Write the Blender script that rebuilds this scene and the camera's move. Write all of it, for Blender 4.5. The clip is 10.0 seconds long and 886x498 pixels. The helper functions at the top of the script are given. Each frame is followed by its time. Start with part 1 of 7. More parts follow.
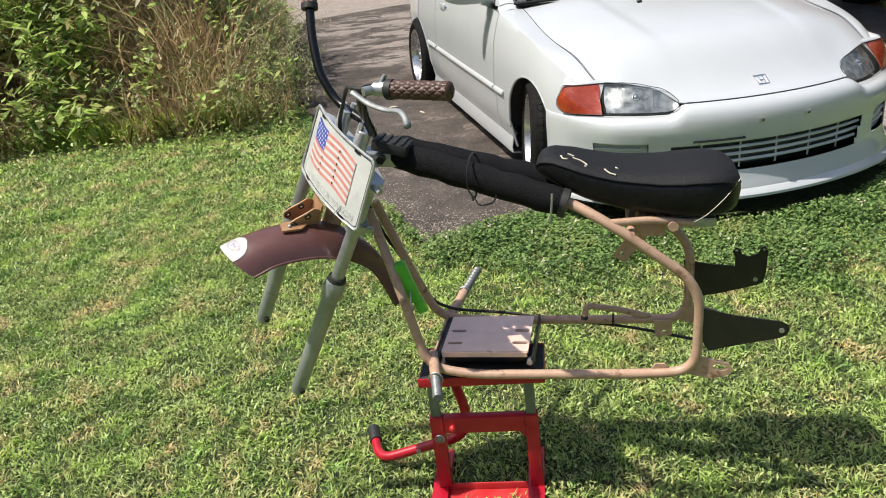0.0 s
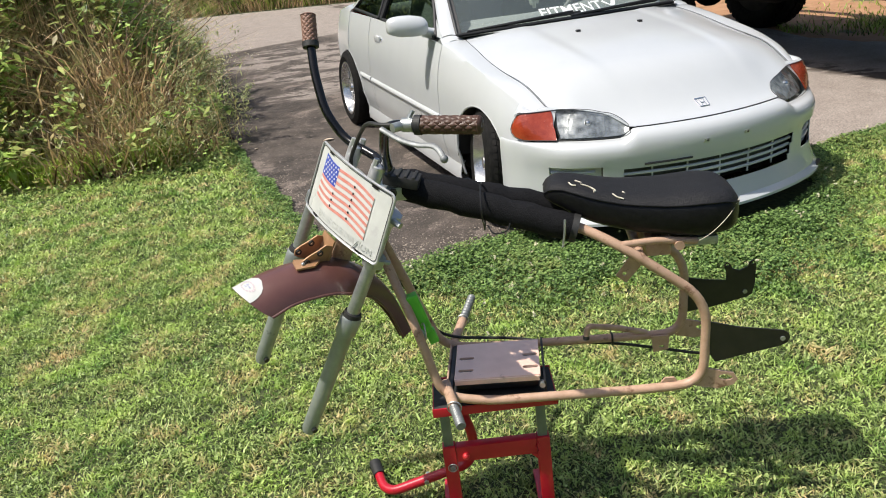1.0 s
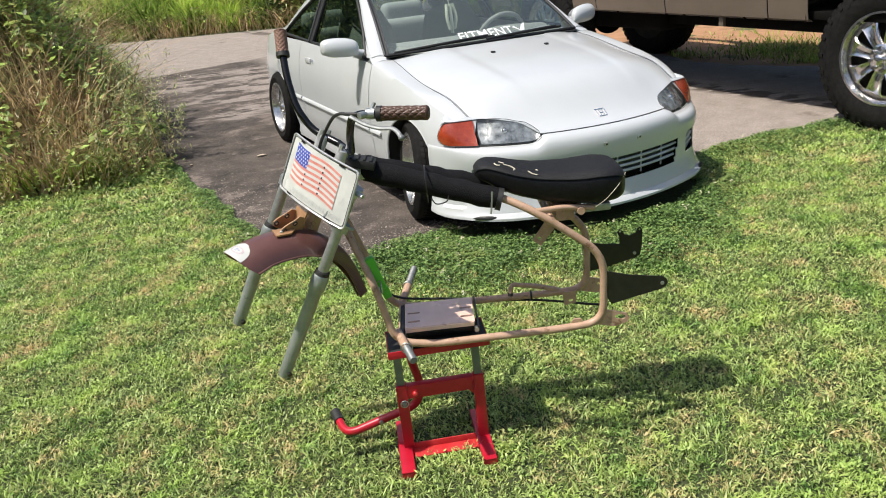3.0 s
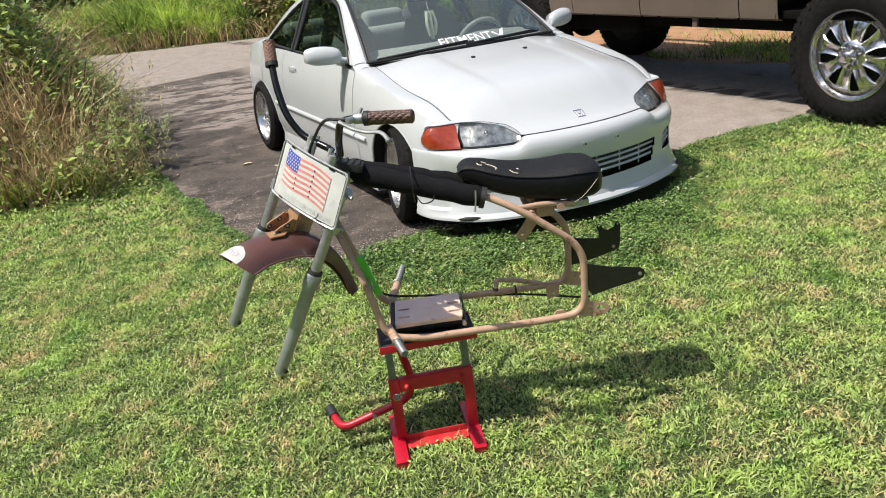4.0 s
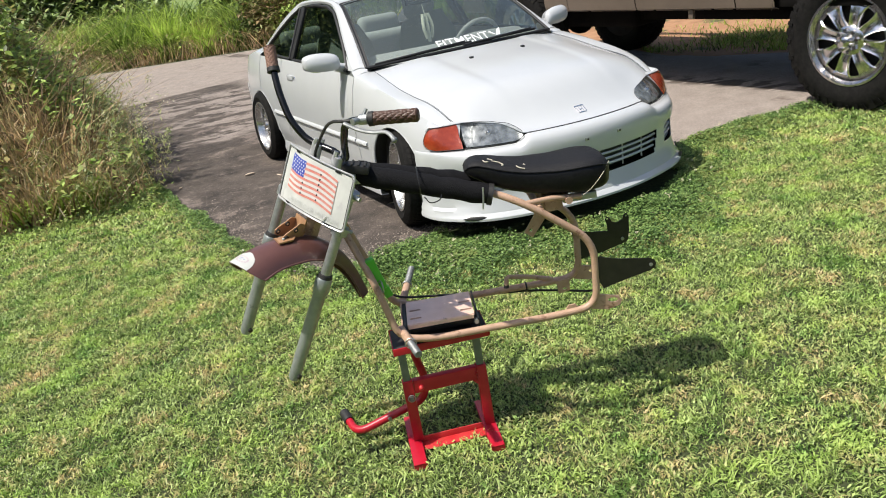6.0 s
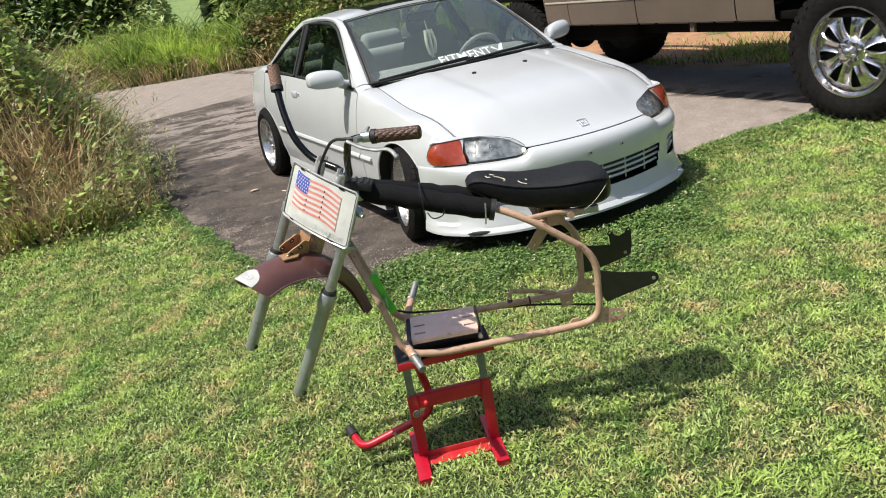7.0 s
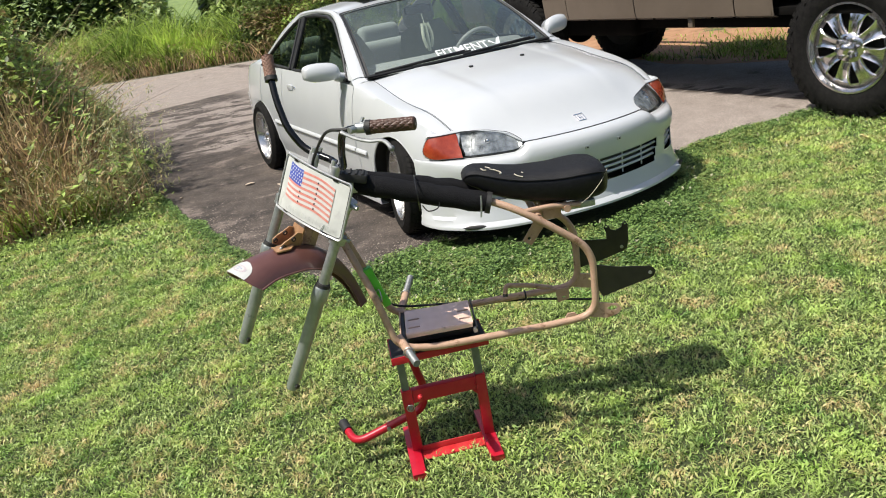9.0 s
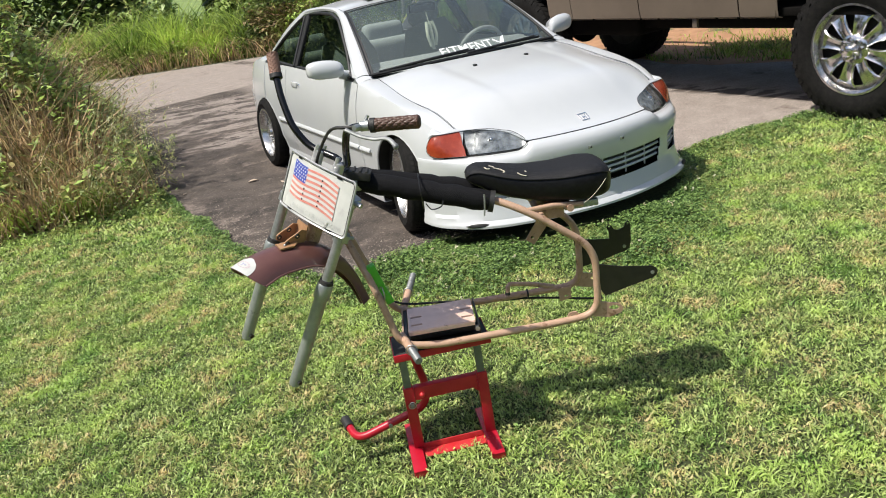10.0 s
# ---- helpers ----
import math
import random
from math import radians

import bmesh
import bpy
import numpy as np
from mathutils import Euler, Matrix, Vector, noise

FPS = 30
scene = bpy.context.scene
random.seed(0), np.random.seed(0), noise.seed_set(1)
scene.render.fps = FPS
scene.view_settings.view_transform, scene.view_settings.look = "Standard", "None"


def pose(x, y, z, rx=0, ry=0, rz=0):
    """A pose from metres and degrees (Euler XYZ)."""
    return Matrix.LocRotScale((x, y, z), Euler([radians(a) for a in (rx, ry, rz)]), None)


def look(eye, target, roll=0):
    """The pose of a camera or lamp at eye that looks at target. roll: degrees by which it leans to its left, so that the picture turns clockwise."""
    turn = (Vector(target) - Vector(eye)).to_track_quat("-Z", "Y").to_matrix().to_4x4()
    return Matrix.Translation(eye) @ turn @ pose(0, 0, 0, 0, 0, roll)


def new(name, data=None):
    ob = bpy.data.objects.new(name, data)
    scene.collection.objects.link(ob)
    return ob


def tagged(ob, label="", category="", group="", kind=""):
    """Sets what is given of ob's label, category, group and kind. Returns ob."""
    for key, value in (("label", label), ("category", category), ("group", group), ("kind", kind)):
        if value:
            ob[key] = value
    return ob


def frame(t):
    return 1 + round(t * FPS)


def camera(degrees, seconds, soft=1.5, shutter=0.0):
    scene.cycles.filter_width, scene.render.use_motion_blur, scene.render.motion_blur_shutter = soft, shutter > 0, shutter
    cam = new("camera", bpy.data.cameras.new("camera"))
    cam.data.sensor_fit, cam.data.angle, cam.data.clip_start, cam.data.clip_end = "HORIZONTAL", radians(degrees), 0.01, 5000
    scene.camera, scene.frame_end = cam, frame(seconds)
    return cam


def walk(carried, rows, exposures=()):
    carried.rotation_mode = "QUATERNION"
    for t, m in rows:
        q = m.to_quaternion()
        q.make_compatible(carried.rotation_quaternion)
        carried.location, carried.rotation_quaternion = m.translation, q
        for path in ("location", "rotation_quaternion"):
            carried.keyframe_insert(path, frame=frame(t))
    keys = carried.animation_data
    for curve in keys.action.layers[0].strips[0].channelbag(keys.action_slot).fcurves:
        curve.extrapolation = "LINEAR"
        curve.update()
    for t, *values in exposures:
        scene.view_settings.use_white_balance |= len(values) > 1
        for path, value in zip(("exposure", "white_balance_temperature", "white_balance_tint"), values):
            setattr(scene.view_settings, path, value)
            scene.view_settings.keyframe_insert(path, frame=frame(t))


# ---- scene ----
cam = camera(58.0, 10.0, soft=1.0)
PATH = [
    (0, (0.375, -1.826, 1.564), (-0.069, -0.053, 0.75), -7.6),
    (0.5, (0.225, -1.803, 1.556), (-0.104, 0.001, 0.757), -7.6),
    (1, (0.131, -1.881, 1.613), (-0.089, -0.052, 0.834), -7.7),
    (1.5, (0.034, -2.046, 1.613), (-0.084, -0.201, 0.849), -7.6),
    (2, (-0.003, -2.168, 1.639), (-0.049, -0.314, 0.89), -7.0),
    (2.5, (0.058, -2.282, 1.64), (0.042, -0.426, 0.897), -6.4),
    (4, (0.049, -2.501, 1.667), (0.08, -0.641, 0.934), -7.6),
    (4.5, (0.033, -2.479, 1.662), (0.091, -0.617, 0.934), -8.3),
    (5, (0.022, -2.479, 1.653), (0.077, -0.62, 0.918), -8.9),
    (6.5, (0.029, -2.508, 1.649), (0.047, -0.637, 0.943), -10.4),
    (7, (0.034, -2.511, 1.659), (0.052, -0.633, 0.971), -10.6),
    (7.5, (0.035, -2.501, 1.657), (0.057, -0.62, 0.978), -10.5),
    (8, (0.035, -2.491, 1.65), (0.06, -0.611, 0.969), -10.4),
    (8.5, (0.038, -2.487, 1.647), (0.063, -0.61, 0.956), -10.3),
    (9, (0.037, -2.491, 1.642), (0.062, -0.618, 0.943), -10.2),
    (9.5, (0.033, -2.501, 1.645), (0.055, -0.629, 0.942), -9.9),
    (10, (0.034, -2.499, 1.645), (0.053, -0.627, 0.943), -9.8),
]
walk(cam, [(t, look(Vector(eye) * 0.9375, Vector(target) * 0.9375, roll)) for t, eye, target, roll in PATH])

# ---- light ----
SUN_FROM = Vector((-0.490, -0.178, 1.0)).normalized()
world = bpy.data.worlds.new("sky")
scene.world = world
world.use_nodes = True
wn = world.node_tree.nodes
sky = wn.new("ShaderNodeTexSky")
sky.sky_type = "NISHITA"
sky.sun_disc = False
sky.sun_elevation = math.asin(SUN_FROM.z)
sky.sun_rotation = math.atan2(SUN_FROM.x, SUN_FROM.y)
sky.air_density, sky.dust_density = 1.0, 2.4
world.node_tree.links.new(sky.outputs[0], wn["Background"].inputs[0])
wn["Background"].inputs[1].default_value = 0.115
sun_data = bpy.data.lights.new("sun", "SUN")
sun_data.energy, sun_data.angle, sun_data.color = 4.5, radians(0.6), (1.0, 0.95, 0.86)
sun = new("sun", sun_data)
sun.matrix_world = look(SUN_FROM * 40, (0, 0, 0))
scene.view_settings.exposure = 0.31


# ---- materials ----
def node(nt, kind, **values):
    n = nt.nodes.new("ShaderNode" + kind)
    for k, v in values.items():
        n.inputs[k.replace("_", " ")].default_value = v
    return n


def rgba(c):
    return (c[0], c[1], c[2], 1.0)


def material(name, c1, c2=None, scale=20.0, rough=0.5, metal=0.0, bump=0.0, bump_scale=None, coat=0.0,
             spots=None, spot_scale=8.0, spot_at=0.62, rough_vary=0.12, spec=0.5):
    """A noisy two-scale surface: fine grain from c1 to c2, larger stains of the colour spots, small relief."""
    m = bpy.data.materials.new(name)
    m.use_nodes = True
    nt = m.node_tree
    lk = nt.links.new
    b = nt.nodes["Principled BSDF"]
    co = nt.nodes.new("ShaderNodeTexCoord")
    fine = node(nt, "TexNoise", Scale=scale, Detail=6.0, Roughness=0.6)
    lk(co.outputs["Object"], fine.inputs["Vector"])
    ramp = nt.nodes.new("ShaderNodeValToRGB")
    ramp.color_ramp.elements[0].position, ramp.color_ramp.elements[1].position = 0.3, 0.7
    ramp.color_ramp.elements[0].color, ramp.color_ramp.elements[1].color = rgba(c1), rgba(c2 or c1)
    lk(fine.outputs["Fac"], ramp.inputs["Fac"])
    col = ramp.outputs["Color"]
    if spots:
        big = node(nt, "TexNoise", Scale=spot_scale, Detail=5.0, Roughness=0.65)
        lk(co.outputs["Object"], big.inputs["Vector"])
        edge = nt.nodes.new("ShaderNodeMapRange")
        edge.inputs["From Min"].default_value, edge.inputs["From Max"].default_value = spot_at, spot_at + 0.07
        lk(big.outputs["Fac"], edge.inputs["Value"])
        mix = nt.nodes.new("ShaderNodeMixRGB")
        mix.inputs["Color2"].default_value = rgba(spots)
        lk(edge.outputs["Result"], mix.inputs["Fac"])
        lk(col, mix.inputs["Color1"])
        col = mix.outputs["Color"]
    lk(col, b.inputs["Base Color"])
    rr = nt.nodes.new("ShaderNodeMapRange")
    rr.inputs["To Min"].default_value, rr.inputs["To Max"].default_value = max(0.02, rough - rough_vary), min(1, rough + rough_vary)
    rn = node(nt, "TexNoise", Scale=scale * 0.4, Detail=4.0)
    lk(co.outputs["Object"], rn.inputs["Vector"])
    lk(rn.outputs["Fac"], rr.inputs["Value"])
    lk(rr.outputs["Result"], b.inputs["Roughness"])
    b.inputs["Metallic"].default_value = metal
    b.inputs["Coat Weight"].default_value = coat
    b.inputs["Coat Roughness"].default_value = 0.04
    b.inputs["Specular IOR Level"].default_value = spec
    if bump:
        bn = node(nt, "TexNoise", Scale=bump_scale or scale * 2, Detail=5.0, Roughness=0.6)
        lk(co.outputs["Object"], bn.inputs["Vector"])
        bp = node(nt, "Bump", Strength=bump, Distance=0.004)
        lk(bn.outputs["Fac"], bp.inputs["Height"])
        lk(bp.outputs["Normal"], b.inputs["Normal"])
    return m


def leafy(name, dark, light, dry, dry_at=0.7, patch=0.8, gloss=0.45, trans=0.35, dark_tint=None, dark_tint_scale=6.0, lime=None, lime_scale=8.0):
    """Foliage: each blade or leaf its own tone, with drier patches, light shining through."""
    m = bpy.data.materials.new(name)
    m.use_nodes = True
    nt = m.node_tree
    lk = nt.links.new
    b = nt.nodes["Principled BSDF"]
    geo = nt.nodes.new("ShaderNodeNewGeometry")
    ramp = nt.nodes.new("ShaderNodeValToRGB")
    ramp.color_ramp.elements[0].color, ramp.color_ramp.elements[1].color = rgba(dark), rgba(light)
    lk(geo.outputs["Random Per Island"], ramp.inputs["Fac"])
    co = nt.nodes.new("ShaderNodeTexCoord")
    big = node(nt, "TexNoise", Scale=patch, Detail=5.0, Roughness=0.7)
    lk(co.outputs["Object"], big.inputs["Vector"])
    jitter = nt.nodes.new("ShaderNodeMath")
    jitter.operation = "MULTIPLY_ADD"
    jitter.inputs[1].default_value, jitter.inputs[2].default_value = 0.16, -0.08
    wn2 = nt.nodes.new("ShaderNodeTexWhiteNoise")
    wn2.noise_dimensions = "1D"
    lk(geo.outputs["Random Per Island"], wn2.inputs["W"])
    lk(wn2.outputs["Value"], jitter.inputs[0])
    add = nt.nodes.new("ShaderNodeMath")
    lk(big.outputs["Fac"], add.inputs[0])
    lk(jitter.outputs[0], add.inputs[1])
    edge = nt.nodes.new("ShaderNodeMapRange")
    edge.inputs["From Min"].default_value, edge.inputs["From Max"].default_value = dry_at - 0.08, dry_at + 0.08
    lk(add.outputs[0], edge.inputs["Value"])
    mix = nt.nodes.new("ShaderNodeMixRGB")
    mix.inputs["Color2"].default_value = rgba(dry)
    lk(edge.outputs["Result"], mix.inputs["Fac"])
    lk(ramp.outputs["Color"], mix.inputs["Color1"])
    col = mix.outputs["Color"]
    if dark_tint:
        deep = node(nt, "TexNoise", Scale=dark_tint_scale, Detail=4.0, Roughness=0.6)
        lk(co.outputs["Object"], deep.inputs["Vector"])
        spot = nt.nodes.new("ShaderNodeMapRange")
        spot.inputs["From Min"].default_value, spot.inputs["From Max"].default_value = 0.52, 0.62
        spot.inputs["To Max"].default_value = 0.75
        lk(deep.outputs["Fac"], spot.inputs["Value"])
        tint = nt.nodes.new("ShaderNodeMixRGB")
        tint.blend_type = "MULTIPLY"
        tint.inputs["Color2"].default_value = rgba(dark_tint)
        lk(spot.outputs["Result"], tint.inputs["Fac"])
        lk(col, tint.inputs["Color1"])
        col = tint.outputs["Color"]
    if lime:
        tuft = node(nt, "TexNoise", Scale=lime_scale, Detail=3.0, Roughness=0.6)
        shift = nt.nodes.new("ShaderNodeVectorMath")
        shift.inputs[1].default_value = (7.3, 2.1, 0.0)
        lk(co.outputs["Object"], shift.inputs[0])
        lk(shift.outputs["Vector"], tuft.inputs["Vector"])
        young = nt.nodes.new("ShaderNodeMapRange")
        young.inputs["From Min"].default_value, young.inputs["From Max"].default_value = 0.50, 0.64
        young.inputs["To Max"].default_value = 0.62
        lk(tuft.outputs["Fac"], young.inputs["Value"])
        fresh = nt.nodes.new("ShaderNodeMixRGB")
        fresh.inputs["Color2"].default_value = rgba(lime)
        lk(young.outputs["Result"], fresh.inputs["Fac"])
        lk(col, fresh.inputs["Color1"])
        col = fresh.outputs["Color"]
    lk(col, b.inputs["Base Color"])
    b.inputs["Roughness"].default_value = gloss
    b.inputs["Specular IOR Level"].default_value = 0.35
    tr = nt.nodes.new("ShaderNodeBsdfTranslucent")
    lk(col, tr.inputs["Color"])
    ms = nt.nodes.new("ShaderNodeMixShader")
    ms.inputs[0].default_value = trans
    lk(b.outputs[0], ms.inputs[1])
    lk(tr.outputs[0], ms.inputs[2])
    lk(ms.outputs[0], nt.nodes["Material Output"].inputs["Surface"])
    return m


def glassy(name, tint, amount=0.75, rough=0.01, haze=0.0):
    """A thin pane: mostly clear with its tint and a pale diffuse haze, mirror gloss by Fresnel."""
    m = bpy.data.materials.new(name)
    m.use_nodes = True
    nt = m.node_tree
    lk = nt.links.new
    nt.nodes.remove(nt.nodes["Principled BSDF"])
    tr = nt.nodes.new("ShaderNodeBsdfTransparent")
    tr.inputs[0].default_value = rgba(tint)
    gl = nt.nodes.new("ShaderNodeBsdfGlossy")
    gl.inputs["Roughness"].default_value = rough
    fr = nt.nodes.new("ShaderNodeFresnel")
    fr.inputs["IOR"].default_value = 1.0 + amount
    ms = nt.nodes.new("ShaderNodeMixShader")
    film = nt.nodes.new("ShaderNodeBsdfDiffuse")
    film.inputs["Color"].default_value = (0.60, 0.72, 0.70, 1)
    hazed = nt.nodes.new("ShaderNodeMixShader")
    hazed.inputs[0].default_value = haze
    lk(tr.outputs[0], hazed.inputs[1])
    lk(film.outputs[0], hazed.inputs[2])
    lk(fr.outputs[0], ms.inputs[0])
    lk(hazed.outputs[0], ms.inputs[1])
    lk(gl.outputs[0], ms.inputs[2])
    lk(ms.outputs[0], nt.nodes["Material Output"].inputs["Surface"])
    return m


M = {}
M["tan"] = material("tan_frame_paint", (0.43, 0.27, 0.18), (0.54, 0.36, 0.255), 40, 0.42, 0, 0.15, 200, spots=(0.24, 0.13, 0.08), spot_scale=22, spot_at=0.58)
# Base raised to brighten the plate, which lies in shade; spots are wear.
M["plate_tan"] = material("brightened_mauve_plate", (0.82, 0.55, 0.43), (0.92, 0.64, 0.52), 18, 0.32, 0.12, 0.1, 120, coat=0.5, spots=(0.50, 0.30, 0.21), spot_scale=11, spot_at=0.64)
M["copper"] = material("bronze_bracket_paint", (0.36, 0.20, 0.10), (0.48, 0.28, 0.15), 30, 0.38, 0.25, 0.1, spots=(0.2, 0.1, 0.05), spot_scale=30)
M["wine"] = material("brown_fender_paint", (0.10, 0.042, 0.036), (0.13, 0.058, 0.048), 12, 0.34, 0, 0.06, 160, coat=0.25, spots=(0.17, 0.09, 0.075), spot_scale=9, spot_at=0.66)
M["steel"] = material("galvanised_steel", (0.33, 0.35, 0.34), (0.48, 0.50, 0.49), 60, 0.42, 0.75, 0.12, 300)
M["fork"] = material("grey_fork_leg", (0.30, 0.33, 0.32), (0.40, 0.43, 0.41), 30, 0.40, 0.55, 0.08, 240, spots=(0.22, 0.24, 0.23), spot_scale=18)
M["peg"] = material("ribbed_grey_steel", (0.16, 0.17, 0.17), (0.26, 0.27, 0.27), 50, 0.5, 0.4, 0.15, 300)
M["chrome"] = material("chrome", (0.72, 0.72, 0.74), (0.8, 0.8, 0.8), 30, 0.10, 1.0, rough_vary=0.05)
M["wheel_silver"] = material("polished_wheel_silver", (0.50, 0.50, 0.50), (0.66, 0.66, 0.65), 30, 0.24, 0.85, 0.15, 60)
M["mag_chrome"] = material("bright_wheel_chrome", (0.58, 0.57, 0.57), (0.82, 0.80, 0.79), 22, 0.17, 1.0, 0.9, 16, rough_vary=0.10)
M["alloy"] = material("cast_alloy", (0.50, 0.51, 0.51), (0.66, 0.66, 0.66), 40, 0.32, 0.5, 0.1)
M["grey_bar"] = material("dull_grey_steel", (0.16, 0.19, 0.16), (0.22, 0.25, 0.22), 30, 0.45, 0.5, 0.1)
M["foam"] = material("black_foam_rubber", (0.004, 0.004, 0.0045), (0.014, 0.014, 0.016), 260, 0.8, 0, 0.8, 300, rough_vary=0.1, spec=0.15)
M["vinyl"] = material("black_vinyl", (0.004, 0.004, 0.0045), (0.010, 0.010, 0.011), 90, 0.40, 0, 0.2, 180, spec=0.2)
M["seat_top"] = material("black_textured_seat_cover", (0.008, 0.008, 0.009), (0.021, 0.021, 0.023), 220, 0.60, 0, 0.5, 320, spec=0.22)
M["torn"] = material("torn_pale_foam", (0.55, 0.5, 0.38), (0.7, 0.66, 0.55), 60, 0.8)
M["black"] = material("black_metal_paint", (0.008, 0.008, 0.008), (0.02, 0.018, 0.016), 30, 0.38, 0, 0.08, spots=(0.05, 0.035, 0.025), spot_scale=16, spot_at=0.66)
M["gloss_black"] = material("gloss_black_paint", (0.004, 0.004, 0.004), (0.008, 0.008, 0.008), 30, 0.20, 0, 0, coat=0.1, spec=0.35)
M["rubber"] = material("black_rubber", (0.014, 0.014, 0.014), (0.028, 0.027, 0.025), 60, 0.62, 0, 0.2)
M["tyre"] = material("tyre_rubber", (0.007, 0.007, 0.007), (0.017, 0.016, 0.015), 30, 0.75, 0, 0.25, 120, spec=0.12)
M["grip"] = material("brown_rubber_grip", (0.065, 0.031, 0.020), (0.095, 0.048, 0.032), 40, 0.5, 0, 0.1)
# Same rubber as the near grip, its sunlight put into a lighter colour.
M["grip_far"] = material("sun_toned_brown_rubber_grip", (0.20, 0.105, 0.07), (0.25, 0.14, 0.10), 40, 0.55, 0, 0.1)
M["red"] = material("red_stand_paint", (0.40, 0.006, 0.020), (0.49, 0.010, 0.028), 20, 0.36, 0, 0.08, 120, coat=0.15, spots=(0.30, 0.02, 0.02), spot_scale=12, spot_at=0.64)
M["red_worn"] = material("worn_red_paint", (0.50, 0.02, 0.025), (0.56, 0.05, 0.05), 20, 0.4, 0, 0.1, 120, spots=(0.44, 0.16, 0.12), spot_scale=16, spot_at=0.64)
M["green"] = material("bright_green_plastic", (0.09, 0.48, 0.03), (0.13, 0.56, 0.05), 20, 0.35)
M["plate_white"] = material("white_number_plate_enamel", (0.50, 0.51, 0.48), (0.60, 0.61, 0.57), 18, 0.30, 0, 0.05, coat=0.3, spots=(0.5, 0.5, 0.48), spot_scale=20)
M["flag_red"] = material("faded_red_print", (0.58, 0.19, 0.15), (0.66, 0.30, 0.25), 60, 0.35)
M["flag_blue"] = material("blue_print", (0.03, 0.06, 0.36), (0.06, 0.10, 0.45), 60, 0.35)
M["flag_white"] = material("white_print", (0.64, 0.64, 0.62), (0.58, 0.58, 0.56), 60, 0.35)
M["faded_mauve"] = material("faded_mauve_print", (0.42, 0.32, 0.36), (0.55, 0.45, 0.48), 60, 0.4)
M["faded_blue"] = material("faded_blue_print", (0.26, 0.27, 0.42), (0.40, 0.40, 0.52), 60, 0.4)
M["faint_ink"] = material("faded_grey_lettering", (0.40, 0.42, 0.40), (0.62, 0.63, 0.60), 90, 0.4)
M["paint_white"] = material("white_car_paint", (0.515, 0.532, 0.545), (0.54, 0.558, 0.570), 4, 0.22, 0, 0, coat=0.5, spots=(0.52, 0.538, 0.548), spot_scale=3, rough_vary=0.05)
M["trim_black"] = material("black_trim", (0.012, 0.012, 0.012), (0.025, 0.025, 0.025), 40, 0.5)
M["dark_hollow"] = material("dark_undercarriage", (0.010, 0.010, 0.010), (0.022, 0.02, 0.018), 12, 0.8)
M["intake"] = material("dusty_grey_intake", (0.075, 0.08, 0.076), (0.13, 0.135, 0.128), 14, 0.8)
M["amber"] = material("amber_lens", (0.25, 0.028, 0.010), (0.37, 0.054, 0.018), 40, 0.16, 0, 0.5, 130, coat=0.8)
M["red_lens"] = material("red_lens", (0.35, 0.02, 0.015), (0.45, 0.03, 0.02), 60, 0.12, coat=0.8)
M["reflector"] = material("headlamp_reflector", (0.10, 0.11, 0.115), (0.60, 0.62, 0.63), 26, 0.20, 0.6, 0.5, 26)
M["lens"] = glassy("clear_lamp_lens", (0.86, 0.88, 0.88), 0.45, 0.03, haze=0.02)
# The pale film puts the sky's veil into the windscreen's colour.
M["glass"] = glassy("windscreen_glass", (0.88, 0.94, 0.92), 0.75, haze=0.075)
M["glass_side"] = glassy("side_window_glass", (0.27, 0.35, 0.29), 0.36)
M["sunroof"] = material("dark_sunroof_glass", (0.02, 0.022, 0.025), (0.03, 0.03, 0.035), 10, 0.08, coat=1.0)
M["cloth"] = material("grey_seat_cloth", (0.20, 0.23, 0.22), (0.29, 0.32, 0.31), 120, 0.9, 0, 0.2)
M["dash"] = material("grey_dashboard_plastic", (0.20, 0.22, 0.215), (0.28, 0.30, 0.29), 80, 0.7)
M["decal"] = material("white_decal_vinyl", (0.8, 0.82, 0.82), (0.75, 0.77, 0.77), 40, 0.4)
M["tag"] = material("pale_green_cloth", (0.5, 0.55, 0.42), (0.62, 0.66, 0.55), 60, 0.8)
M["truck"] = material("tan_truck_paint", (0.175, 0.140, 0.107), (0.205, 0.166, 0.128), 5, 0.32, 0.2, 0, coat=0.25, spots=(0.18, 0.142, 0.106), spot_scale=2.5, rough_vary=0.06)
M["trim_cream"] = material("cream_trim", (0.42, 0.37, 0.30), (0.5, 0.45, 0.37), 30, 0.4)
# Near-black with low gloss: the shade under the truck is in this colour.
M["frame_black"] = material("shade_black_truck_frame", (0.003, 0.003, 0.003), (0.008, 0.007, 0.006), 8, 0.8, 0, 0.2, spec=0.1)


# ---- mesh helpers ----
def part(name, bm, mat, parent=None, label="", smooth=True):
    """One mesh object from a bmesh or from (vertices, faces), under a thing or a part."""
    me = bpy.data.meshes.new(name)
    if isinstance(bm, tuple):
        me.from_pydata([tuple(map(float, v)) for v in bm[0]], [], bm[1])
        bm2 = bmesh.new()
        bm2.from_mesh(me)
        bmesh.ops.recalc_face_normals(bm2, faces=bm2.faces)
        bm2.to_mesh(me)
        bm2.free()
    else:
        bmesh.ops.recalc_face_normals(bm, faces=bm.faces)
        bm.to_mesh(me)
        bm.free()
    if smooth:
        for p in me.polygons:
            p.use_smooth = True
        me.set_sharp_from_angle(angle=radians(38))
    me.materials.append(mat)
    ob = new(name, me)
    if parent is not None:
        ob.parent = parent
    if label:
        tagged(ob, label=label)
    return ob


def thing(name, label, category, at=None, group=""):
    ob = new(name)
    ob.empty_display_size = 0.1
    if at is not None:
        ob.matrix_basis = at
    return tagged(ob, label, category, group)


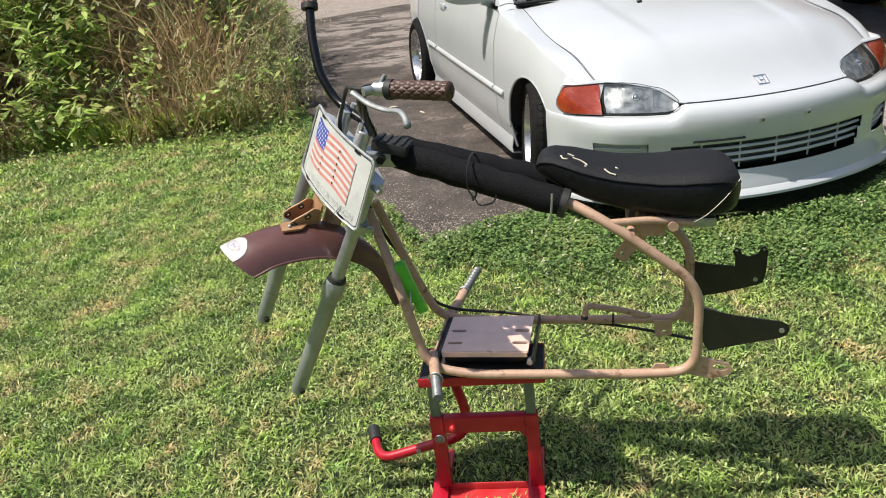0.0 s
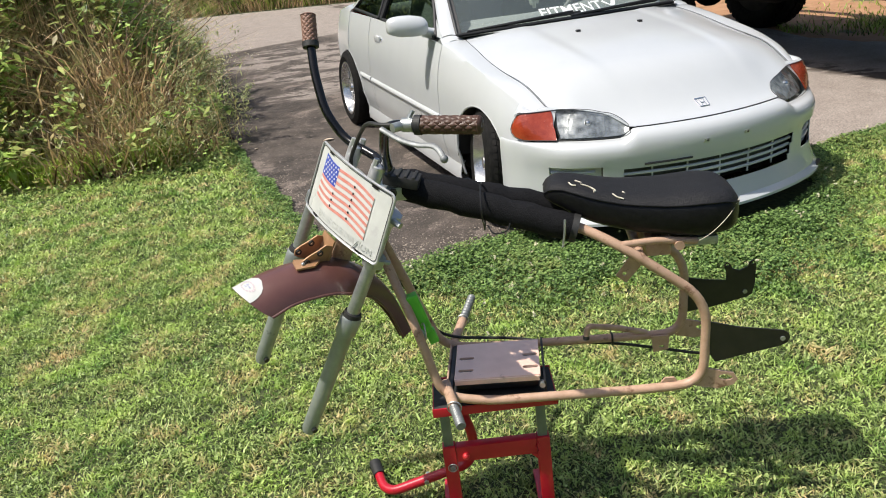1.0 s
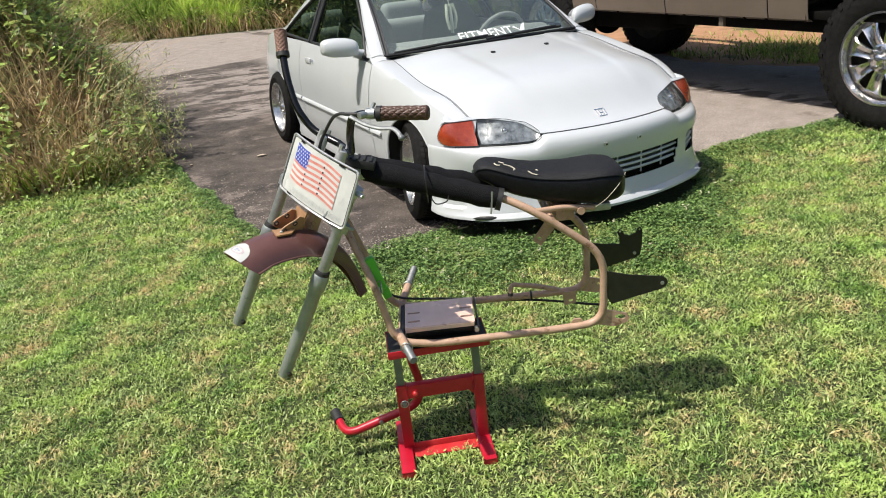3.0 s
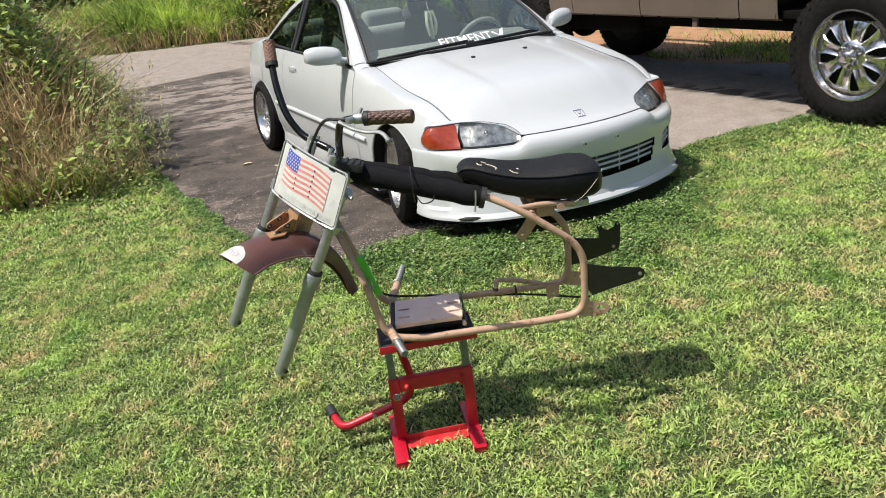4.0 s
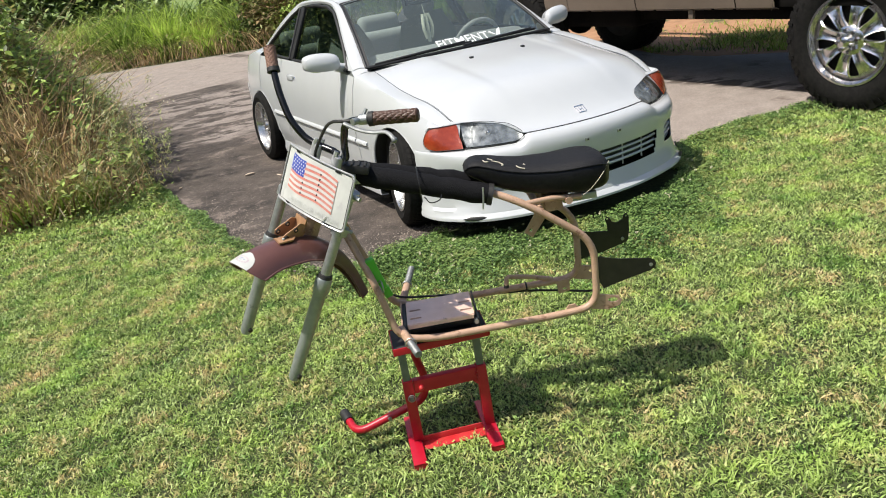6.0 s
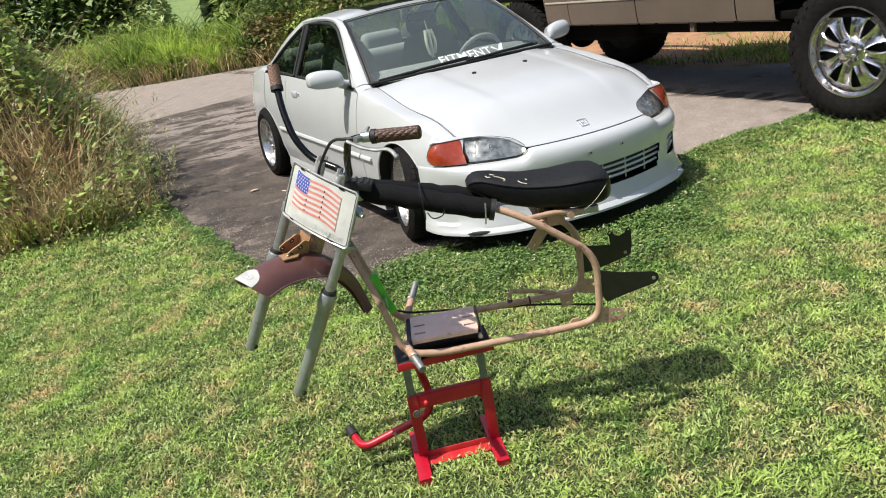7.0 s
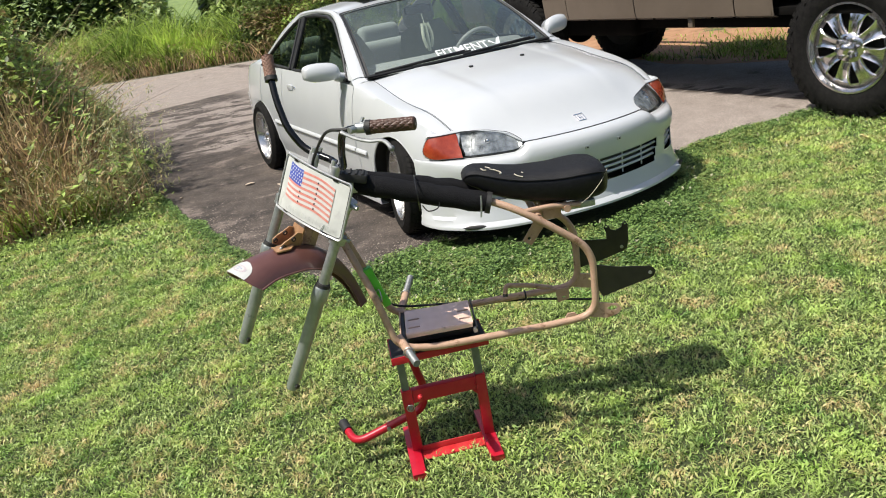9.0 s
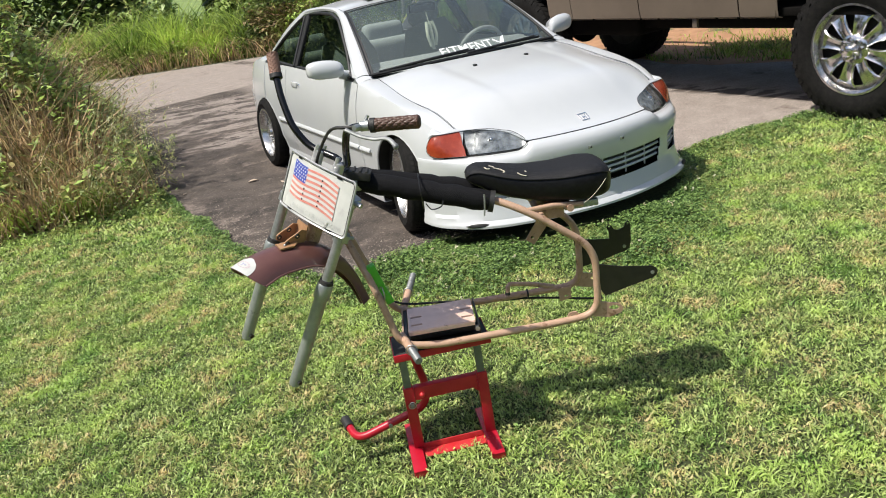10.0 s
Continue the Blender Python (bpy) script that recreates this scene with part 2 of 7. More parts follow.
def joined(*meshes):
    """Several (vertices, faces) as one."""
    vs, fs = [], []
    for v, f in meshes:
        k = len(vs)
        vs += [tuple(p) for p in v]
        fs += [tuple(i + k for i in q) for q in f]
    return vs, fs


def moved(mesh, m):
    return [tuple(m @ Vector(v)) for v in mesh[0]], mesh[1]


def box(x0, y0, z0, x1, y1, z1, bevel=0.003, segments=2):
    bm = bmesh.new()
    bmesh.ops.create_cube(bm, size=1.0)
    for v in bm.verts:
        v.co = Vector(((x0 + x1) / 2 + v.co.x * (x1 - x0), (y0 + y1) / 2 + v.co.y * (y1 - y0), (z0 + z1) / 2 + v.co.z * (z1 - z0)))
    if bevel:
        bmesh.ops.bevel(bm, geom=list(bm.edges), offset=bevel, segments=segments, affect="EDGES", profile=0.6)
    return mesh_of(bm)


def mesh_of(bm):
    bm.verts.index_update()
    out = [tuple(v.co) for v in bm.verts], [tuple(v.index for v in f.verts) for f in bm.faces]
    bm.free()
    return out


def smooth_line(points, steps=8):
    """A Catmull-Rom curve through the points."""
    P = [Vector(p) for p in points]
    P = [2 * P[0] - P[1]] + P + [2 * P[-1] - P[-2]]
    out = []
    for i in range(1, len(P) - 2):
        a, b, c, d = P[i - 1:i + 3]
        for k in range(steps):
            t = k / steps
            out.append(0.5 * (2 * b + (c - a) * t + (2 * a - 5 * b + 4 * c - d) * t * t + (3 * b - a - 3 * c + d) * t ** 3))
    out.append(P[-2])
    return out


def bent(points, radius, steps=6):
    """Straight runs with rounded corners, as bent pipe has."""
    P = [Vector(p) for p in points]
    out = [P[0]]
    for i in range(1, len(P) - 1):
        a, b, c = P[i - 1], P[i], P[i + 1]
        d1, d2 = (a - b), (c - b)
        r = min(radius, d1.length * 0.48, d2.length * 0.48)
        s, e = b + d1.normalized() * r, b + d2.normalized() * r
        for k in range(steps + 1):
            t = k / steps
            out.append((1 - t) ** 2 * s + 2 * t * (1 - t) * b + t * t * e)
    out.append(P[-1])
    return out


def tube(line, r, sides=14, caps=True, radii=None, squash=1.0):
    """A round pipe along a line; radii gives a radius for each point."""
    line = [Vector(p) for p in line]
    n = len(line)
    vs, fs = [], []
    up = None
    for i, p in enumerate(line):
        d = (line[min(i + 1, n - 1)] - line[max(i - 1, 0)]).normalized()
        if up is None:
            up = d.orthogonal().normalized()
        up = (up - d * up.dot(d)).normalized()
        side = d.cross(up)
        rr = radii[i] if radii else r
        for k in range(sides):
            a = 2 * math.pi * k / sides
            vs.append(tuple(p + rr * (math.cos(a) * up + squash * math.sin(a) * side)))
    for i in range(n - 1):
        for k in range(sides):
            k2 = (k + 1) % sides
            fs.append((i * sides + k, i * sides + k2, (i + 1) * sides + k2, (i + 1) * sides + k))
    if caps:
        fs.append(tuple(range(sides - 1, -1, -1)))
        fs.append(tuple((n - 1) * sides + k for k in range(sides)))
    return vs, fs


def rod(a, b, r, sides=16, bevel=0.0):
    a, b = Vector(a), Vector(b)
    if not bevel:
        return tube([a, b], r, sides)
    d = (b - a).normalized()
    return tube([a, a + d * bevel, b - d * bevel, b], r, sides, True, [r - bevel, r, r, r - bevel])


def lathe(profile, sides=40, closed=False):
    """Turn (radius, height) about z."""
    vs, fs = [], []
    n = len(profile)
    for k in range(sides):
        a = 2 * math.pi * k / sides
        for r, h in profile:
            vs.append((r * math.cos(a), r * math.sin(a), h))
    for k in range(sides):
        k2 = (k + 1) % sides
        for i in range(n - 1 + (1 if closed else 0)):
            j = (i + 1) % n
            fs.append((k * n + i, k * n + j, k2 * n + j, k2 * n + i))
    return vs, fs


def sheet(outline, holes, m, thick, bevel=0.0012):
    """A flat plate cut to an outline in its own x, y with holes right through, thick along z, set by m."""
    bm = bmesh.new()
    edges = []
    for loop in [outline] + list(holes):
        vs = [bm.verts.new((x, y, 0)) for x, y in loop]
        edges += [bm.edges.new((vs[i], vs[(i + 1) % len(vs)])) for i in range(len(vs))]
    bmesh.ops.triangle_fill(bm, edges=edges, use_beauty=True)
    got = bmesh.ops.extrude_face_region(bm, geom=list(bm.faces))
    for v in got["geom"]:
        if isinstance(v, bmesh.types.BMVert):
            v.co.z += thick
    bmesh.ops.transform(bm, matrix=m, verts=bm.verts)
    return mesh_of(bm)


def circle(x, y, r, n=14, squash=1.0, turn=0.0):
    out = []
    for k in range(n):
        a = 2 * math.pi * k / n
        px, py = r * math.cos(a), r * squash * math.sin(a)
        out.append((x + px * math.cos(turn) - py * math.sin(turn), y + px * math.sin(turn) + py * math.cos(turn)))
    return out


def grid(rows):
    """A skin over rows of points, all rows of one length."""
    n = len(rows[0])
    vs = [tuple(p) for row in rows for p in row]
    fs = [(i * n + k, i * n + k + 1, (i + 1) * n + k + 1, (i + 1) * n + k) for i in range(len(rows) - 1) for k in range(n - 1)]
    return vs, fs


def shell(mesh, thick):
    """Give a skin thickness."""
    bm = bmesh.new()
    vs = [bm.verts.new(v) for v in mesh[0]]
    for f in mesh[1]:
        try:
            bm.faces.new([vs[i] for i in f])
        except ValueError:
            pass
    bmesh.ops.remove_doubles(bm, verts=bm.verts, dist=1e-5)
    bmesh.ops.recalc_face_normals(bm, faces=bm.faces)
    bmesh.ops.solidify(bm, geom=list(bm.faces), thickness=thick)
    return mesh_of(bm)


def lerp(table, x):
    """Straight-line table look-up, eased at the knots."""
    if x <= table[0][0]:
        return table[0][1]
    for (a, p), (b, q) in zip(table, table[1:]):
        if x <= b:
            return p + (q - p) * (x - a) / (b - a)
    return table[-1][1]


def ease(a, b, x):
    t = min(1.0, max(0.0, (x - a) / (b - a)))
    return t * t * (3 - 2 * t)


def text_mesh(words, size, extrude=0.0, bold=0.0):
    """The words as a mesh in x, y, centred."""
    cu = bpy.data.curves.new("lettering", "FONT")
    cu.body, cu.size, cu.align_x, cu.align_y, cu.extrude = words, size, "CENTER", "CENTER", extrude
    cu.resolution_u, cu.offset = 3, bold
    ob = bpy.data.objects.new("lettering", cu)
    scene.collection.objects.link(ob)
    me = bpy.data.meshes.new_from_object(ob)
    out = [tuple(v.co) for v in me.vertices], [tuple(p.vertices) for p in me.polygons]
    bpy.data.objects.remove(ob)
    bpy.data.meshes.remove(me)
    bpy.data.curves.remove(cu)
    return out


def face_out(ob, direction):
    """Turn a pane so that its face looks along the direction."""
    d = Vector(direction)
    if sum(p.normal.dot(d) * p.area for p in ob.data.polygons) < 0:
        ob.data.flip_normals()
    return ob


# ---- ground ----
EDGE = [(-2.25, 4.5), (-1.75, 3.5), (-1.38, 2.8), (-1.17, 2.45), (-0.88, 2.02), (-0.62, 1.72), (-0.50, 1.66), (-0.2, 1.85), (0.15, 2.05),
        (0.42, 2.17), (0.9, 2.42), (1.4, 2.72), (1.91, 2.98), (2.33, 3.2), (2.75, 3.33), (3.06, 3.38), (3.45, 3.24), (4.6, 2.9), (9.0, 1.2)]
FAR = [(9.0, 3.1), (6.5, 4.05), (4.6, 5.0), (3.6, 5.65), (2.95, 6.6), (2.2, 10.0), (0.5, 14.6), (-3.3, 15.7), (-6.5, 16.4), (-16.0, 18.6)]
LEFT = [(-16.0, 13.2), (-9.0, 11.6), (-5.6, 10.6), (-4.25, 9.4), (-3.6, 7.6), (-2.9, 6.0)]
PAVED = EDGE + FAR + LEFT


def smooth_ring(points, steps, wobble, seed):
    """A closed outline, rounded and made uneven."""
    P = [Vector((x, y, 0)) for x, y in points]
    n = len(P)
    out = []
    for i in range(n):
        a, b, c, d = P[i - 1], P[i], P[(i + 1) % n], P[(i + 2) % n]
        for k in range(steps):
            t = k / steps
            q = 0.5 * (2 * b + (c - a) * t + (2 * a - 5 * b + 4 * c - d) * t * t + (3 * b - a - 3 * c + d) * t ** 3)
            w = wobble * noise.noise(Vector((q.x * 4 + seed, q.y * 4, 0))) + wobble * 0.6 * noise.noise(Vector((q.x * 13 + seed, q.y * 13, 5)))
            out.append((q.x + w, q.y + w * 0.7))
    return out


PAVED_RING = smooth_ring(PAVED, 8, 0.05, 3.0)
RING = np.array(PAVED_RING)


def on_paving(x, y):
    """Which of the places x, y lie on the paved ground."""
    inside = np.zeros(len(x), bool)
    ax, ay = RING[:, 0], RING[:, 1]
    bx, by = np.roll(ax, -1), np.roll(ay, -1)
    for i in range(len(RING)):
        cross = ((ay[i] > y) != (by[i] > y)) & (x < (bx[i] - ax[i]) * (y - ay[i]) / (by[i] - ay[i] + 1e-12) + ax[i])
        inside ^= cross
    return inside


def edge_gap(x, y):
    """Distance from places to the near edge of the paving."""
    best = np.full(len(x), 1e9)
    E = EDGE
    for (ax, ay), (bx, by) in zip(E, E[1:]):
        dx, dy = bx - ax, by - ay
        t = np.clip(((x - ax) * dx + (y - ay) * dy) / (dx * dx + dy * dy), 0, 1)
        best = np.minimum(best, np.hypot(x - ax - t * dx, y - ay - t * dy))
    return best


M["soil"] = material("lawn_thatch", (0.010, 0.017, 0.004), (0.065, 0.080, 0.024), 42, 0.9, 0, 0.9, 60, spots=(0.15, 0.145, 0.055), spot_scale=3.0, spot_at=0.60)
ticks = [-900, -300, -90, -40, -20, -10, -6, -3, 0, 3, 6, 10, 20, 40, 90, 300, 900]
ground = part("ground", grid([[(x, y, 0.0) for x in ticks] for y in ticks]), M["soil"])
tagged(ground, "flat mown lawn soil reaching far around", "ground", kind="structure")


def paving_material():
    m = material("worn_asphalt", (0.235, 0.197, 0.172), (0.320, 0.272, 0.238), 5, 0.85, 0, 1.0, 95, spots=(0.15, 0.118, 0.098), spot_scale=2.0, spot_at=0.62)
    nt = m.node_tree
    lk = nt.links.new
    b = nt.nodes["Principled BSDF"]
    light = b.inputs["Base Color"].links[0].from_socket
    co = nt.nodes.new("ShaderNodeTexCoord")
    warp = node(nt, "TexNoise", Scale=1.0, Detail=5.0, Roughness=0.62)
    stretch = nt.nodes.new("ShaderNodeMapping")
    stretch.inputs["Rotation"].default_value[2] = radians(-29)
    stretch.inputs["Scale"].default_value = (0.85, 1.9, 1.0)
    lk(co.outputs["Object"], stretch.inputs["Vector"])
    lk(stretch.outputs["Vector"], warp.inputs["Vector"])
    sep = nt.nodes.new("ShaderNodeSeparateXYZ")
    lk(co.outputs["Object"], sep.inputs["Vector"])

    def line(nx, ny, at, soft, swing):
        """0 to 1 across a line nx x + ny y = at, frayed by the noise."""
        a = nt.nodes.new("ShaderNodeMath"); a.operation = "MULTIPLY"; a.inputs[1].default_value = nx
        c = nt.nodes.new("ShaderNodeMath"); c.operation = "MULTIPLY_ADD"; c.inputs[1].default_value = ny
        w = nt.nodes.new("ShaderNodeMath"); w.operation = "MULTIPLY_ADD"; w.inputs[1].default_value = swing
        r = nt.nodes.new("ShaderNodeMapRange")
        r.inputs["From Min"].default_value, r.inputs["From Max"].default_value = at - soft + swing * 0.5, at + soft + swing * 0.5
        lk(sep.outputs["X"], a.inputs[0])
        lk(sep.outputs["Y"], c.inputs[0]); lk(a.outputs[0], c.inputs[2])
        lk(warp.outputs["Fac"], w.inputs[0]); lk(c.outputs[0], w.inputs[2])
        lk(w.outputs[0], r.inputs["Value"])
        return r.outputs["Result"]

    back = line(-0.487, 0.873, 10.15, 0.04, 0.5)
    side = line(0.899, 0.439, 2.3, 0.25, 0.6)
    mott = line(-0.487, 0.873, 5.9, 0.25, 4.0)
    far_mott = line(-0.487, 0.873, 9.4, 0.25, 3.0)
    along = line(0.873, 0.487, 1.1, 0.10, 2.5)
    flecks = node(nt, "TexNoise", Scale=2.1, Detail=7.0, Roughness=0.7)
    lk(stretch.outputs["Vector"], flecks.inputs["Vector"])
    isle = nt.nodes.new("ShaderNodeMapRange")
    isle.inputs["From Min"].default_value, isle.inputs["From Max"].default_value = 0.475, 0.505
    lk(flecks.outputs["Fac"], isle.inputs["Value"])
    both = nt.nodes.new("ShaderNodeMath"); both.operation = "MULTIPLY"
    lk(along, both.inputs[0]); lk(isle.outputs["Result"], both.inputs[1])
    dark = node(nt, "TexNoise", Scale=3.0, Detail=8.0, Roughness=0.7)
    lk(co.outputs["Object"], dark.inputs["Vector"])
    ramp = nt.nodes.new("ShaderNodeValToRGB")
    ramp.color_ramp.elements[0].position, ramp.color_ramp.elements[1].position = 0.32, 0.72
    ramp.color_ramp.elements[0].color, ramp.color_ramp.elements[1].color = (0.020, 0.0155, 0.0125, 1), (0.118, 0.094, 0.078, 1)
    lk(dark.outputs["Fac"], ramp.inputs["Fac"])
    grit = node(nt, "TexVoronoi", Scale=62.0)
    lk(co.outputs["Object"], grit.inputs["Vector"])
    gr = nt.nodes.new("ShaderNodeMapRange")
    gr.inputs["From Min"].default_value, gr.inputs["From Max"].default_value = 0.30, 0.16
    gr.inputs["To Max"].default_value = 0.9
    lk(grit.outputs["Distance"], gr.inputs["Value"])
    rare = nt.nodes.new("ShaderNodeMapRange")
    rare.inputs["From Min"].default_value, rare.inputs["From Max"].default_value = 0.40, 0.9
    lk(grit.outputs["Color"], rare.inputs["Value"])
    seldom = nt.nodes.new("ShaderNodeMath"); seldom.operation = "MULTIPLY"
    lk(gr.outputs["Result"], seldom.inputs[0]); lk(rare.outputs["Result"], seldom.inputs[1])
    gm = nt.nodes.new("ShaderNodeMixRGB")
    gm.inputs["Color2"].default_value = (0.30, 0.25, 0.21, 1)
    lk(seldom.outputs[0], gm.inputs["Fac"]); lk(ramp.outputs["Color"], gm.inputs["Color1"])
    # pale worn blotches
    worn = node(nt, "TexNoise", Scale=2.4, Detail=8.0, Roughness=0.78)
    lk(co.outputs["Object"], worn.inputs["Vector"])
    wr = nt.nodes.new("ShaderNodeMapRange")
    wr.inputs["From Min"].default_value, wr.inputs["From Max"].default_value, wr.inputs["To Max"].default_value = 0.545, 0.60, 0.62
    lk(worn.outputs["Fac"], wr.inputs["Value"])
    wm = nt.nodes.new("ShaderNodeMixRGB")
    wm.inputs["Color2"].default_value = (0.22, 0.175, 0.15, 1)
    lk(wr.outputs["Result"], wm.inputs["Fac"]); lk(gm.outputs["Color"], wm.inputs["Color1"])
    mx = nt.nodes.new("ShaderNodeMath"); mx.operation = "MAXIMUM"
    lk(back, mx.inputs[0]); lk(side, mx.inputs[1])
    mx2 = nt.nodes.new("ShaderNodeMath"); mx2.operation = "MAXIMUM"
    ml = nt.nodes.new("ShaderNodeMath"); ml.operation = "MULTIPLY"; ml.inputs[1].default_value = 0.85
    keep = nt.nodes.new("ShaderNodeMath"); keep.operation = "SUBTRACT"; keep.use_clamp = True
    lk(mott, keep.inputs[0]); lk(far_mott, keep.inputs[1])
    gate = nt.nodes.new("ShaderNodeMath"); gate.operation = "MULTIPLY"
    lk(keep.outputs[0], gate.inputs[0]); lk(both.outputs[0], gate.inputs[1])
    lk(gate.outputs[0], ml.inputs[0]); lk(mx.outputs[0], mx2.inputs[0]); lk(ml.outputs[0], mx2.inputs[1])
    out = nt.nodes.new("ShaderNodeMixRGB")
    lk(mx2.outputs[0], out.inputs["Fac"]); lk(wm.outputs["Color"], out.inputs["Color1"]); lk(light, out.inputs["Color2"])
    # stony speckle over all of it
    fine = node(nt, "TexNoise", Scale=110.0, Detail=3.0, Roughness=0.7)
    lk(co.outputs["Object"], fine.inputs["Vector"])
    sp = nt.nodes.new("ShaderNodeMapRange")
    sp.inputs["From Min"].default_value, sp.inputs["From Max"].default_value = 0.34, 0.68
    sp.inputs["To Min"].default_value, sp.inputs["To Max"].default_value = 0.52, 1.52
    lk(fine.outputs["Fac"], sp.inputs["Value"])
    # damp streaks on the paler part beside the truck
    streak = nt.nodes.new("ShaderNodeMapping")
    streak.inputs["Rotation"].default_value[2] = radians(59)
    streak.inputs["Scale"].default_value = (2.6, 7.0, 1.0)
    lk(co.outputs["Object"], streak.inputs["Vector"])
    wet = node(nt, "TexNoise", Scale=1.0, Detail=4.0, Roughness=0.6)
    lk(streak.outputs["Vector"], wet.inputs["Vector"])
    damp = nt.nodes.new("ShaderNodeMapRange")
    damp.inputs["From Min"].default_value, damp.inputs["From Max"].default_value = 0.46, 0.50
    lk(wet.outputs["Fac"], damp.inputs["Value"])
    inner, outer = line(0.86, 0.51, 4.40, 0.04, 0.25), line(0.86, 0.51, 4.66, 0.05, 0.25)
    strip = nt.nodes.new("ShaderNodeMath"); strip.operation = "SUBTRACT"; strip.use_clamp = True
    lk(inner, strip.inputs[0]); lk(outer, strip.inputs[1])
    soak = nt.nodes.new("ShaderNodeMath"); soak.operation = "MULTIPLY"
    lk(strip.outputs[0], soak.inputs[0]); lk(damp.outputs["Result"], soak.inputs[1])
    stain = nt.nodes.new("ShaderNodeMixRGB")
    stain.inputs["Color2"].default_value = (0.085, 0.066, 0.054, 1)
    lk(soak.outputs[0], stain.inputs["Fac"]); lk(out.outputs["Color"], stain.inputs["Color1"])
    hsv = nt.nodes.new("ShaderNodeHueSaturation")
    lk(sp.outputs["Result"], hsv.inputs["Value"]); lk(stain.outputs["Color"], hsv.inputs["Color"])
    lk(hsv.outputs["Color"], b.inputs["Base Color"])
    return m


M["paving"] = paving_material()
drive = part("driveway", sheet(PAVED_RING, [], pose(0, 0, 0.0), 0.012), M["paving"], smooth=False)
tagged(drive, "dark worn asphalt driveway running into a paler road", "driveway", kind="structure")
M["red_soil"] = material("orange_clay_soil", (0.30, 0.15, 0.075), (0.42, 0.24, 0.13), 6, 0.9, 0, 0.5, 40, spots=(0.10, 0.10, 0.035), spot_scale=1.6, spot_at=0.57)
clay = part("ground_clay", sheet(smooth_ring([(2.8, 7.0), (3.5, 5.6), (5.0, 4.7), (9, 3.0), (14, 4), (14, 14), (6, 14), (2.4, 12)], 6, 0.15, 8.0), [], pose(0, 0, 0), 0.009), M["red_soil"], smooth=False)
tagged(clay, "bare orange clay soil with weeds behind the truck", "soil", kind="structure")


# ---- grass and weeds ----
def fast_mesh(name, verts, corners, sizes, mat, label, category):
    """A large mesh from arrays: vertices, corner indices and corners per face."""
    me = bpy.data.meshes.new(name)
    me.vertices.add(len(verts))
    me.vertices.foreach_set("co", np.ascontiguousarray(verts, dtype=np.float32).ravel())
    me.loops.add(len(corners))
    me.loops.foreach_set("vertex_index", corners.astype(np.int32))
    me.polygons.add(len(sizes))
    starts = np.concatenate(([0], np.cumsum(sizes)[:-1])).astype(np.int32)
    me.polygons.foreach_set("loop_start", starts)
    me.update(calc_edges=True)
    me.materials.append(mat)
    return tagged(new(name, me), label, category, kind="stuff")


def blades(rng, x, y, z, height, width, lean, three=True, droop=0.5):
    """Bent grass blades at places x, y, z. Returns vertices, corners and face sizes."""
    n = len(x)
    a = rng.uniform(0, 2 * np.pi, n)
    t = rng.uniform(0, 2 * np.pi, n)
    ln = lean * rng.uniform(0.2, 1.0, n) * height
    dx, dy = np.cos(a) * ln, np.sin(a) * ln
    wx, wy = np.cos(t) * width * 0.5, np.sin(t) * width * 0.5
    if three:
        v = np.empty((n, 5, 3))
        v[:, 0] = np.stack((x - wx, y - wy, z), 1)
        v[:, 1] = np.stack((x + wx, y + wy, z), 1)
        mx, my, mz = x + dx * 0.35, y + dy * 0.35, z + height * 0.6
        v[:, 2] = np.stack((mx + wx * 0.8, my + wy * 0.8, mz), 1)
        v[:, 3] = np.stack((mx - wx * 0.8, my - wy * 0.8, mz), 1)
        v[:, 4] = np.stack((x + dx, y + dy, z + height * (1 - droop * 0.5 * rng.uniform(0, 1, n))), 1)
        base = np.arange(n)[:, None] * 5
        c = np.concatenate((base + [0, 1, 2, 3], base + [3, 2, 4]), 1)
        sizes = np.tile([4, 3], n)
        return v.reshape(-1, 3), c.ravel(), sizes
    v = np.empty((n, 3, 3))
    v[:, 0] = np.stack((x - wx, y - wy, z), 1)
    v[:, 1] = np.stack((x + wx, y + wy, z), 1)
    v[:, 2] = np.stack((x + dx, y + dy, z + height), 1)
    return v.reshape(-1, 3), np.arange(n * 3), np.full(n, 3)


def leaves(rng, p, length, width, tilt=0.6):
    """Pointed oval leaves at the places p (n by 3), each folded a little along its rib."""
    n = len(p)
    a = rng.uniform(0, 2 * np.pi, n)
    up = rng.uniform(-tilt, tilt, n)
    d = np.stack((np.cos(a) * np.cos(up), np.sin(a) * np.cos(up), np.sin(up)), 1)
    s = np.stack((-np.sin(a), np.cos(a), rng.uniform(-0.5, 0.5, n)), 1)
    L, W = length[:, None], width[:, None]
    sag = np.array([0, 0, -1.0]) * L * 0.12
    v = np.stack((p, p + d * L * 0.4 + s * W * 0.5, p + d * L + sag, p + d * L * 0.4 - s * W * 0.5), 1)
    base = np.arange(n)[:, None] * 4
    c = np.concatenate((base + [0, 1, 2], base + [0, 2, 3]), 1)
    return v.reshape(-1, 3), c.ravel(), np.full(n * 2, 3)


def stack(*sets):
    vs, cs, ss, k = [], [], [], 0
    for v, c, s in sets:
        vs.append(v); cs.append(c + k); ss.append(s); k += len(v)
    return np.concatenate(vs), np.concatenate(cs), np.concatenate(ss)


def scatter(rng, n, x0, x1, y0, y1):
    return rng.uniform(x0, x1, n), rng.uniform(y0, y1, n)


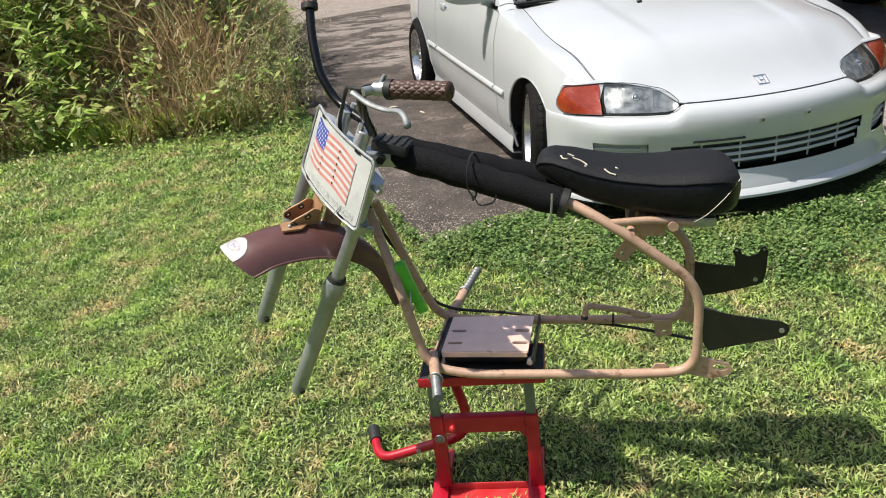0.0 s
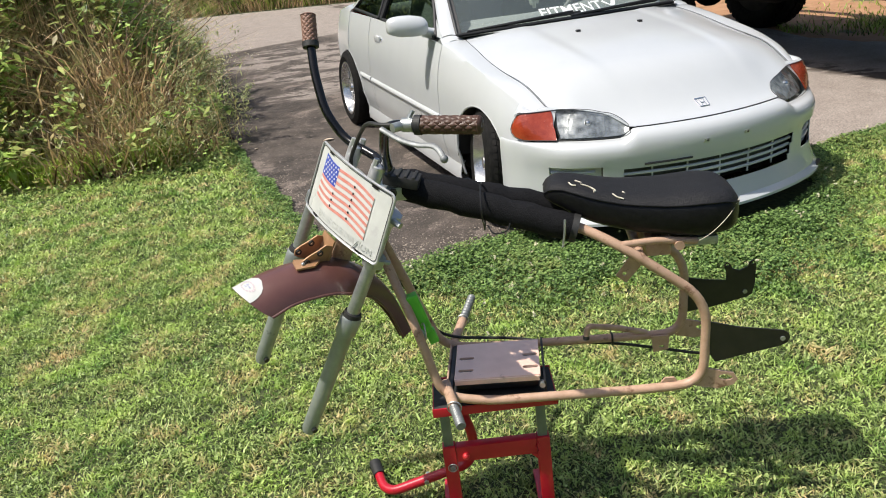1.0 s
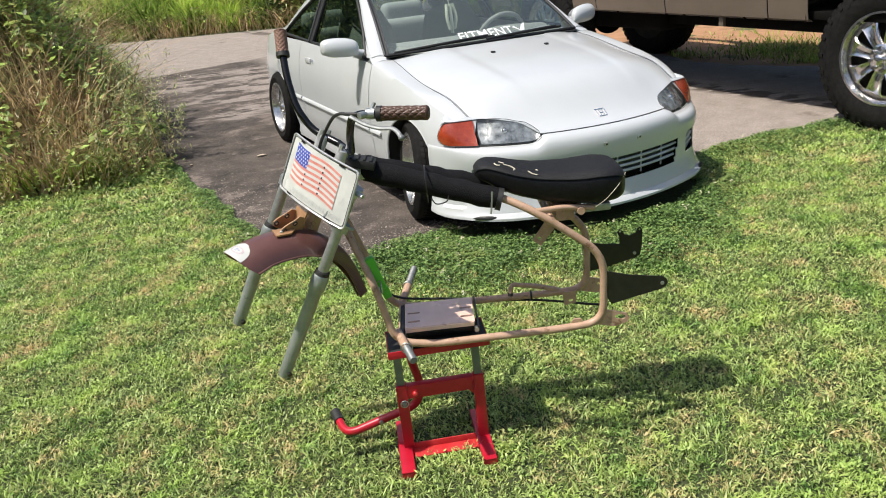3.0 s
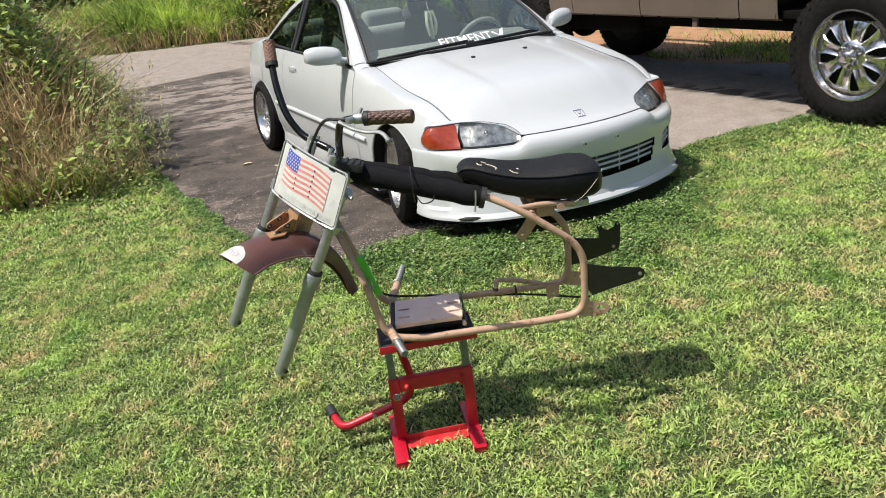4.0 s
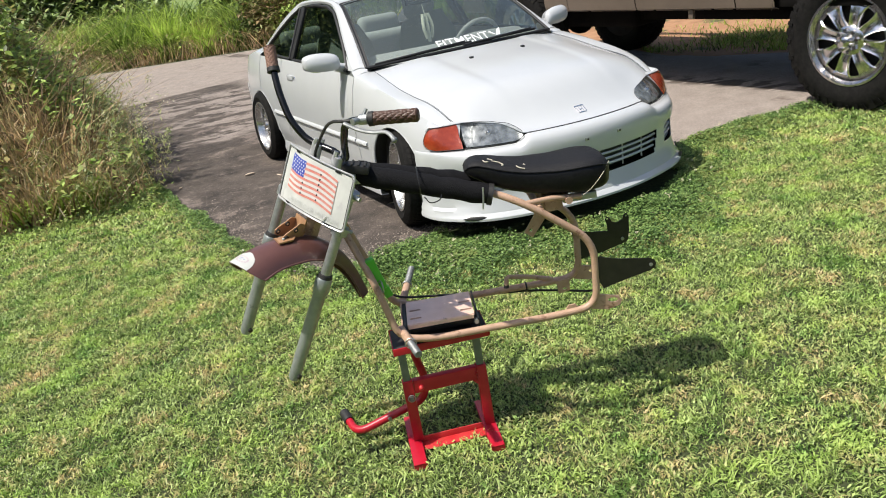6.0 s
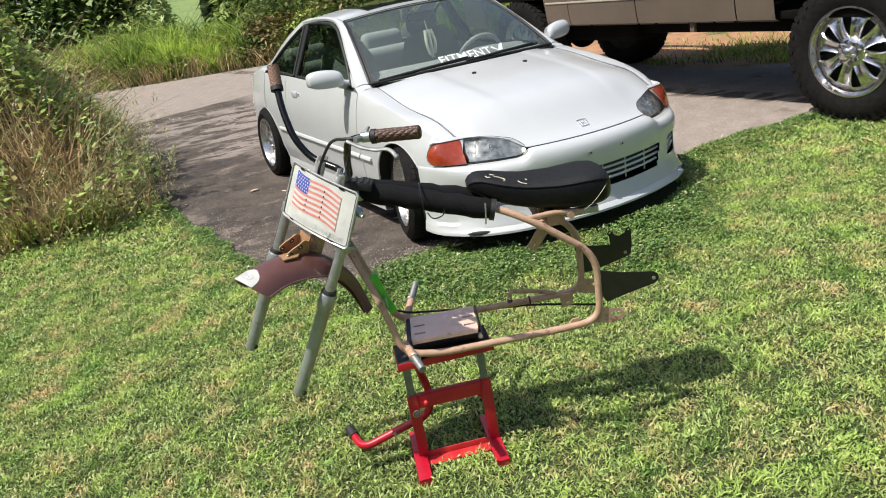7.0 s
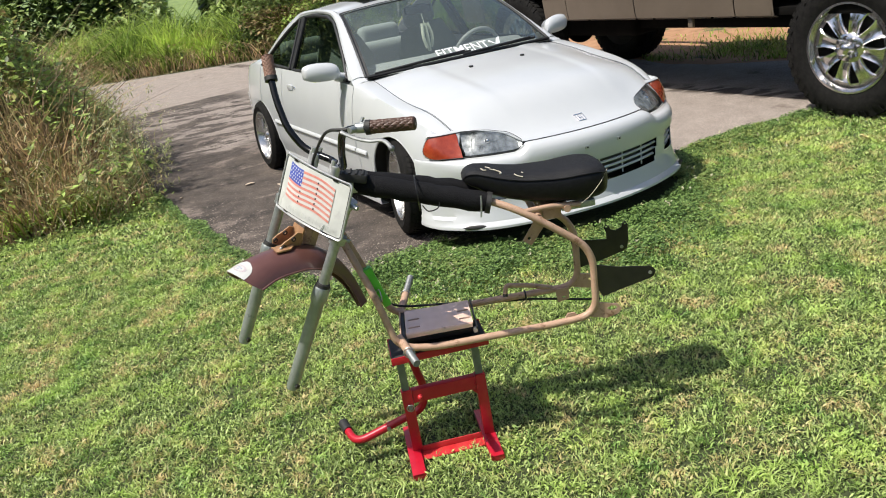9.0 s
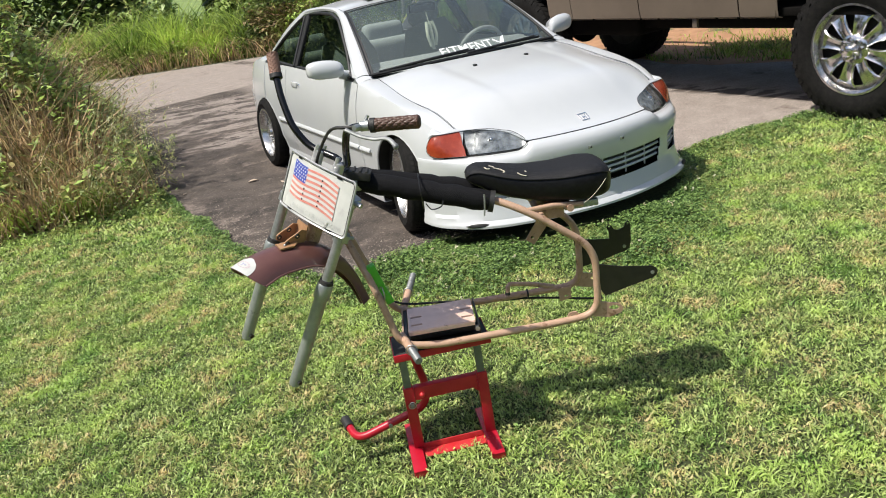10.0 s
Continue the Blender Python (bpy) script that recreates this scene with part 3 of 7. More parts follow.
def clumpy(x, y, scale, seed):
    """Smooth random field from 0 to 1, quick for many places."""
    r = np.random.default_rng(seed)
    f = np.zeros(len(x))
    for k in range(7):
        ang, ph, w = r.uniform(0, np.pi * 2), r.uniform(0, 6.3), scale * r.uniform(0.6, 1.7)
        f += np.sin((x * np.cos(ang) + y * np.sin(ang)) * w + ph)
    return 0.5 + f / 7.5


M["grass"] = leafy("lawn_grass", (0.060, 0.112, 0.020), (0.60, 0.745, 0.255), (0.80, 0.62, 0.32), 0.595, 4.5, trans=0.33, dark_tint=(0.48, 0.72, 0.46), dark_tint_scale=5.0, lime=(0.55, 0.73, 0.18), lime_scale=6.0)
M["clover"] = leafy("clover_leaves", (0.022, 0.064, 0.016), (0.31, 0.47, 0.14), (0.36, 0.40, 0.13), 0.62, 2.0, 0.5)
# Dark patches here stand in for the deep shadows between the weeds.
M["weed"] = leafy("weed_leaves", (0.018, 0.050, 0.010), (0.62, 0.80, 0.22), (0.50, 0.33, 0.17), 0.56, 1.3, trans=0.35, dark_tint=(0.42, 0.62, 0.40), dark_tint_scale=2.6, lime=(0.50, 0.72, 0.17), lime_scale=2.2)
M["reed"] = leafy("tall_green_grass", (0.045, 0.10, 0.014), (0.50, 0.65, 0.14), (0.40, 0.34, 0.12), 0.63, 0.8, trans=0.45, dark_tint=(0.30, 0.46, 0.32), dark_tint_scale=1.3, lime=(0.66, 0.86, 0.16), lime_scale=0.8)
M["straw"] = leafy("dry_straw_stems", (0.065, 0.036, 0.018), (0.90, 0.64, 0.37), (0.34, 0.38, 0.13), 0.58, 1.2, 0.6, 0.32)
M["feather"] = leafy("feathery_leaves", (0.10, 0.15, 0.05), (0.50, 0.52, 0.24), (0.56, 0.50, 0.20), 0.6, 1.6)
M["pale"] = leafy("pale_dead_stalks", (0.30, 0.22, 0.13), (0.80, 0.68, 0.48), (0.5, 0.4, 0.24), 0.6, 1.4, 0.6, 0.1)
M["bush"] = leafy("bush_leaves", (0.05, 0.10, 0.026), (0.62, 0.78, 0.27), (0.42, 0.40, 0.15), 0.62, 0.5)
M["woods"] = leafy("shady_wood_leaves", (0.02, 0.045, 0.012), (0.25, 0.35, 0.11), (0.16, 0.17, 0.06), 0.62, 0.4)
M["dead_leaf"] = leafy("withered_leaves", (0.045, 0.030, 0.015), (0.40, 0.29, 0.14), (0.20, 0.24, 0.08), 0.60, 0.9, 0.6, 0.2)
M["meadow"] = material("meadow_grass", (0.12, 0.18, 0.05), (0.22, 0.29, 0.085), 2.5, 0.9, 0, 0.4, 3.0, spots=(0.10, 0.16, 0.045), spot_scale=0.35, spot_at=0.54)
M["bloom"] = leafy("pale_flower_heads", (0.55, 0.5, 0.3), (0.75, 0.72, 0.55), (0.7, 0.7, 0.6), 0.7, 1.0)


def before_nose(x, y):
    """How far places lie ahead of the parked car's front lip, and out from its middle line."""
    dx, dy = x - 0.736, y - 2.56
    across = np.abs(dx * 0.910 + dy * 0.4147) / 1.067
    return (dx * 0.4147 - dy * 0.910) / 1.067 - (0.76 - 0.40 * across ** 2), across


def bare(x, y):
    """Plants are left out under the car and its lip; dark soil deepens the shade."""
    ahead, across = before_nose(x, y)
    return ((ahead < 0.03) & (x > 0.5) | (ahead < -0.08)) & (across < 0.74)


def clover_share(x, y):
    """How thickly the clover stands at places x, y: 1 at the asphalt, fading into the lawn."""
    wide = np.interp(x, [-0.6, -0.4, 1.2, 1.8, 2.6, 3.2], [0.06, 0.46, 0.46, 0.26, 0.18, 0.14])
    ahead, across = before_nose(x, y)
    gap = np.where(across < 0.95, np.minimum(edge_gap(x, y), np.maximum(ahead, 0.0)), edge_gap(x, y))
    return np.exp(-(gap / (wide * (0.45 + 0.7 * clumpy(x, y, 6.0, 3)) + 0.02)) ** 2)


def near_size(x, y):
    """How coarse the lawn is drawn: 1 where the eye passes, larger further off."""
    out = np.hypot(np.maximum(np.maximum(-2.4 - x, x - 2.3), 0.0), np.maximum(np.maximum(-1.35 - y, y - 1.9), 0.0))
    return np.interp(out, [0.0, 0.4, 1.5, 4.0, 9.0], [1.0, 1.15, 1.9, 3.0, 4.6])


def lawn():
    rng = np.random.default_rng(11)
    sets = []

    def places(n, x0, x1, y0, y1):
        x, y = scatter(rng, n, x0, x1, y0, y1)
        size = near_size(x, y)
        keep = rng.uniform(0, 1, n) < 1.0 / size ** 2
        x, y, size = x[keep], y[keep], size[keep]
        keep = np.ones(len(x), bool)
        edge = y > 0.9
        xe, ye = x[edge], y[edge]
        keep[edge] = ~on_paving(xe, ye) & ~bare(xe, ye) & (rng.uniform(0, 1, len(xe)) > 0.9 * clover_share(xe, ye))
        # trodden flat under the stand
        sx, sy = 0.9962 * x + 0.0872 * y, 0.9962 * y - 0.0872 * x
        keep &= ~((sx > -0.188) & (sx < 0.132) & (sy > -0.232) & (sy < 0.09) & ((np.abs(sx + 0.163) < 0.026) | (np.abs(sx - 0.107) < 0.026) | ((sy > -0.128) & (sy < -0.05))))
        return x[keep], y[keep], size[keep]

    # a dense sward of short blades, thinner between its tufts
    x, y, size = places(int(6300000 * DENSE), -9.5, 9.5, -9.0, 4.6)
    k = rng.uniform(0, 1, len(x)) < np.clip(0.42 + 0.75 * clumpy(x, y, 70.0, 5) ** 2 + 0.2 * clumpy(x, y, 11.0, 15), 0, 1)
    x, y, size = x[k], y[k], size[k]
    h = 0.88 * (0.009 + 0.019 * rng.uniform(0, 1, len(x)) ** 1.5) * (0.45 + 0.65 * clumpy(x, y, 21.0, 9) + 0.5 * clumpy(x, y, 70.0, 5)) * size ** 0.5
    w = rng.uniform(0.0030, 0.0080, len(x)) * size
    near = (size < 1.1) & (y < 1.2)
    sets.append(blades(rng, x[near], y[near], np.zeros(near.sum()), h[near], w[near], 1.9))
    sets.append(blades(rng, x[~near], y[~near], np.zeros((~near).sum()), h[~near], w[~near] * 1.6, 1.7, False))
    # broad low leaves among the blades
    x, y, size = places(int(1700000 * DENSE), -9.5, 9.5, -9.0, 4.6)
    k = rng.uniform(0, 1, len(x)) < (0.10 + 1.0 * clumpy(x, y, 9.0, 31)) * (0.25 + 0.9 * clumpy(x, y, 40.0, 35))
    x, y, size = x[k], y[k], size[k]
    p = np.stack((x, y, rng.uniform(0.006, 0.030, len(x)) * (0.6 + 0.8 * clumpy(x, y, 21.0, 9))), 1)
    sets.append(leaves(rng, p, rng.uniform(0.010, 0.024, len(x)) * size, rng.uniform(0.0045, 0.0095, len(x)) * size, 0.9))
    v, c, s = stack(*sets)
    fast_mesh("lawn_grass", v, c, s, M["grass"], "short sunlit mown grass with dry yellow patches", "grass")


def clover():
    rng = np.random.default_rng(12)
    n = int(400000 * DENSE)
    x, y = scatter(rng, n, -2.3, 4.6, 0.8, 4.4)
    keep = (~on_paving(x, y)) & ~bare(x, y) & (rng.uniform(0, 1, n) < 1.05 * clover_share(x, y))
    x, y = x[keep], y[keep]
    z = rng.uniform(0.012, 0.062, len(x)) * (0.5 + 0.8 * clumpy(x, y, 10.0, 2)) * np.interp(x, [1.4, 2.0], [1.0, 0.65])
    sets = []
    for k in range(3):
        p = np.stack((x, y, z), 1) + rng.normal(0, 0.003, (len(x), 3))
        sets.append(leaves(rng, p, rng.uniform(0.010, 0.019, len(x)), rng.uniform(0.008, 0.015, len(x)), 0.6))
    v, c, s = stack(*sets)
    fast_mesh("clover_patch", v, c, s, M["clover"], "dense clover growing along the asphalt edge", "clover")
    f = rng.uniform(0, 1, len(x)) < 0.004
    p = np.stack((x[f], y[f], z[f] + 0.02), 1)
    v, c, s = stack(*[leaves(rng, p + rng.normal(0, 0.004, p.shape), np.full(len(p), 0.014), np.full(len(p), 0.01), 1.2) for k in range(6)])
    fast_mesh("clover_blossoms", v, c, s, M["bloom"], "small white clover blossoms in the edge", "flowers")


def weeds():
    """The rank roadside growth beside the drive: straw below, leafy stems above, tall grass behind the road."""
    rng = np.random.default_rng(13)

    def in_bank(n):
        x, y = scatter(rng, n, -8.5, -2.0, 3.3, 11.5)
        right = np.interp(y, [3.3, 3.9, 4.5, 6.0, 7.6, 9.4, 11.5], [-2.9, -2.45, -2.3, -3.0, -3.7, -4.4, -6.5])
        front = np.interp(x, [-8.5, -3.4, -2.9, -2.4], [3.3, 3.75, 3.9, 4.0])
        k = (x < right + 0.18 * (clumpy(x, y, 5.0, 4) - 0.5)) & (y > front + 0.25 * (clumpy(x, y, 4.0, 6) - 0.5))
        depth = np.minimum(right - x, y - front)
        return x[k], y[k], depth[k]

    x, y, d = in_bank(int(62000 * DENSE))
    k = rng.uniform(0, 1, len(x)) < 1.9 * clumpy(x, y, 4.2, 61) ** 2
    x, y, d = x[k], y[k], d[k]
    h = rng.uniform(0.2, 0.95, len(x)) * (0.40 + np.clip(d, 0, 1)) * (0.4 + 1.2 * clumpy(x, y, 3.6, 8))
    v, c, s = blades(rng, x, y, np.zeros(len(x)), h, rng.uniform(0.006, 0.021, len(x)), 1.4)
    fast_mesh("dry_grass_bank", v, c, s, M["straw"], "tangled dry straw-coloured grass at the bank's foot", "dry grass")
    # long fallen stalks, crossing one another
    x, y, d = in_bank(int(4200 * DENSE))
    k = d < 0.9
    x, y, d = x[k], y[k], d[k]
    v, c, s = blades(rng, x, y, rng.uniform(0.0, 0.55, len(x)) * (0.3 + np.clip(d, 0, 0.7)), rng.uniform(0.05, 0.40, len(x)), rng.uniform(0.005, 0.011, len(x)), 2.6)
    fast_mesh("fallen_stalks", v, c, s, M["pale"], "long dry stalks lying crosswise in the bank", "dry grass")
    # slim feathery stems along the edge
    n = int(170 * DENSE)
    y = rng.uniform(3.9, 8.5, n)
    x = np.interp(y, [3.9, 4.5, 6.0, 7.6, 9.4], [-2.55, -2.35, -3.0, -3.7, -4.4]) + rng.normal(-0.1, 0.16, n)
    top = rng.uniform(0.3, 1.05, n)
    lx, ly = rng.normal(0.06, 0.13, n), rng.normal(-0.03, 0.12, n)
    sets = []
    for k in range(46):
        t = rng.uniform(0.12, 1.0, n)
        p = np.stack((x + lx * t * t + rng.normal(0, 0.018, n), y + ly * t * t + rng.normal(0, 0.018, n), top * t), 1)
        sets.append(leaves(rng, p, rng.uniform(0.025, 0.075, n), rng.uniform(0.005, 0.014, n), 1.0))
    v, c, s = stack(*sets)
    fast_mesh("feathery_weeds", v, c, s, M["feather"], "slim feathery grey-green weeds at the asphalt edge", "weeds")
    # low leafy growth where the bank meets the lawn
    n = int(6000 * DENSE)
    x = rng.uniform(-6.5, -2.1, n)
    front = np.interp(x, [-8.5, -3.4, -2.9, -2.4], [3.3, 3.75, 3.9, 4.0])
    y = front + rng.normal(0.0, 0.22, n)
    k = rng.uniform(0, 1, n) < 0.25 + clumpy(x, y, 5.0, 51)
    x, y, front = x[k], y[k], front[k]
    p = np.stack((x, y, rng.uniform(0.02, 0.24, len(x)) * np.exp(-((y - front - 0.08) / 0.25) ** 2) * (0.4 + clumpy(x, y, 4.0, 52))), 1)
    v, c, s = leaves(rng, p, rng.uniform(0.02, 0.06, len(x)), rng.uniform(0.012, 0.03, len(x)), 0.6)
    fast_mesh("low_weeds", v, c, s, M["weed"], "low broad-leaved weeds along the foot of the bank", "weeds")
    # rank grass blades bowing out of the bank's foot
    n = int(3600 * DENSE)
    x = rng.uniform(-6.5, -2.6, n)
    y = np.interp(x, [-8.5, -3.4, -2.9, -2.2], [3.35, 3.8, 3.95, 4.15]) + rng.exponential(0.16, n)
    k = rng.uniform(0, 1, n) < 2.2 * clumpy(x, y, 4.6, 57) ** 2
    x, y = x[k], y[k]
    v, c, s = blades(rng, x, y, np.zeros(len(x)), rng.uniform(0.10, 0.36, len(x)), rng.uniform(0.006, 0.013, len(x)), 1.2, droop=1.0)
    fast_mesh("bank_grass", v, c, s, M["reed"], "rank green grass bowing out of the bank's foot", "grass")
    # weeds on the clay behind the truck
    n = int(34000 * DENSE)
    x = rng.uniform(2.9, 9.0, n)
    y = np.interp(x, [2.9, 3.6, 4.6, 9.0], [6.7, 5.75, 5.1, 3.2]) + rng.exponential(0.55, n)
    k = rng.uniform(0, 1, n) < 1.15 * clumpy(x, y, 3.0, 55) ** 2
    x, y = x[k], y[k]
    v, c, s = blades(rng, x, y, np.zeros(len(x)), rng.uniform(0.03, 0.11, len(x)), rng.uniform(0.006, 0.016, len(x)), 1.4)
    fast_mesh("clay_weeds", v, c, s, M["reed"], "patchy grass and weeds on the clay", "weeds")
    # leafy stems
    x, y, d = in_bank(int(14000 * DENSE))
    # hardly any green where the straw lies open
    open_straw = 1.25 * np.exp(-((x + 2.95) / 1.05) ** 2 - ((y - 4.55) / 1.1) ** 2) + 0.9 * (clumpy(x, y, 2.6, 41) > 0.68)
    k = rng.uniform(0, 1, len(x)) > 0.96 * np.clip(open_straw, 0, 1)
    k &= rng.uniform(0, 1, len(x)) < (0.25 + 1.3 * clumpy(x, y, 3.4, 62) ** 2) * 2.6 * clumpy(x, y, 10.0, 65) ** 2
    x, y, d = x[k], y[k], d[k]
    top = (0.35 + 1.15 * np.clip(d / 1.0, 0, 1) + 0.75 * np.clip((d - 0.7) / 0.9, 0, 1)) * (0.30 + 0.8 * clumpy(x, y, 2.2, 10) + 0.5 * clumpy(x, y, 10.0, 65))
    sets, stems = [], []
    lx, ly = rng.normal(0, 0.12, len(x)), rng.normal(0, 0.12, len(x))
    big = np.interp(x, [-4.2, -3.2], [1.75, 1.15])
    for k in range(24):
        t = rng.uniform(0.40, 1.0, len(x)) ** 0.6
        p = np.stack((x + lx * t + rng.normal(0, 0.05, len(x)), y + ly * t + rng.normal(0, 0.05, len(x)), top * t), 1)
        sets.append(leaves(rng, p, rng.uniform(0.030, 0.105, len(x)) * big, rng.uniform(0.014, 0.046, len(x)) * big, 0.8))
    v, c, s = stack(*sets)
    fast_mesh("weed_foliage", v, c, s, M["weed"], "rank green leafy roadside weeds", "weeds")
    v, c, s = blades(rng, x, y, np.zeros(len(x)), top * 1.05, np.full(len(x), 0.007), 0.2)
    fast_mesh("weed_stems", v, c, s, M["straw"], "thin brown stalks among the weeds", "weeds")
    f = rng.uniform(0, 1, len(x)) < 0.16
    p = np.stack((x[f] + lx[f], y[f] + ly[f], top[f] * 1.03), 1)
    v, c, s = stack(*[leaves(rng, p + rng.normal(0, 0.025, p.shape), np.full(len(p), 0.02), np.full(len(p), 0.012), 1.2) for k in range(12)])
    fast_mesh("weed_blossoms", v, c, s, M["bloom"], "pale seed heads on the weeds", "flowers")
    # tall grass over the road
    n = int(60000 * DENSE)
    x = rng.uniform(-18, 3.5, n)
    back = np.interp(x, [-18, -6.5, -3.3, 0.5, 3.5], [19.2, 16.8, 16.1, 15.0, 11.5])
    y = back + rng.exponential(1.3, n)
    k = rng.uniform(0, 1, n) < 0.12 + 1.5 * clumpy(x, y, 5.5, 17) ** 2
    x, y, back = x[k], y[k], back[k]
    n = len(x)
    h = rng.uniform(0.55, 1.45, n) * (0.35 + 0.65 * clumpy(x, y, 1.4, 7) + 0.45 * clumpy(x, y, 5.5, 17)) * np.clip(0.3 + (y - back) / 0.8, 0.3, 1)
    v, c, s = blades(rng, x, y, np.zeros(n), h, rng.uniform(0.016, 0.042, n), 1.0, droop=1.1)
    fast_mesh("tall_grass_bank", v, c, s, M["reed"], "tall bright green grass across the road", "tall grass")
    n = int(8000 * DENSE)
    x = rng.uniform(-18, 3.5, n)
    y = np.interp(x, [-18, -6.5, -3.3, 0.5, 3.5], [19.2, 16.8, 16.1, 15.0, 11.5]) + rng.uniform(-0.15, 0.5, n)
    v, c, s = blades(rng, x, y, np.zeros(n), rng.uniform(0.1, 0.6, n), rng.uniform(0.01, 0.02, n), 1.3)
    fast_mesh("dry_verge", v, c, s, M["straw"], "dry brown stubble along the far road edge", "dry grass")
    n = int(26000 * DENSE)
    x = rng.uniform(-18, 3.5, n)
    y = np.interp(x, [-18, -6.5, -3.3, 0.5, 3.5], [19.2, 16.8, 16.1, 15.0, 11.5]) + rng.uniform(0.0, 0.45, n)
    k = rng.uniform(0, 1, n) < 1.9 * clumpy(x, y, 2.4, 71) ** 2
    x, y = x[k], y[k]
    p = np.stack((x, y, rng.uniform(0.03, 0.85, len(x)) * (0.3 + clumpy(x, y, 1.9, 72))), 1)
    v, c, s = leaves(rng, p, rng.uniform(0.06, 0.15, len(x)), rng.uniform(0.03, 0.07, len(x)), 0.8)
    fast_mesh("verge_weeds", v, c, s, M["weed"], "dark leafy weeds at the far road edge", "weeds")
    # a rambling vine over dead stems at the road's bend
    n = int(26000 * DENSE)
    x = rng.uniform(-3.9, 3.0, n)
    y = np.interp(x, [-3.9, 0.5, 3.0], [16.3, 15.3, 12.6]) + rng.exponential(0.7, n)
    top = (0.35 + 2.3 * np.clip((x + 4.0) / 1.6, 0, 1)) * (0.55 + 0.7 * clumpy(x, y, 1.7, 81)) * np.clip(0.35 + (y - np.interp(x, [-3.9, 0.5, 3.0], [16.3, 15.3, 12.6])) / 0.9, 0.35, 1)
    z = rng.uniform(0.02, 1, n) ** 0.7 * top
    k = rng.uniform(0, 1, n) < 0.35 + 1.3 * clumpy(x * 1.3, z * 2.0 + y, 3.1, 82) ** 2
    x, y, z = x[k], y[k], z[k]
    p = np.stack((x, y, z), 1)
    dead = clumpy(x, z * 1.8, 2.7, 83) + rng.normal(0, 0.08, len(x)) > 0.62
    for sel, mat, nm, lb in ((~dead, "woods", "vine_leaves", "dark green vine rambling over the road's edge"), (dead, "dead_leaf", "dead_vine_leaves", "withered brown vine leaves beside the road")):
        q = int(sel.sum())
        v, c, s = leaves(rng, p[sel], rng.uniform(0.07, 0.17, q), rng.uniform(0.035, 0.085, q), 0.8)
        fast_mesh(nm, v, c, s, M[mat], lb, "vine")
    # shrubs and trees behind, with a gap to the meadow
    n = int(90000 * DENSE)
    x = rng.uniform(-40, 8, n)
    y = np.interp(x, [-40, -18, -6.5, 0.5, 8], [22.0, 22.5, 20.0, 18.6, 15.5]) + rng.uniform(0, 3.0, n)
    across = x + 0.24 * (y - 20.0)
    top = np.interp(across, [-40, -12, -7.2, -5.95, -5.6, -4.6, -4.3, -3.2, 8], [11.0, 10.0, 6.5, 2.6, 0.7, 0.8, 2.2, 3.6, 4.2]) * (0.55 + 0.7 * clumpy(x, y, 0.9, 21))
    z = rng.uniform(0.02, 1, n) ** 0.8 * top
    k = rng.uniform(0, 1, n) < 0.30 + 1.4 * clumpy(x, z * 1.6 + y, 1.6, 22) ** 2
    x, y, z = x[k], y[k], z[k]
    v, c, s = leaves(rng, np.stack((x, y, z), 1), rng.uniform(0.10, 0.30, len(x)), rng.uniform(0.05, 0.15, len(x)), 0.8)
    fast_mesh("far_bushes", v, c, s, M["bush"], "dark green shrubs and trees beyond the tall grass", "bushes")
    # trees standing behind the shrubs
    n = int(52000 * DENSE)
    x = np.where(rng.uniform(0, 1, n) < 0.62, rng.uniform(-40, -6.6, n), rng.uniform(-4.6, 9, n))
    y = 23.6 + rng.uniform(0, 2.4, n) + np.where(x > -5, -2.0, 0.0)
    x = x - 0.25 * (y - 20.0)
    z = rng.uniform(0.01, 1, n) ** 1.1 * np.interp(x, [-40, -12, -8.6, -7.2, -5, -2, 9], [12.0, 11.0, 8.0, 3.4, 4.6, 10.0, 11.0]) * (0.6 + 0.6 * clumpy(x, y, 0.8, 24))
    v, c, s = leaves(rng, np.stack((x, y, z), 1), rng.uniform(0.28, 0.62, n) * (1 + 0.06 * z), rng.uniform(0.15, 0.32, n) * (1 + 0.06 * z), 0.8)
    fast_mesh("far_trees", v, c, s, M["woods"], "dark green trees standing behind the shrubs", "trees")
    # the meadow seen between them, rising gently
    rows = []
    for j in range(17):
        yy = 26.0 + 8.0 * j
        rows.append([(xx, yy + 0.4 * noise.noise(Vector((xx * 0.1, yy * 0.1, 2))), -0.02 + 0.047 * (yy - 26.0) + 0.5 * noise.noise(Vector((xx * 0.05, yy * 0.05, 7))) * (j > 0)) for xx in range(-90, 61, 6)])
    field = part("ground_meadow", grid(rows), M["meadow"])
    tagged(field, "pale green meadow rising far behind the bushes", "meadow", kind="structure")
    # unseen woods beside and behind the lawn, added to dim the sky and tint reflections
    n = int(70000 * DENSE)
    a = rng.uniform(radians(150), radians(425), n)
    r = rng.uniform(21.0, 25.0, n)
    x, y = r * np.cos(a), r * np.sin(a)
    z = rng.uniform(0.02, 1, n) ** 0.8 * np.where(x < -10.0, 7.0 + 6.0 * clumpy(x, y, 0.55, 27), 2.5 + 3.5 * clumpy(x, y, 0.55, 27))
    v, c, s = leaves(rng, np.stack((x, y, z), 1), rng.uniform(0.5, 1.1, n), rng.uniform(0.3, 0.6, n), 0.8)
    fast_mesh("unseen_woods", v, c, s, M["woods"], "unseen green woods added round the lawn for light and reflections", "woods")


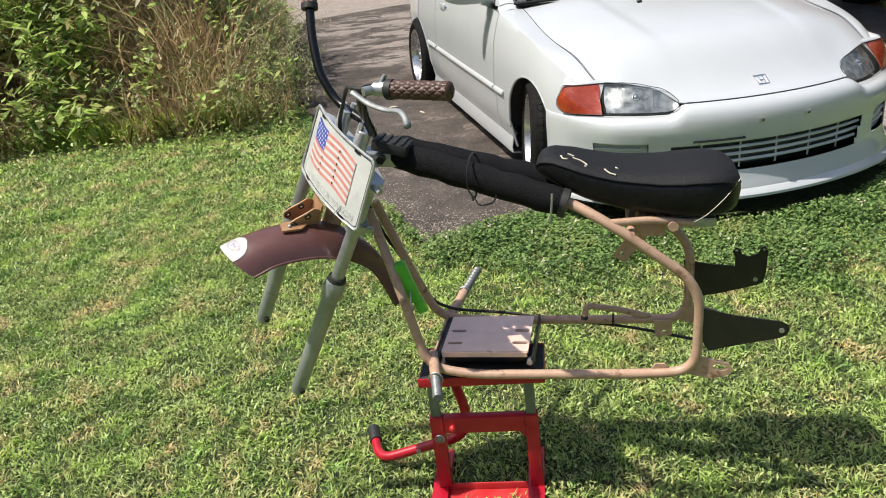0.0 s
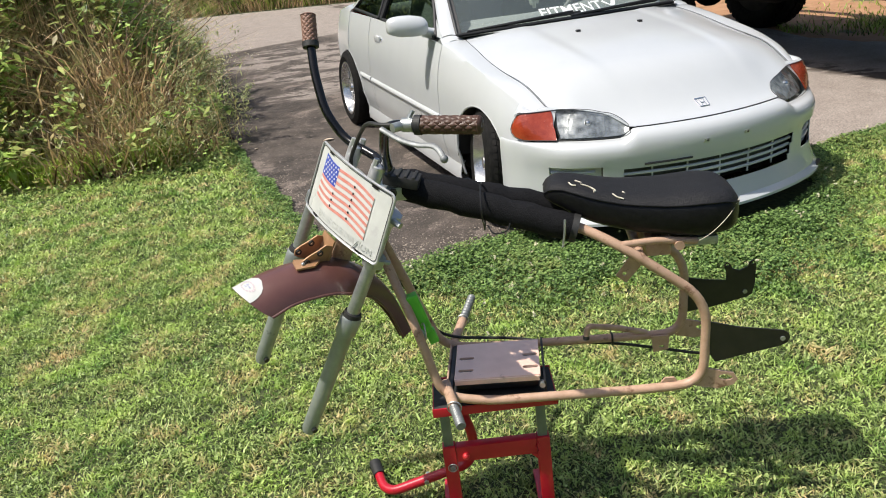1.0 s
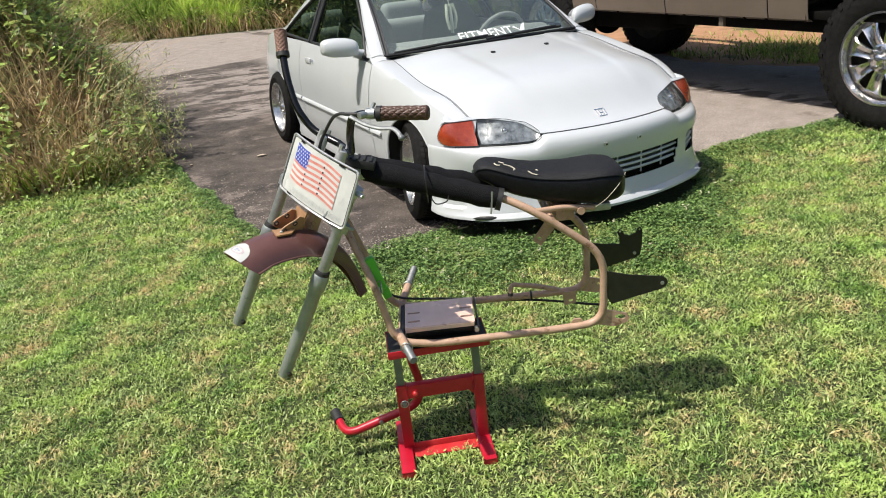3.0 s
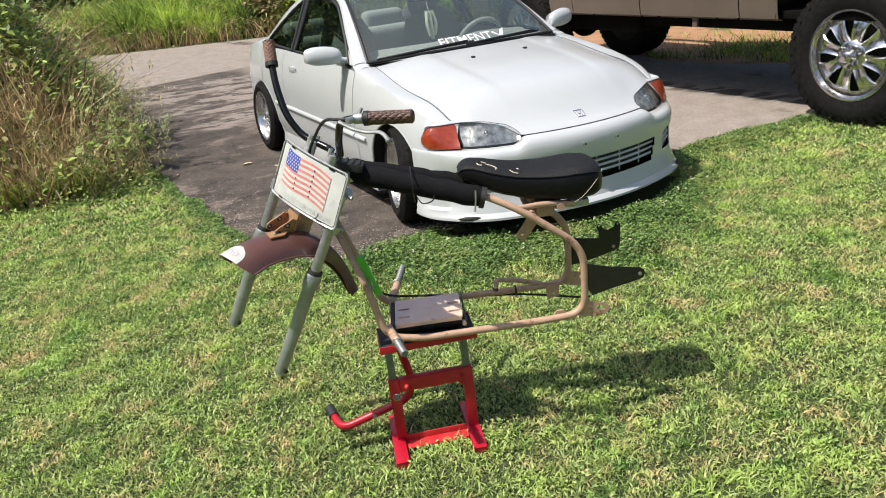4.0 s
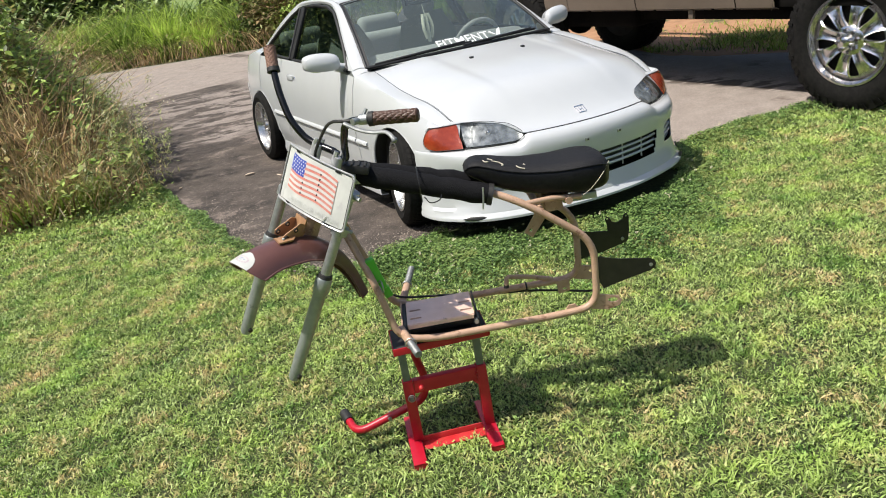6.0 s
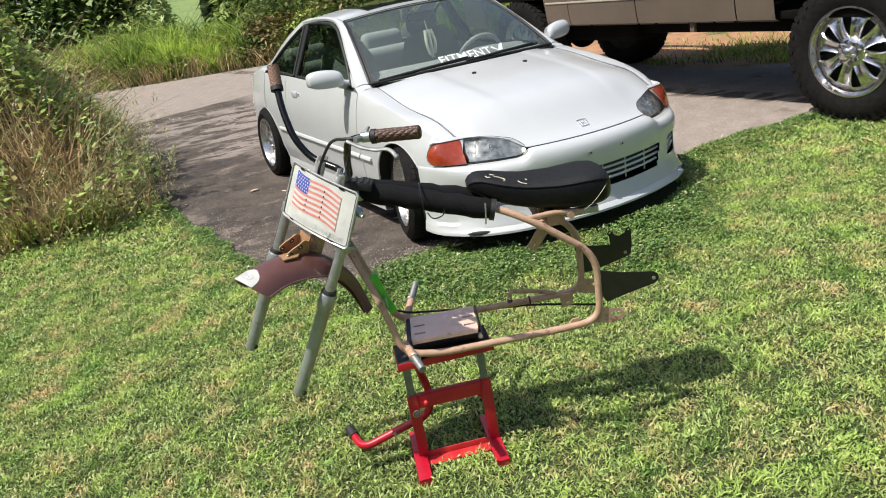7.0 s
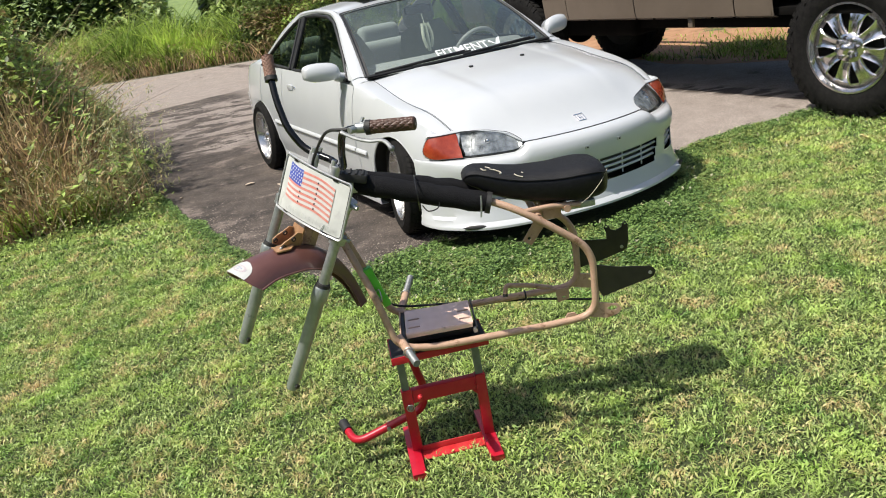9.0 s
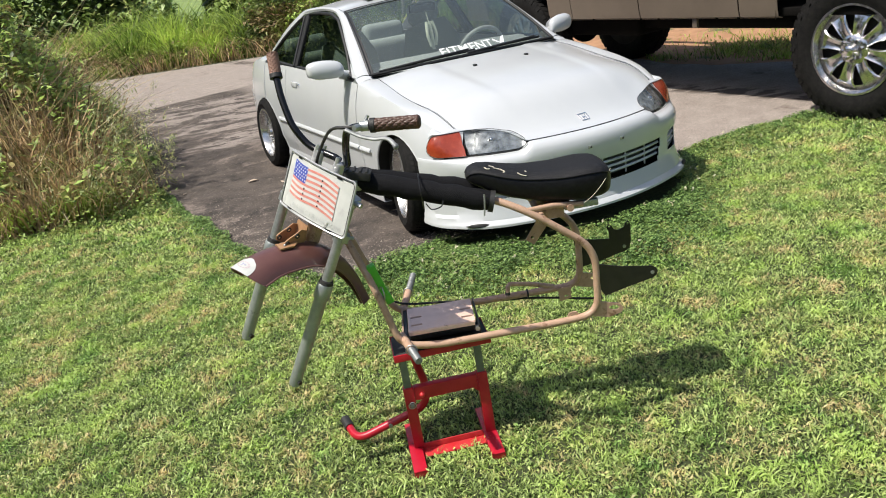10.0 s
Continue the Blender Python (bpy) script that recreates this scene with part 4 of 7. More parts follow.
def edge_bits():
    """Loose grit where the lawn meets the asphalt, and thin stalks leaning out of the bank."""
    rng = np.random.default_rng(17)
    n = 4200
    k = rng.integers(1, 12, n)
    E = np.array(EDGE)
    t = rng.uniform(0, 1, n)[:, None]
    p = E[k] * (1 - t) + E[k + 1] * t + rng.normal(0, 0.11, (n, 2)) + np.array([0.02, 0.09])
    r = rng.uniform(0.002, 0.007, n) * (1 + (rng.uniform(0, 1, n) < 0.05))
    oct6 = np.array([[1, 0, 0], [0, 1, 0], [-1, 0, 0], [0, -1, 0], [0, 0, 0.8], [0, 0, -0.4]])
    v = np.stack((p[:, 0], p[:, 1], np.full(n, 0.012)), 1)[:, None, :] + oct6[None] * r[:, None, None] * rng.uniform(0.6, 1.3, (n, 6, 1))
    f = np.array([[0, 1, 4], [1, 2, 4], [2, 3, 4], [3, 0, 4], [1, 0, 5], [2, 1, 5], [3, 2, 5], [0, 3, 5]])
    c = (np.arange(n)[:, None, None] * 6 + f[None]).ravel()
    fast_mesh("edge_grit", v.reshape(-1, 3), c, np.full(n * 8, 3), M["grit"], "loose pale grit along the asphalt edge", "gravel")
    n = 90
    x = rng.uniform(-4.0, -2.15, n)
    y = np.interp(x, [-4.2, -2.9, -2.2], [8.8, 5.9, 4.3]) + rng.uniform(-0.35, 0.3, n)
    h = rng.uniform(0.35, 0.95, n)
    v, c, s = blades(rng, x, y, np.zeros(n), h, rng.uniform(0.003, 0.006, n), 0.55)
    fast_mesh("thin_stalks", v, c, s, M["straw"], "thin pale stalks leaning over the asphalt", "dry grass")
    tip = v.reshape(n, 5, 3)[:, 4]
    mid = v.reshape(n, 5, 3)[:, 2]
    sets = []
    for k in range(16):
        q = rng.uniform(0.4, 1.02, n)[:, None]
        pts = mid * (1 - q) + tip * q + rng.normal(0, 0.022, (n, 3))
        sets.append(leaves(rng, pts, np.full(n, 0.02), np.full(n, 0.008), 1.2))
    v, c, s = stack(*sets)
    fast_mesh("stalk_seed_heads", v, c, s, M["bloom"], "pale seed heads on thin stalks", "seed heads")


def dry_leaves():
    M["leaf_litter"] = material("dry_leaf", (0.42, 0.33, 0.24), (0.58, 0.48, 0.38), 40, 0.7, 0, 0.2)
    for k, (x, y, turn, size) in enumerate(((-1.416, 4.306, 20, 0.085), (-2.008, 4.268, 75, 0.05), (-1.133, 4.113, -35, 0.055), (-0.193, 2.77, 10, 0.045))):
        rows = []
        for i in range(9):
            t = i / 8
            w = 0.22 * math.sin(math.pi * (0.06 + 0.9 * t)) ** 0.8
            rows.append([(size * (t - 0.5), size * w * q, 0.014 + size * (0.10 * abs(q) + 0.07 * math.sin(3 * t + k))) for q in (-1, -0.5, 0, 0.5, 1)])
        leaf = part("fallen_leaf", moved(shell(grid(rows), 0.0008), pose(x, y, 0, 0, 0, turn)), M["leaf_litter"])
        tagged(leaf, "small curled dry leaf lying on the asphalt", "leaf", "dry leaves on the asphalt")


M["grit"] = leafy("grit_stones", (0.14, 0.115, 0.095), (0.42, 0.36, 0.30), (0.3, 0.25, 0.2), 0.7, 2.0, 0.8, 0.0)
DENSE = 1.0
edge_bits()
dry_leaves()
lawn()
clover()
weeds()


# ---- mini bike ----
FORK_UP = Vector((0.465, -0.03, 0.885)).normalized()
FORK_SIDE = Vector((0.582, -0.741, -0.331))
FORK_SIDE = (FORK_SIDE - FORK_UP * FORK_SIDE.dot(FORK_UP)).normalized()
FORK_BACK = FORK_UP.cross(FORK_SIDE)
FORK = Matrix.Translation((-0.34, -0.053, 0.915)) @ Matrix((FORK_SIDE, FORK_BACK, FORK_UP)).transposed().to_4x4()
YN, YF, YC = -0.105, 0.155, 0.025


def fl(mesh):
    """From the fork's own axes (side, back, up) to the place."""
    return moved(mesh, FORK)


def fp(x, y, z):
    return FORK @ Vector((x, y, z))


def plate_at(s, t, off=0.0):
    """A place on the curved number plate: s across, t up, in metres from its middle; off forwards."""
    R = 0.70
    s, t = 0.9962 * s - 0.0872 * t, 0.9962 * t + 0.0872 * s
    a = s / R
    return fp(0.017 + R * math.sin(a), -0.032 + R * (1 - math.cos(a)) - off, 0.089 + t)


def plate_patch(s0, s1, t0, t1, off, steps=16, wave=None):
    rows = []
    for k in range(steps + 1):
        s = s0 + (s1 - s0) * k / steps
        w = wave(s) if wave else 0.0
        rows.append([plate_at(s, t0 + w, off), plate_at(s, t1 + w, off)])
    return grid(rows)


def mini_bike():
    bike = thing("mini_bike", "stripped tan mini bike frame with black seat on a red stand", "mini bike")
    # frame tubes
    for name, y, top in (("frame_tube", YN, -0.055), ("frame_tube", YF, 0.068)):
        knee = (-0.178, y + 0.004, 0.640) if y < 0 else (-0.195, 0.062, 0.640)
        line = bent([(-0.262, YC + (y - YC) * 0.22, 0.845), knee, (-0.135, y - 0.008, 0.441) if y < 0 else (-0.145, 0.108, 0.462), (-0.02, y - (0.012 if y < 0 else 0.004), 0.420 if y < 0 else 0.428), (0.40, y - (0.005 if y < 0 else 0), 0.419 if y < 0 else 0.422), (0.535, y, 0.425), (0.545, y, 0.66), (0.345, y + (0.005 if y < 0 else -0.01), 0.82), (0.235, top, 0.872), (-0.17, YC + (top - YC) * 0.3, 0.987)], 0.075, 7)
        part(name, tube(line, 0.0122, 14), M["tan"], bike)
    part("steering_head", joined(rod(fp(0, 0.03, -0.10), fp(0, 0.03, 0.085), 0.022, 18), rod(fp(0, 0.03, -0.115), fp(0, 0.03, -0.095), 0.027, 18)), M["tan"], bike)
    hb = part("head_bracket", joined(moved(box(-0.062, -0.040, -0.018, 0.062, 0.034, 0.018, 0.006), pose(-0.226, 0.0, 0.986, 0, 4, 6)), rod((-0.185, -0.026, 0.992), (-0.185, 0.045, 0.992), 0.009, 10)), M["steel"], bike, "grey steel bracket joining head and padded tubes")
    for x in (-0.195, -0.25):
        part("bracket_bolt", rod((x, -0.054, 0.990), (x, -0.03, 0.990), 0.011, 6), M["black"], hb)
    part("ribbed_collar", joined(moved(box(-0.045, -0.030, -0.012, 0.045, 0.030, 0.016, 0.006), pose(-0.170, -0.020, 1.015, 0, 15, -4)), *[moved(box(-0.004, -0.028, 0.014, 0.004, 0.028, 0.020, 0.002), pose(-0.170, -0.020, 1.015, 0, 15, -4) @ Matrix.Translation((dx, 0, 0))) for dx in (-0.03, -0.01, 0.01, 0.03)]), M["rubber"], bike, "ribbed black rubber collar before the padding")
    for y, n in ((YN, 0), (YF, 1)):
        # foam padding on the top tubes
        top = -0.055 if n == 0 else 0.068
        a, b = Vector((-0.182, YC + (top - YC) * 0.32, 0.992)), Vector((0.235, top, 0.862))
        k = 16
        pad = part("foam_pad", tube([a.lerp(b, i / k) + Vector((0, 0, 0.002 * math.sin(i * 1.7))) for i in range(k + 1)], 0.034, 20, True, [0.031 if i in (0, k) else 0.0345 + 0.0012 * math.sin(i * 2.3) for i in range(k + 1)]), M["foam"], bike, "black foam padding sleeve")
        d = (b - a).normalized()
        part("end_ring", tube([b - d * 0.004, b + d * 0.012], 0.0355, 20), M["rubber"], pad)
    # zip ties round the pads
    part("zip_tie", tube([Vector((0.02, YC + 0.075 * math.cos(a) - 0.045, 0.935 + 0.045 * math.sin(a) - (0.02 if math.sin(a) < -0.9 else 0))) for a in [2 * math.pi * i / 30 for i in range(31)]], 0.0022, 6), M["black"], bike, "thin black zip tie")
    part("zip_tail", tube(smooth_line([(0.03, -0.085, 0.90), (0.045, -0.1, 0.883), (0.075, -0.095, 0.885), (0.085, -0.085, 0.9)], 6), 0.002, 6), M["black"], bike)
    part("seat_tie", tube(smooth_line([(0.215, -0.095, 0.90), (0.212, -0.098, 0.868), (0.206, -0.10, 0.832)], 4), 0.0028, 6), M["steel"], bike, "pale loose cable tie end")
    part("wire_tie", tube([Vector((-0.172, -0.105 + 0.022 * math.cos(a) + 0.012, 0.628 + 0.020 * math.sin(a))) + Vector((0.018 * math.sin(a * 0.5), 0, 0)) for a in [2 * math.pi * i / 20 for i in range(21)]], 0.002, 6), M["steel"], bike, "twisted grey wire tie")
    # engine plate
    slots = []
    for sx in (-0.073, 0.100):
        for sy in (0.022, -0.040):
            slots.append([(sx + px, sy + py) for px, py in ((-0.020, -0.004), (-0.016, -0.0062), (0.016, -0.0062), (0.020, -0.004), (0.020, 0.004), (0.016, 0.0062), (-0.016, 0.0062), (-0.020, 0.004))])
    eng = part("engine_plate", sheet([(-0.103, -0.082), (0.125, -0.082), (0.125, 0.10), (-0.103, 0.10)], slots, pose(0, 0, 0.462), 0.006), M["plate_tan"], bike, "pale tan slotted engine mounting plate")
    part("plate_lip", box(-0.102, -0.086, 0.452, 0.122, -0.081, 0.466, 0.0015), M["plate_tan"], eng)
    part("under_box", box(-0.10, -0.070, 0.425, 0.118, 0.11, 0.4420, 0.003), M["black"], bike, "black rails below the engine plate")
    ch = part("cross_channel", box(-0.123, -0.12, 0.44, -0.118, 0.17, 0.470, 0.001), M["tan"], bike)
    # Black strip painted in for the shaded gap inside the channel.
    part("channel_gap_strip", box(-0.1178, -0.10, 0.437, -0.106, 0.15, 0.462, 0.001), M["black"], ch, "black strip for the dark gap in the channel")
    part("cross_channel", box(0.132, -0.09, 0.42, 0.138, 0.14, 0.452, 0.001), M["black"], bike)
    part("mount_bolt", rod((0.128, -0.093, 0.44), (0.128, -0.075, 0.44), 0.008, 8), M["steel"], bike)
    # foot pegs
    for s, b, e in ((-1, (-0.112, -0.135, 0.455), (-0.077, -0.268, 0.452)), (1, (-0.105, 0.175, 0.468), (-0.066, 0.335, 0.50))):
        b, e = Vector(b), Vector(e)
        d = (e - b).normalized()
        part("peg_mount", tube([b - d * 0.06, b + d * 0.055], 0.0140, 14), M["tan"], bike)
        ribs = 9
        line, rad = [], []
        for i in range(ribs * 2 + 1):
            line.append(b + d * (0.05 + ((e - b).length - 0.05) * i / (ribs * 2)))
            rad.append(0.0108 + (0.0026 if i % 2 else 0))
        peg = part("foot_peg", tube(line, 0.0125, 14, True, rad), M["peg"], bike, "ribbed grey steel foot peg")
        part("peg_clip", tube([b + d * 0.055 + Vector((0.018 * math.cos(a), 0, 0.018 * math.sin(a))) for a in [6.28 * i / 14 for i in range(15)]], 0.0018, 6), M["steel"], peg)
    # rear axle plates
    for y in (YN, YF):
        out = [(0.53, 0.47), (0.56, 0.462), (0.61, 0.448), (0.62, 0.43), (0.61, 0.415), (0.57, 0.405), (0.515, 0.418)]
        part("axle_plate", sheet([(x, z) for x, z in out], [circle(0.590, 0.437, 0.018, 14, 0.5, -0.15)], pose(0, y + 0.004, 0, 90), 0.007), M["tan"], bike)
    # black rear brackets
    tri = [(0.545, 0.605), (0.62, 0.583), (0.725, 0.565), (0.738, 0.556), (0.742, 0.543), (0.735, 0.529), (0.72, 0.522), (0.64, 0.506), (0.562, 0.488), (0.55, 0.51)]
    br = part("rear_bracket", sheet(tri, [circle(0.724, 0.543, 0.005, 10)], pose(0, YN - 0.004, 0, 90), 0.004), M["black"], bike, "black triangular steel fender bracket")
    part("rivet", rod((0.724, YN - 0.011, 0.543), (0.724, YN - 0.003, 0.543), 0.006, 10), M["steel"], br)
    ear = [(0.525, 0.60), (0.60, 0.585), (0.655, 0.578), (0.655, 0.603), (0.648, 0.622), (0.657, 0.633), (0.668, 0.624), (0.672, 0.612), (0.69, 0.605), (0.712, 0.614), (0.717, 0.628), (0.728, 0.634), (0.735, 0.62), (0.732, 0.56), (0.725, 0.53), (0.71, 0.522), (0.62, 0.50), (0.54, 0.487)]
    br = part("rear_bracket", sheet(ear, [circle(0.658, 0.624, 0.004, 8), circle(0.726, 0.624, 0.004, 8)], pose(0, YF + 0.004, 0, 90), 0.004), M["black"], bike, "black eared steel fender bracket")
    part("rivet", rod((0.706, YF - 0.004, 0.54), (0.706, YF + 0.004, 0.54), 0.006, 10), M["steel"], br)
    # chain guard hook and clamp box on the far rail
    part("hook_tube", tube(bent([(0.435, YF, 0.432), (0.35, YF - 0.02, 0.466), (0.268, YF - 0.045, 0.492), (0.262, YF - 0.047, 0.462)], 0.014, 5), 0.0085, 12), M["tan"], bike)
    part("hook_cap", rod((0.262, YF - 0.047, 0.463), (0.261, YF - 0.048, 0.452), 0.0095, 12), M["rubber"], bike)
    part("cable_clamp", sheet([(0.445, 0.43), (0.495, 0.43), (0.492, 0.385), (0.45, 0.378)], [circle(0.474, 0.395, 0.008, 10, 0.6)], pose(0, YF - 0.018, 0, 90), 0.004), M["tan"], bike)
    part("brake_cable", tube(smooth_line([(-0.160, 0.118, 0.515), (-0.140, 0.132, 0.490), (-0.095, 0.140, 0.470), (-0.02, 0.165, 0.448), (0.06, 0.178, 0.432), (0.16, 0.178, 0.412), (0.33, 0.165, 0.40), (0.45, 0.15, 0.385), (0.55, 0.13, 0.372), (0.60, 0.11, 0.375)], 8), 0.0042, 8), M["rubber"], bike, "black cable along the frame rail")
    part("cable_tie", tube([(0.337, YF + 0.0165 * math.cos(a), 0.42 + 0.0165 * math.sin(a)) for a in [6.28 * i / 16 for i in range(17)]], 0.0035, 6), M["black"], bike)
    # seat supports
    part("seat_rail", tube(bent([(0.345, YN + 0.01, 0.822), (0.43, YN + 0.03, 0.818), (0.53, YN + 0.05, 0.80)], 0.03), 0.009, 10), M["tan"], bike)
    part("seat_rail", tube(bent([(0.345, YF - 0.01, 0.822), (0.43, YF - 0.03, 0.818), (0.53, YF - 0.05, 0.80)], 0.03), 0.009, 10), M["tan"], bike)
    part("cross_tube", rod((0.39, YN, 0.785), (0.39, YF, 0.785), 0.012, 12), M["tan"], bike)
    part("hinge_block", box(0.41, -0.045, 0.762, 0.47, 0.075, 0.81, 0.004), M["tan"], bike)
    part("hinge_bolt", rod((0.485, -0.08, 0.80), (0.485, 0.06, 0.80), 0.012, 14), M["tan"], bike)
    part("seat_slider", box(0.47, -0.055, 0.785, 0.582, -0.03, 0.808, 0.004), M["steel"], bike, "flat grey seat slider bar")
    part("hanging_tab", sheet([(0.345, 0.668), (0.372, 0.645), (0.43, 0.715), (0.445, 0.79), (0.405, 0.79), (0.385, 0.722)], [circle(0.368, 0.672, 0.006, 10)], pose(0, 0.06, 0, 90), 0.005), M["tan"], bike)
    part("brake_tab", sheet([(0.43, 0.434), (0.47, 0.436), (0.462, 0.446), (0.44, 0.446)], [], pose(0, YN + 0.004, 0, 90), 0.006), M["tan"], bike)
    # green battery pack on the down tubes
    g = part("green_canister", box(-0.015, -0.014, -0.058, 0.015, 0.014, 0.058, 0.006, 3), M["green"], bike, "bright green plastic pack tied between the down tubes")
    g.matrix_basis = pose(-0.172, -0.060, 0.664, 0, -15, 10)
    g2 = part("green_canister_tip", box(-0.013, -0.012, -0.02, 0.013, 0.012, 0.02, 0.005, 2), M["green"], bike)
    g2.matrix_basis = pose(-0.148, -0.054, 0.592, 0, -16, 10)
    seat(bike)
    fork(bike)
    return bike


def seat(bike):
    """A padded saddle: rounded box swept front to back, with a stitched cover and tears."""
    rows, tops = [], []
    L0, L1 = 0.172, 0.638
    n = 30
    zt = [(0.172, 0.938), (0.185, 0.958), (0.21, 0.966), (0.25, 0.958), (0.30, 0.943), (0.36, 0.930), (0.46, 0.922), (0.55, 0.926), (0.60, 0.921), (0.625, 0.906), (0.638, 0.884)]
    zb = [(0.172, 0.928), (0.19, 0.912), (0.215, 0.898), (0.236, 0.883), (0.30, 0.853), (0.387, 0.827), (0.513, 0.810), (0.59, 0.810), (0.625, 0.820), (0.638, 0.85)]
    hw = [(0.172, 0.028), (0.18, 0.045), (0.20, 0.057), (0.225, 0.066), (0.27, 0.083), (0.38, 0.098), (0.5, 0.115), (0.56, 0.117), (0.61, 0.102), (0.63, 0.072), (0.638, 0.042)]
    for i in range(n + 1):
        u = L0 + (L1 - L0) * (0.5 - 0.5 * math.cos(math.pi * i / n))
        w, a, b = lerp(hw, u), lerp(zt, u), lerp(zb, u)
        row = []
        for k in range(29):
            t = 2 * math.pi * k / 28
            c, s = math.cos(t), math.sin(t)
            row.append((u, YC + w * math.copysign(abs(c) ** 0.55, c), (a + b) / 2 + (a - b) / 2 * math.copysign(abs(s) ** 0.6, s)))
        rows.append(row)
    v, f = grid(rows)
    m = 29
    f += [tuple(range(m - 1)), tuple(n * m + k for k in range(m - 2, -1, -1))]
    st = part("seat", (v, f), M["vinyl"], bike, "worn black vinyl banana seat with small tears")
    top = []
    for i in range(1, n):
        u = L0 + (L1 - L0) * (0.5 - 0.5 * math.cos(math.pi * i / n))
        w, a, b = lerp(hw, u), lerp(zt, u), lerp(zb, u)
        row = []
        for k in range(-8, 9):
            t = math.pi / 2 - k / 8 * 1.12
            c, s = math.cos(t), math.sin(t)
            row.append((u, YC + (w + 0.002) * math.copysign(abs(c) ** 0.55, c), (a + b) / 2 + ((a - b) / 2 + 0.003) * abs(s) ** 0.6))
        top.append(row)
    part("seat_cover", shell(grid(top), 0.002), M["seat_top"], st, "black textured seat top")
    for side in (-1, 1):
        part("welt", tube([top[i][0 if side > 0 else 16] for i in range(len(top))], 0.0022, 6), M["vinyl"], st)
    def on_top(u, q):
        w, a, b = lerp(hw, u), lerp(zt, u), lerp(zb, u)
        t = math.pi / 2 - q * 1.12
        c, s = math.cos(t), math.sin(t)
        return Vector((u, YC - (w + 0.004) * math.copysign(abs(c) ** 0.55, c), (a + b) / 2 + ((a - b) / 2 + 0.0045) * abs(s) ** 0.6))
    for pts in (((0.262, 0.25), (0.282, 0.3), (0.295, 0.45), (0.29, 0.55)), ((0.235, 0.3), (0.24, 0.45), (0.25, 0.42)), ((0.335, 0.5), (0.345, 0.65), (0.36, 0.7)), ((0.36, 0.3), (0.365, 0.36)), ((0.25, 0.1), (0.265, 0.14))):
        part("tear", tube(smooth_line([on_top(u, q) for u, q in pts], 4), 0.0019, 6, squash=1.6), M["torn"], st, "torn edge showing pale foam")
    part("thread", tube(smooth_line([(0.635, -0.035, 0.895), (0.60, -0.083, 0.872), (0.56, -0.092, 0.835), (0.53, -0.085, 0.812)], 6), 0.0009, 5), M["torn"], st, "loose pale thread")


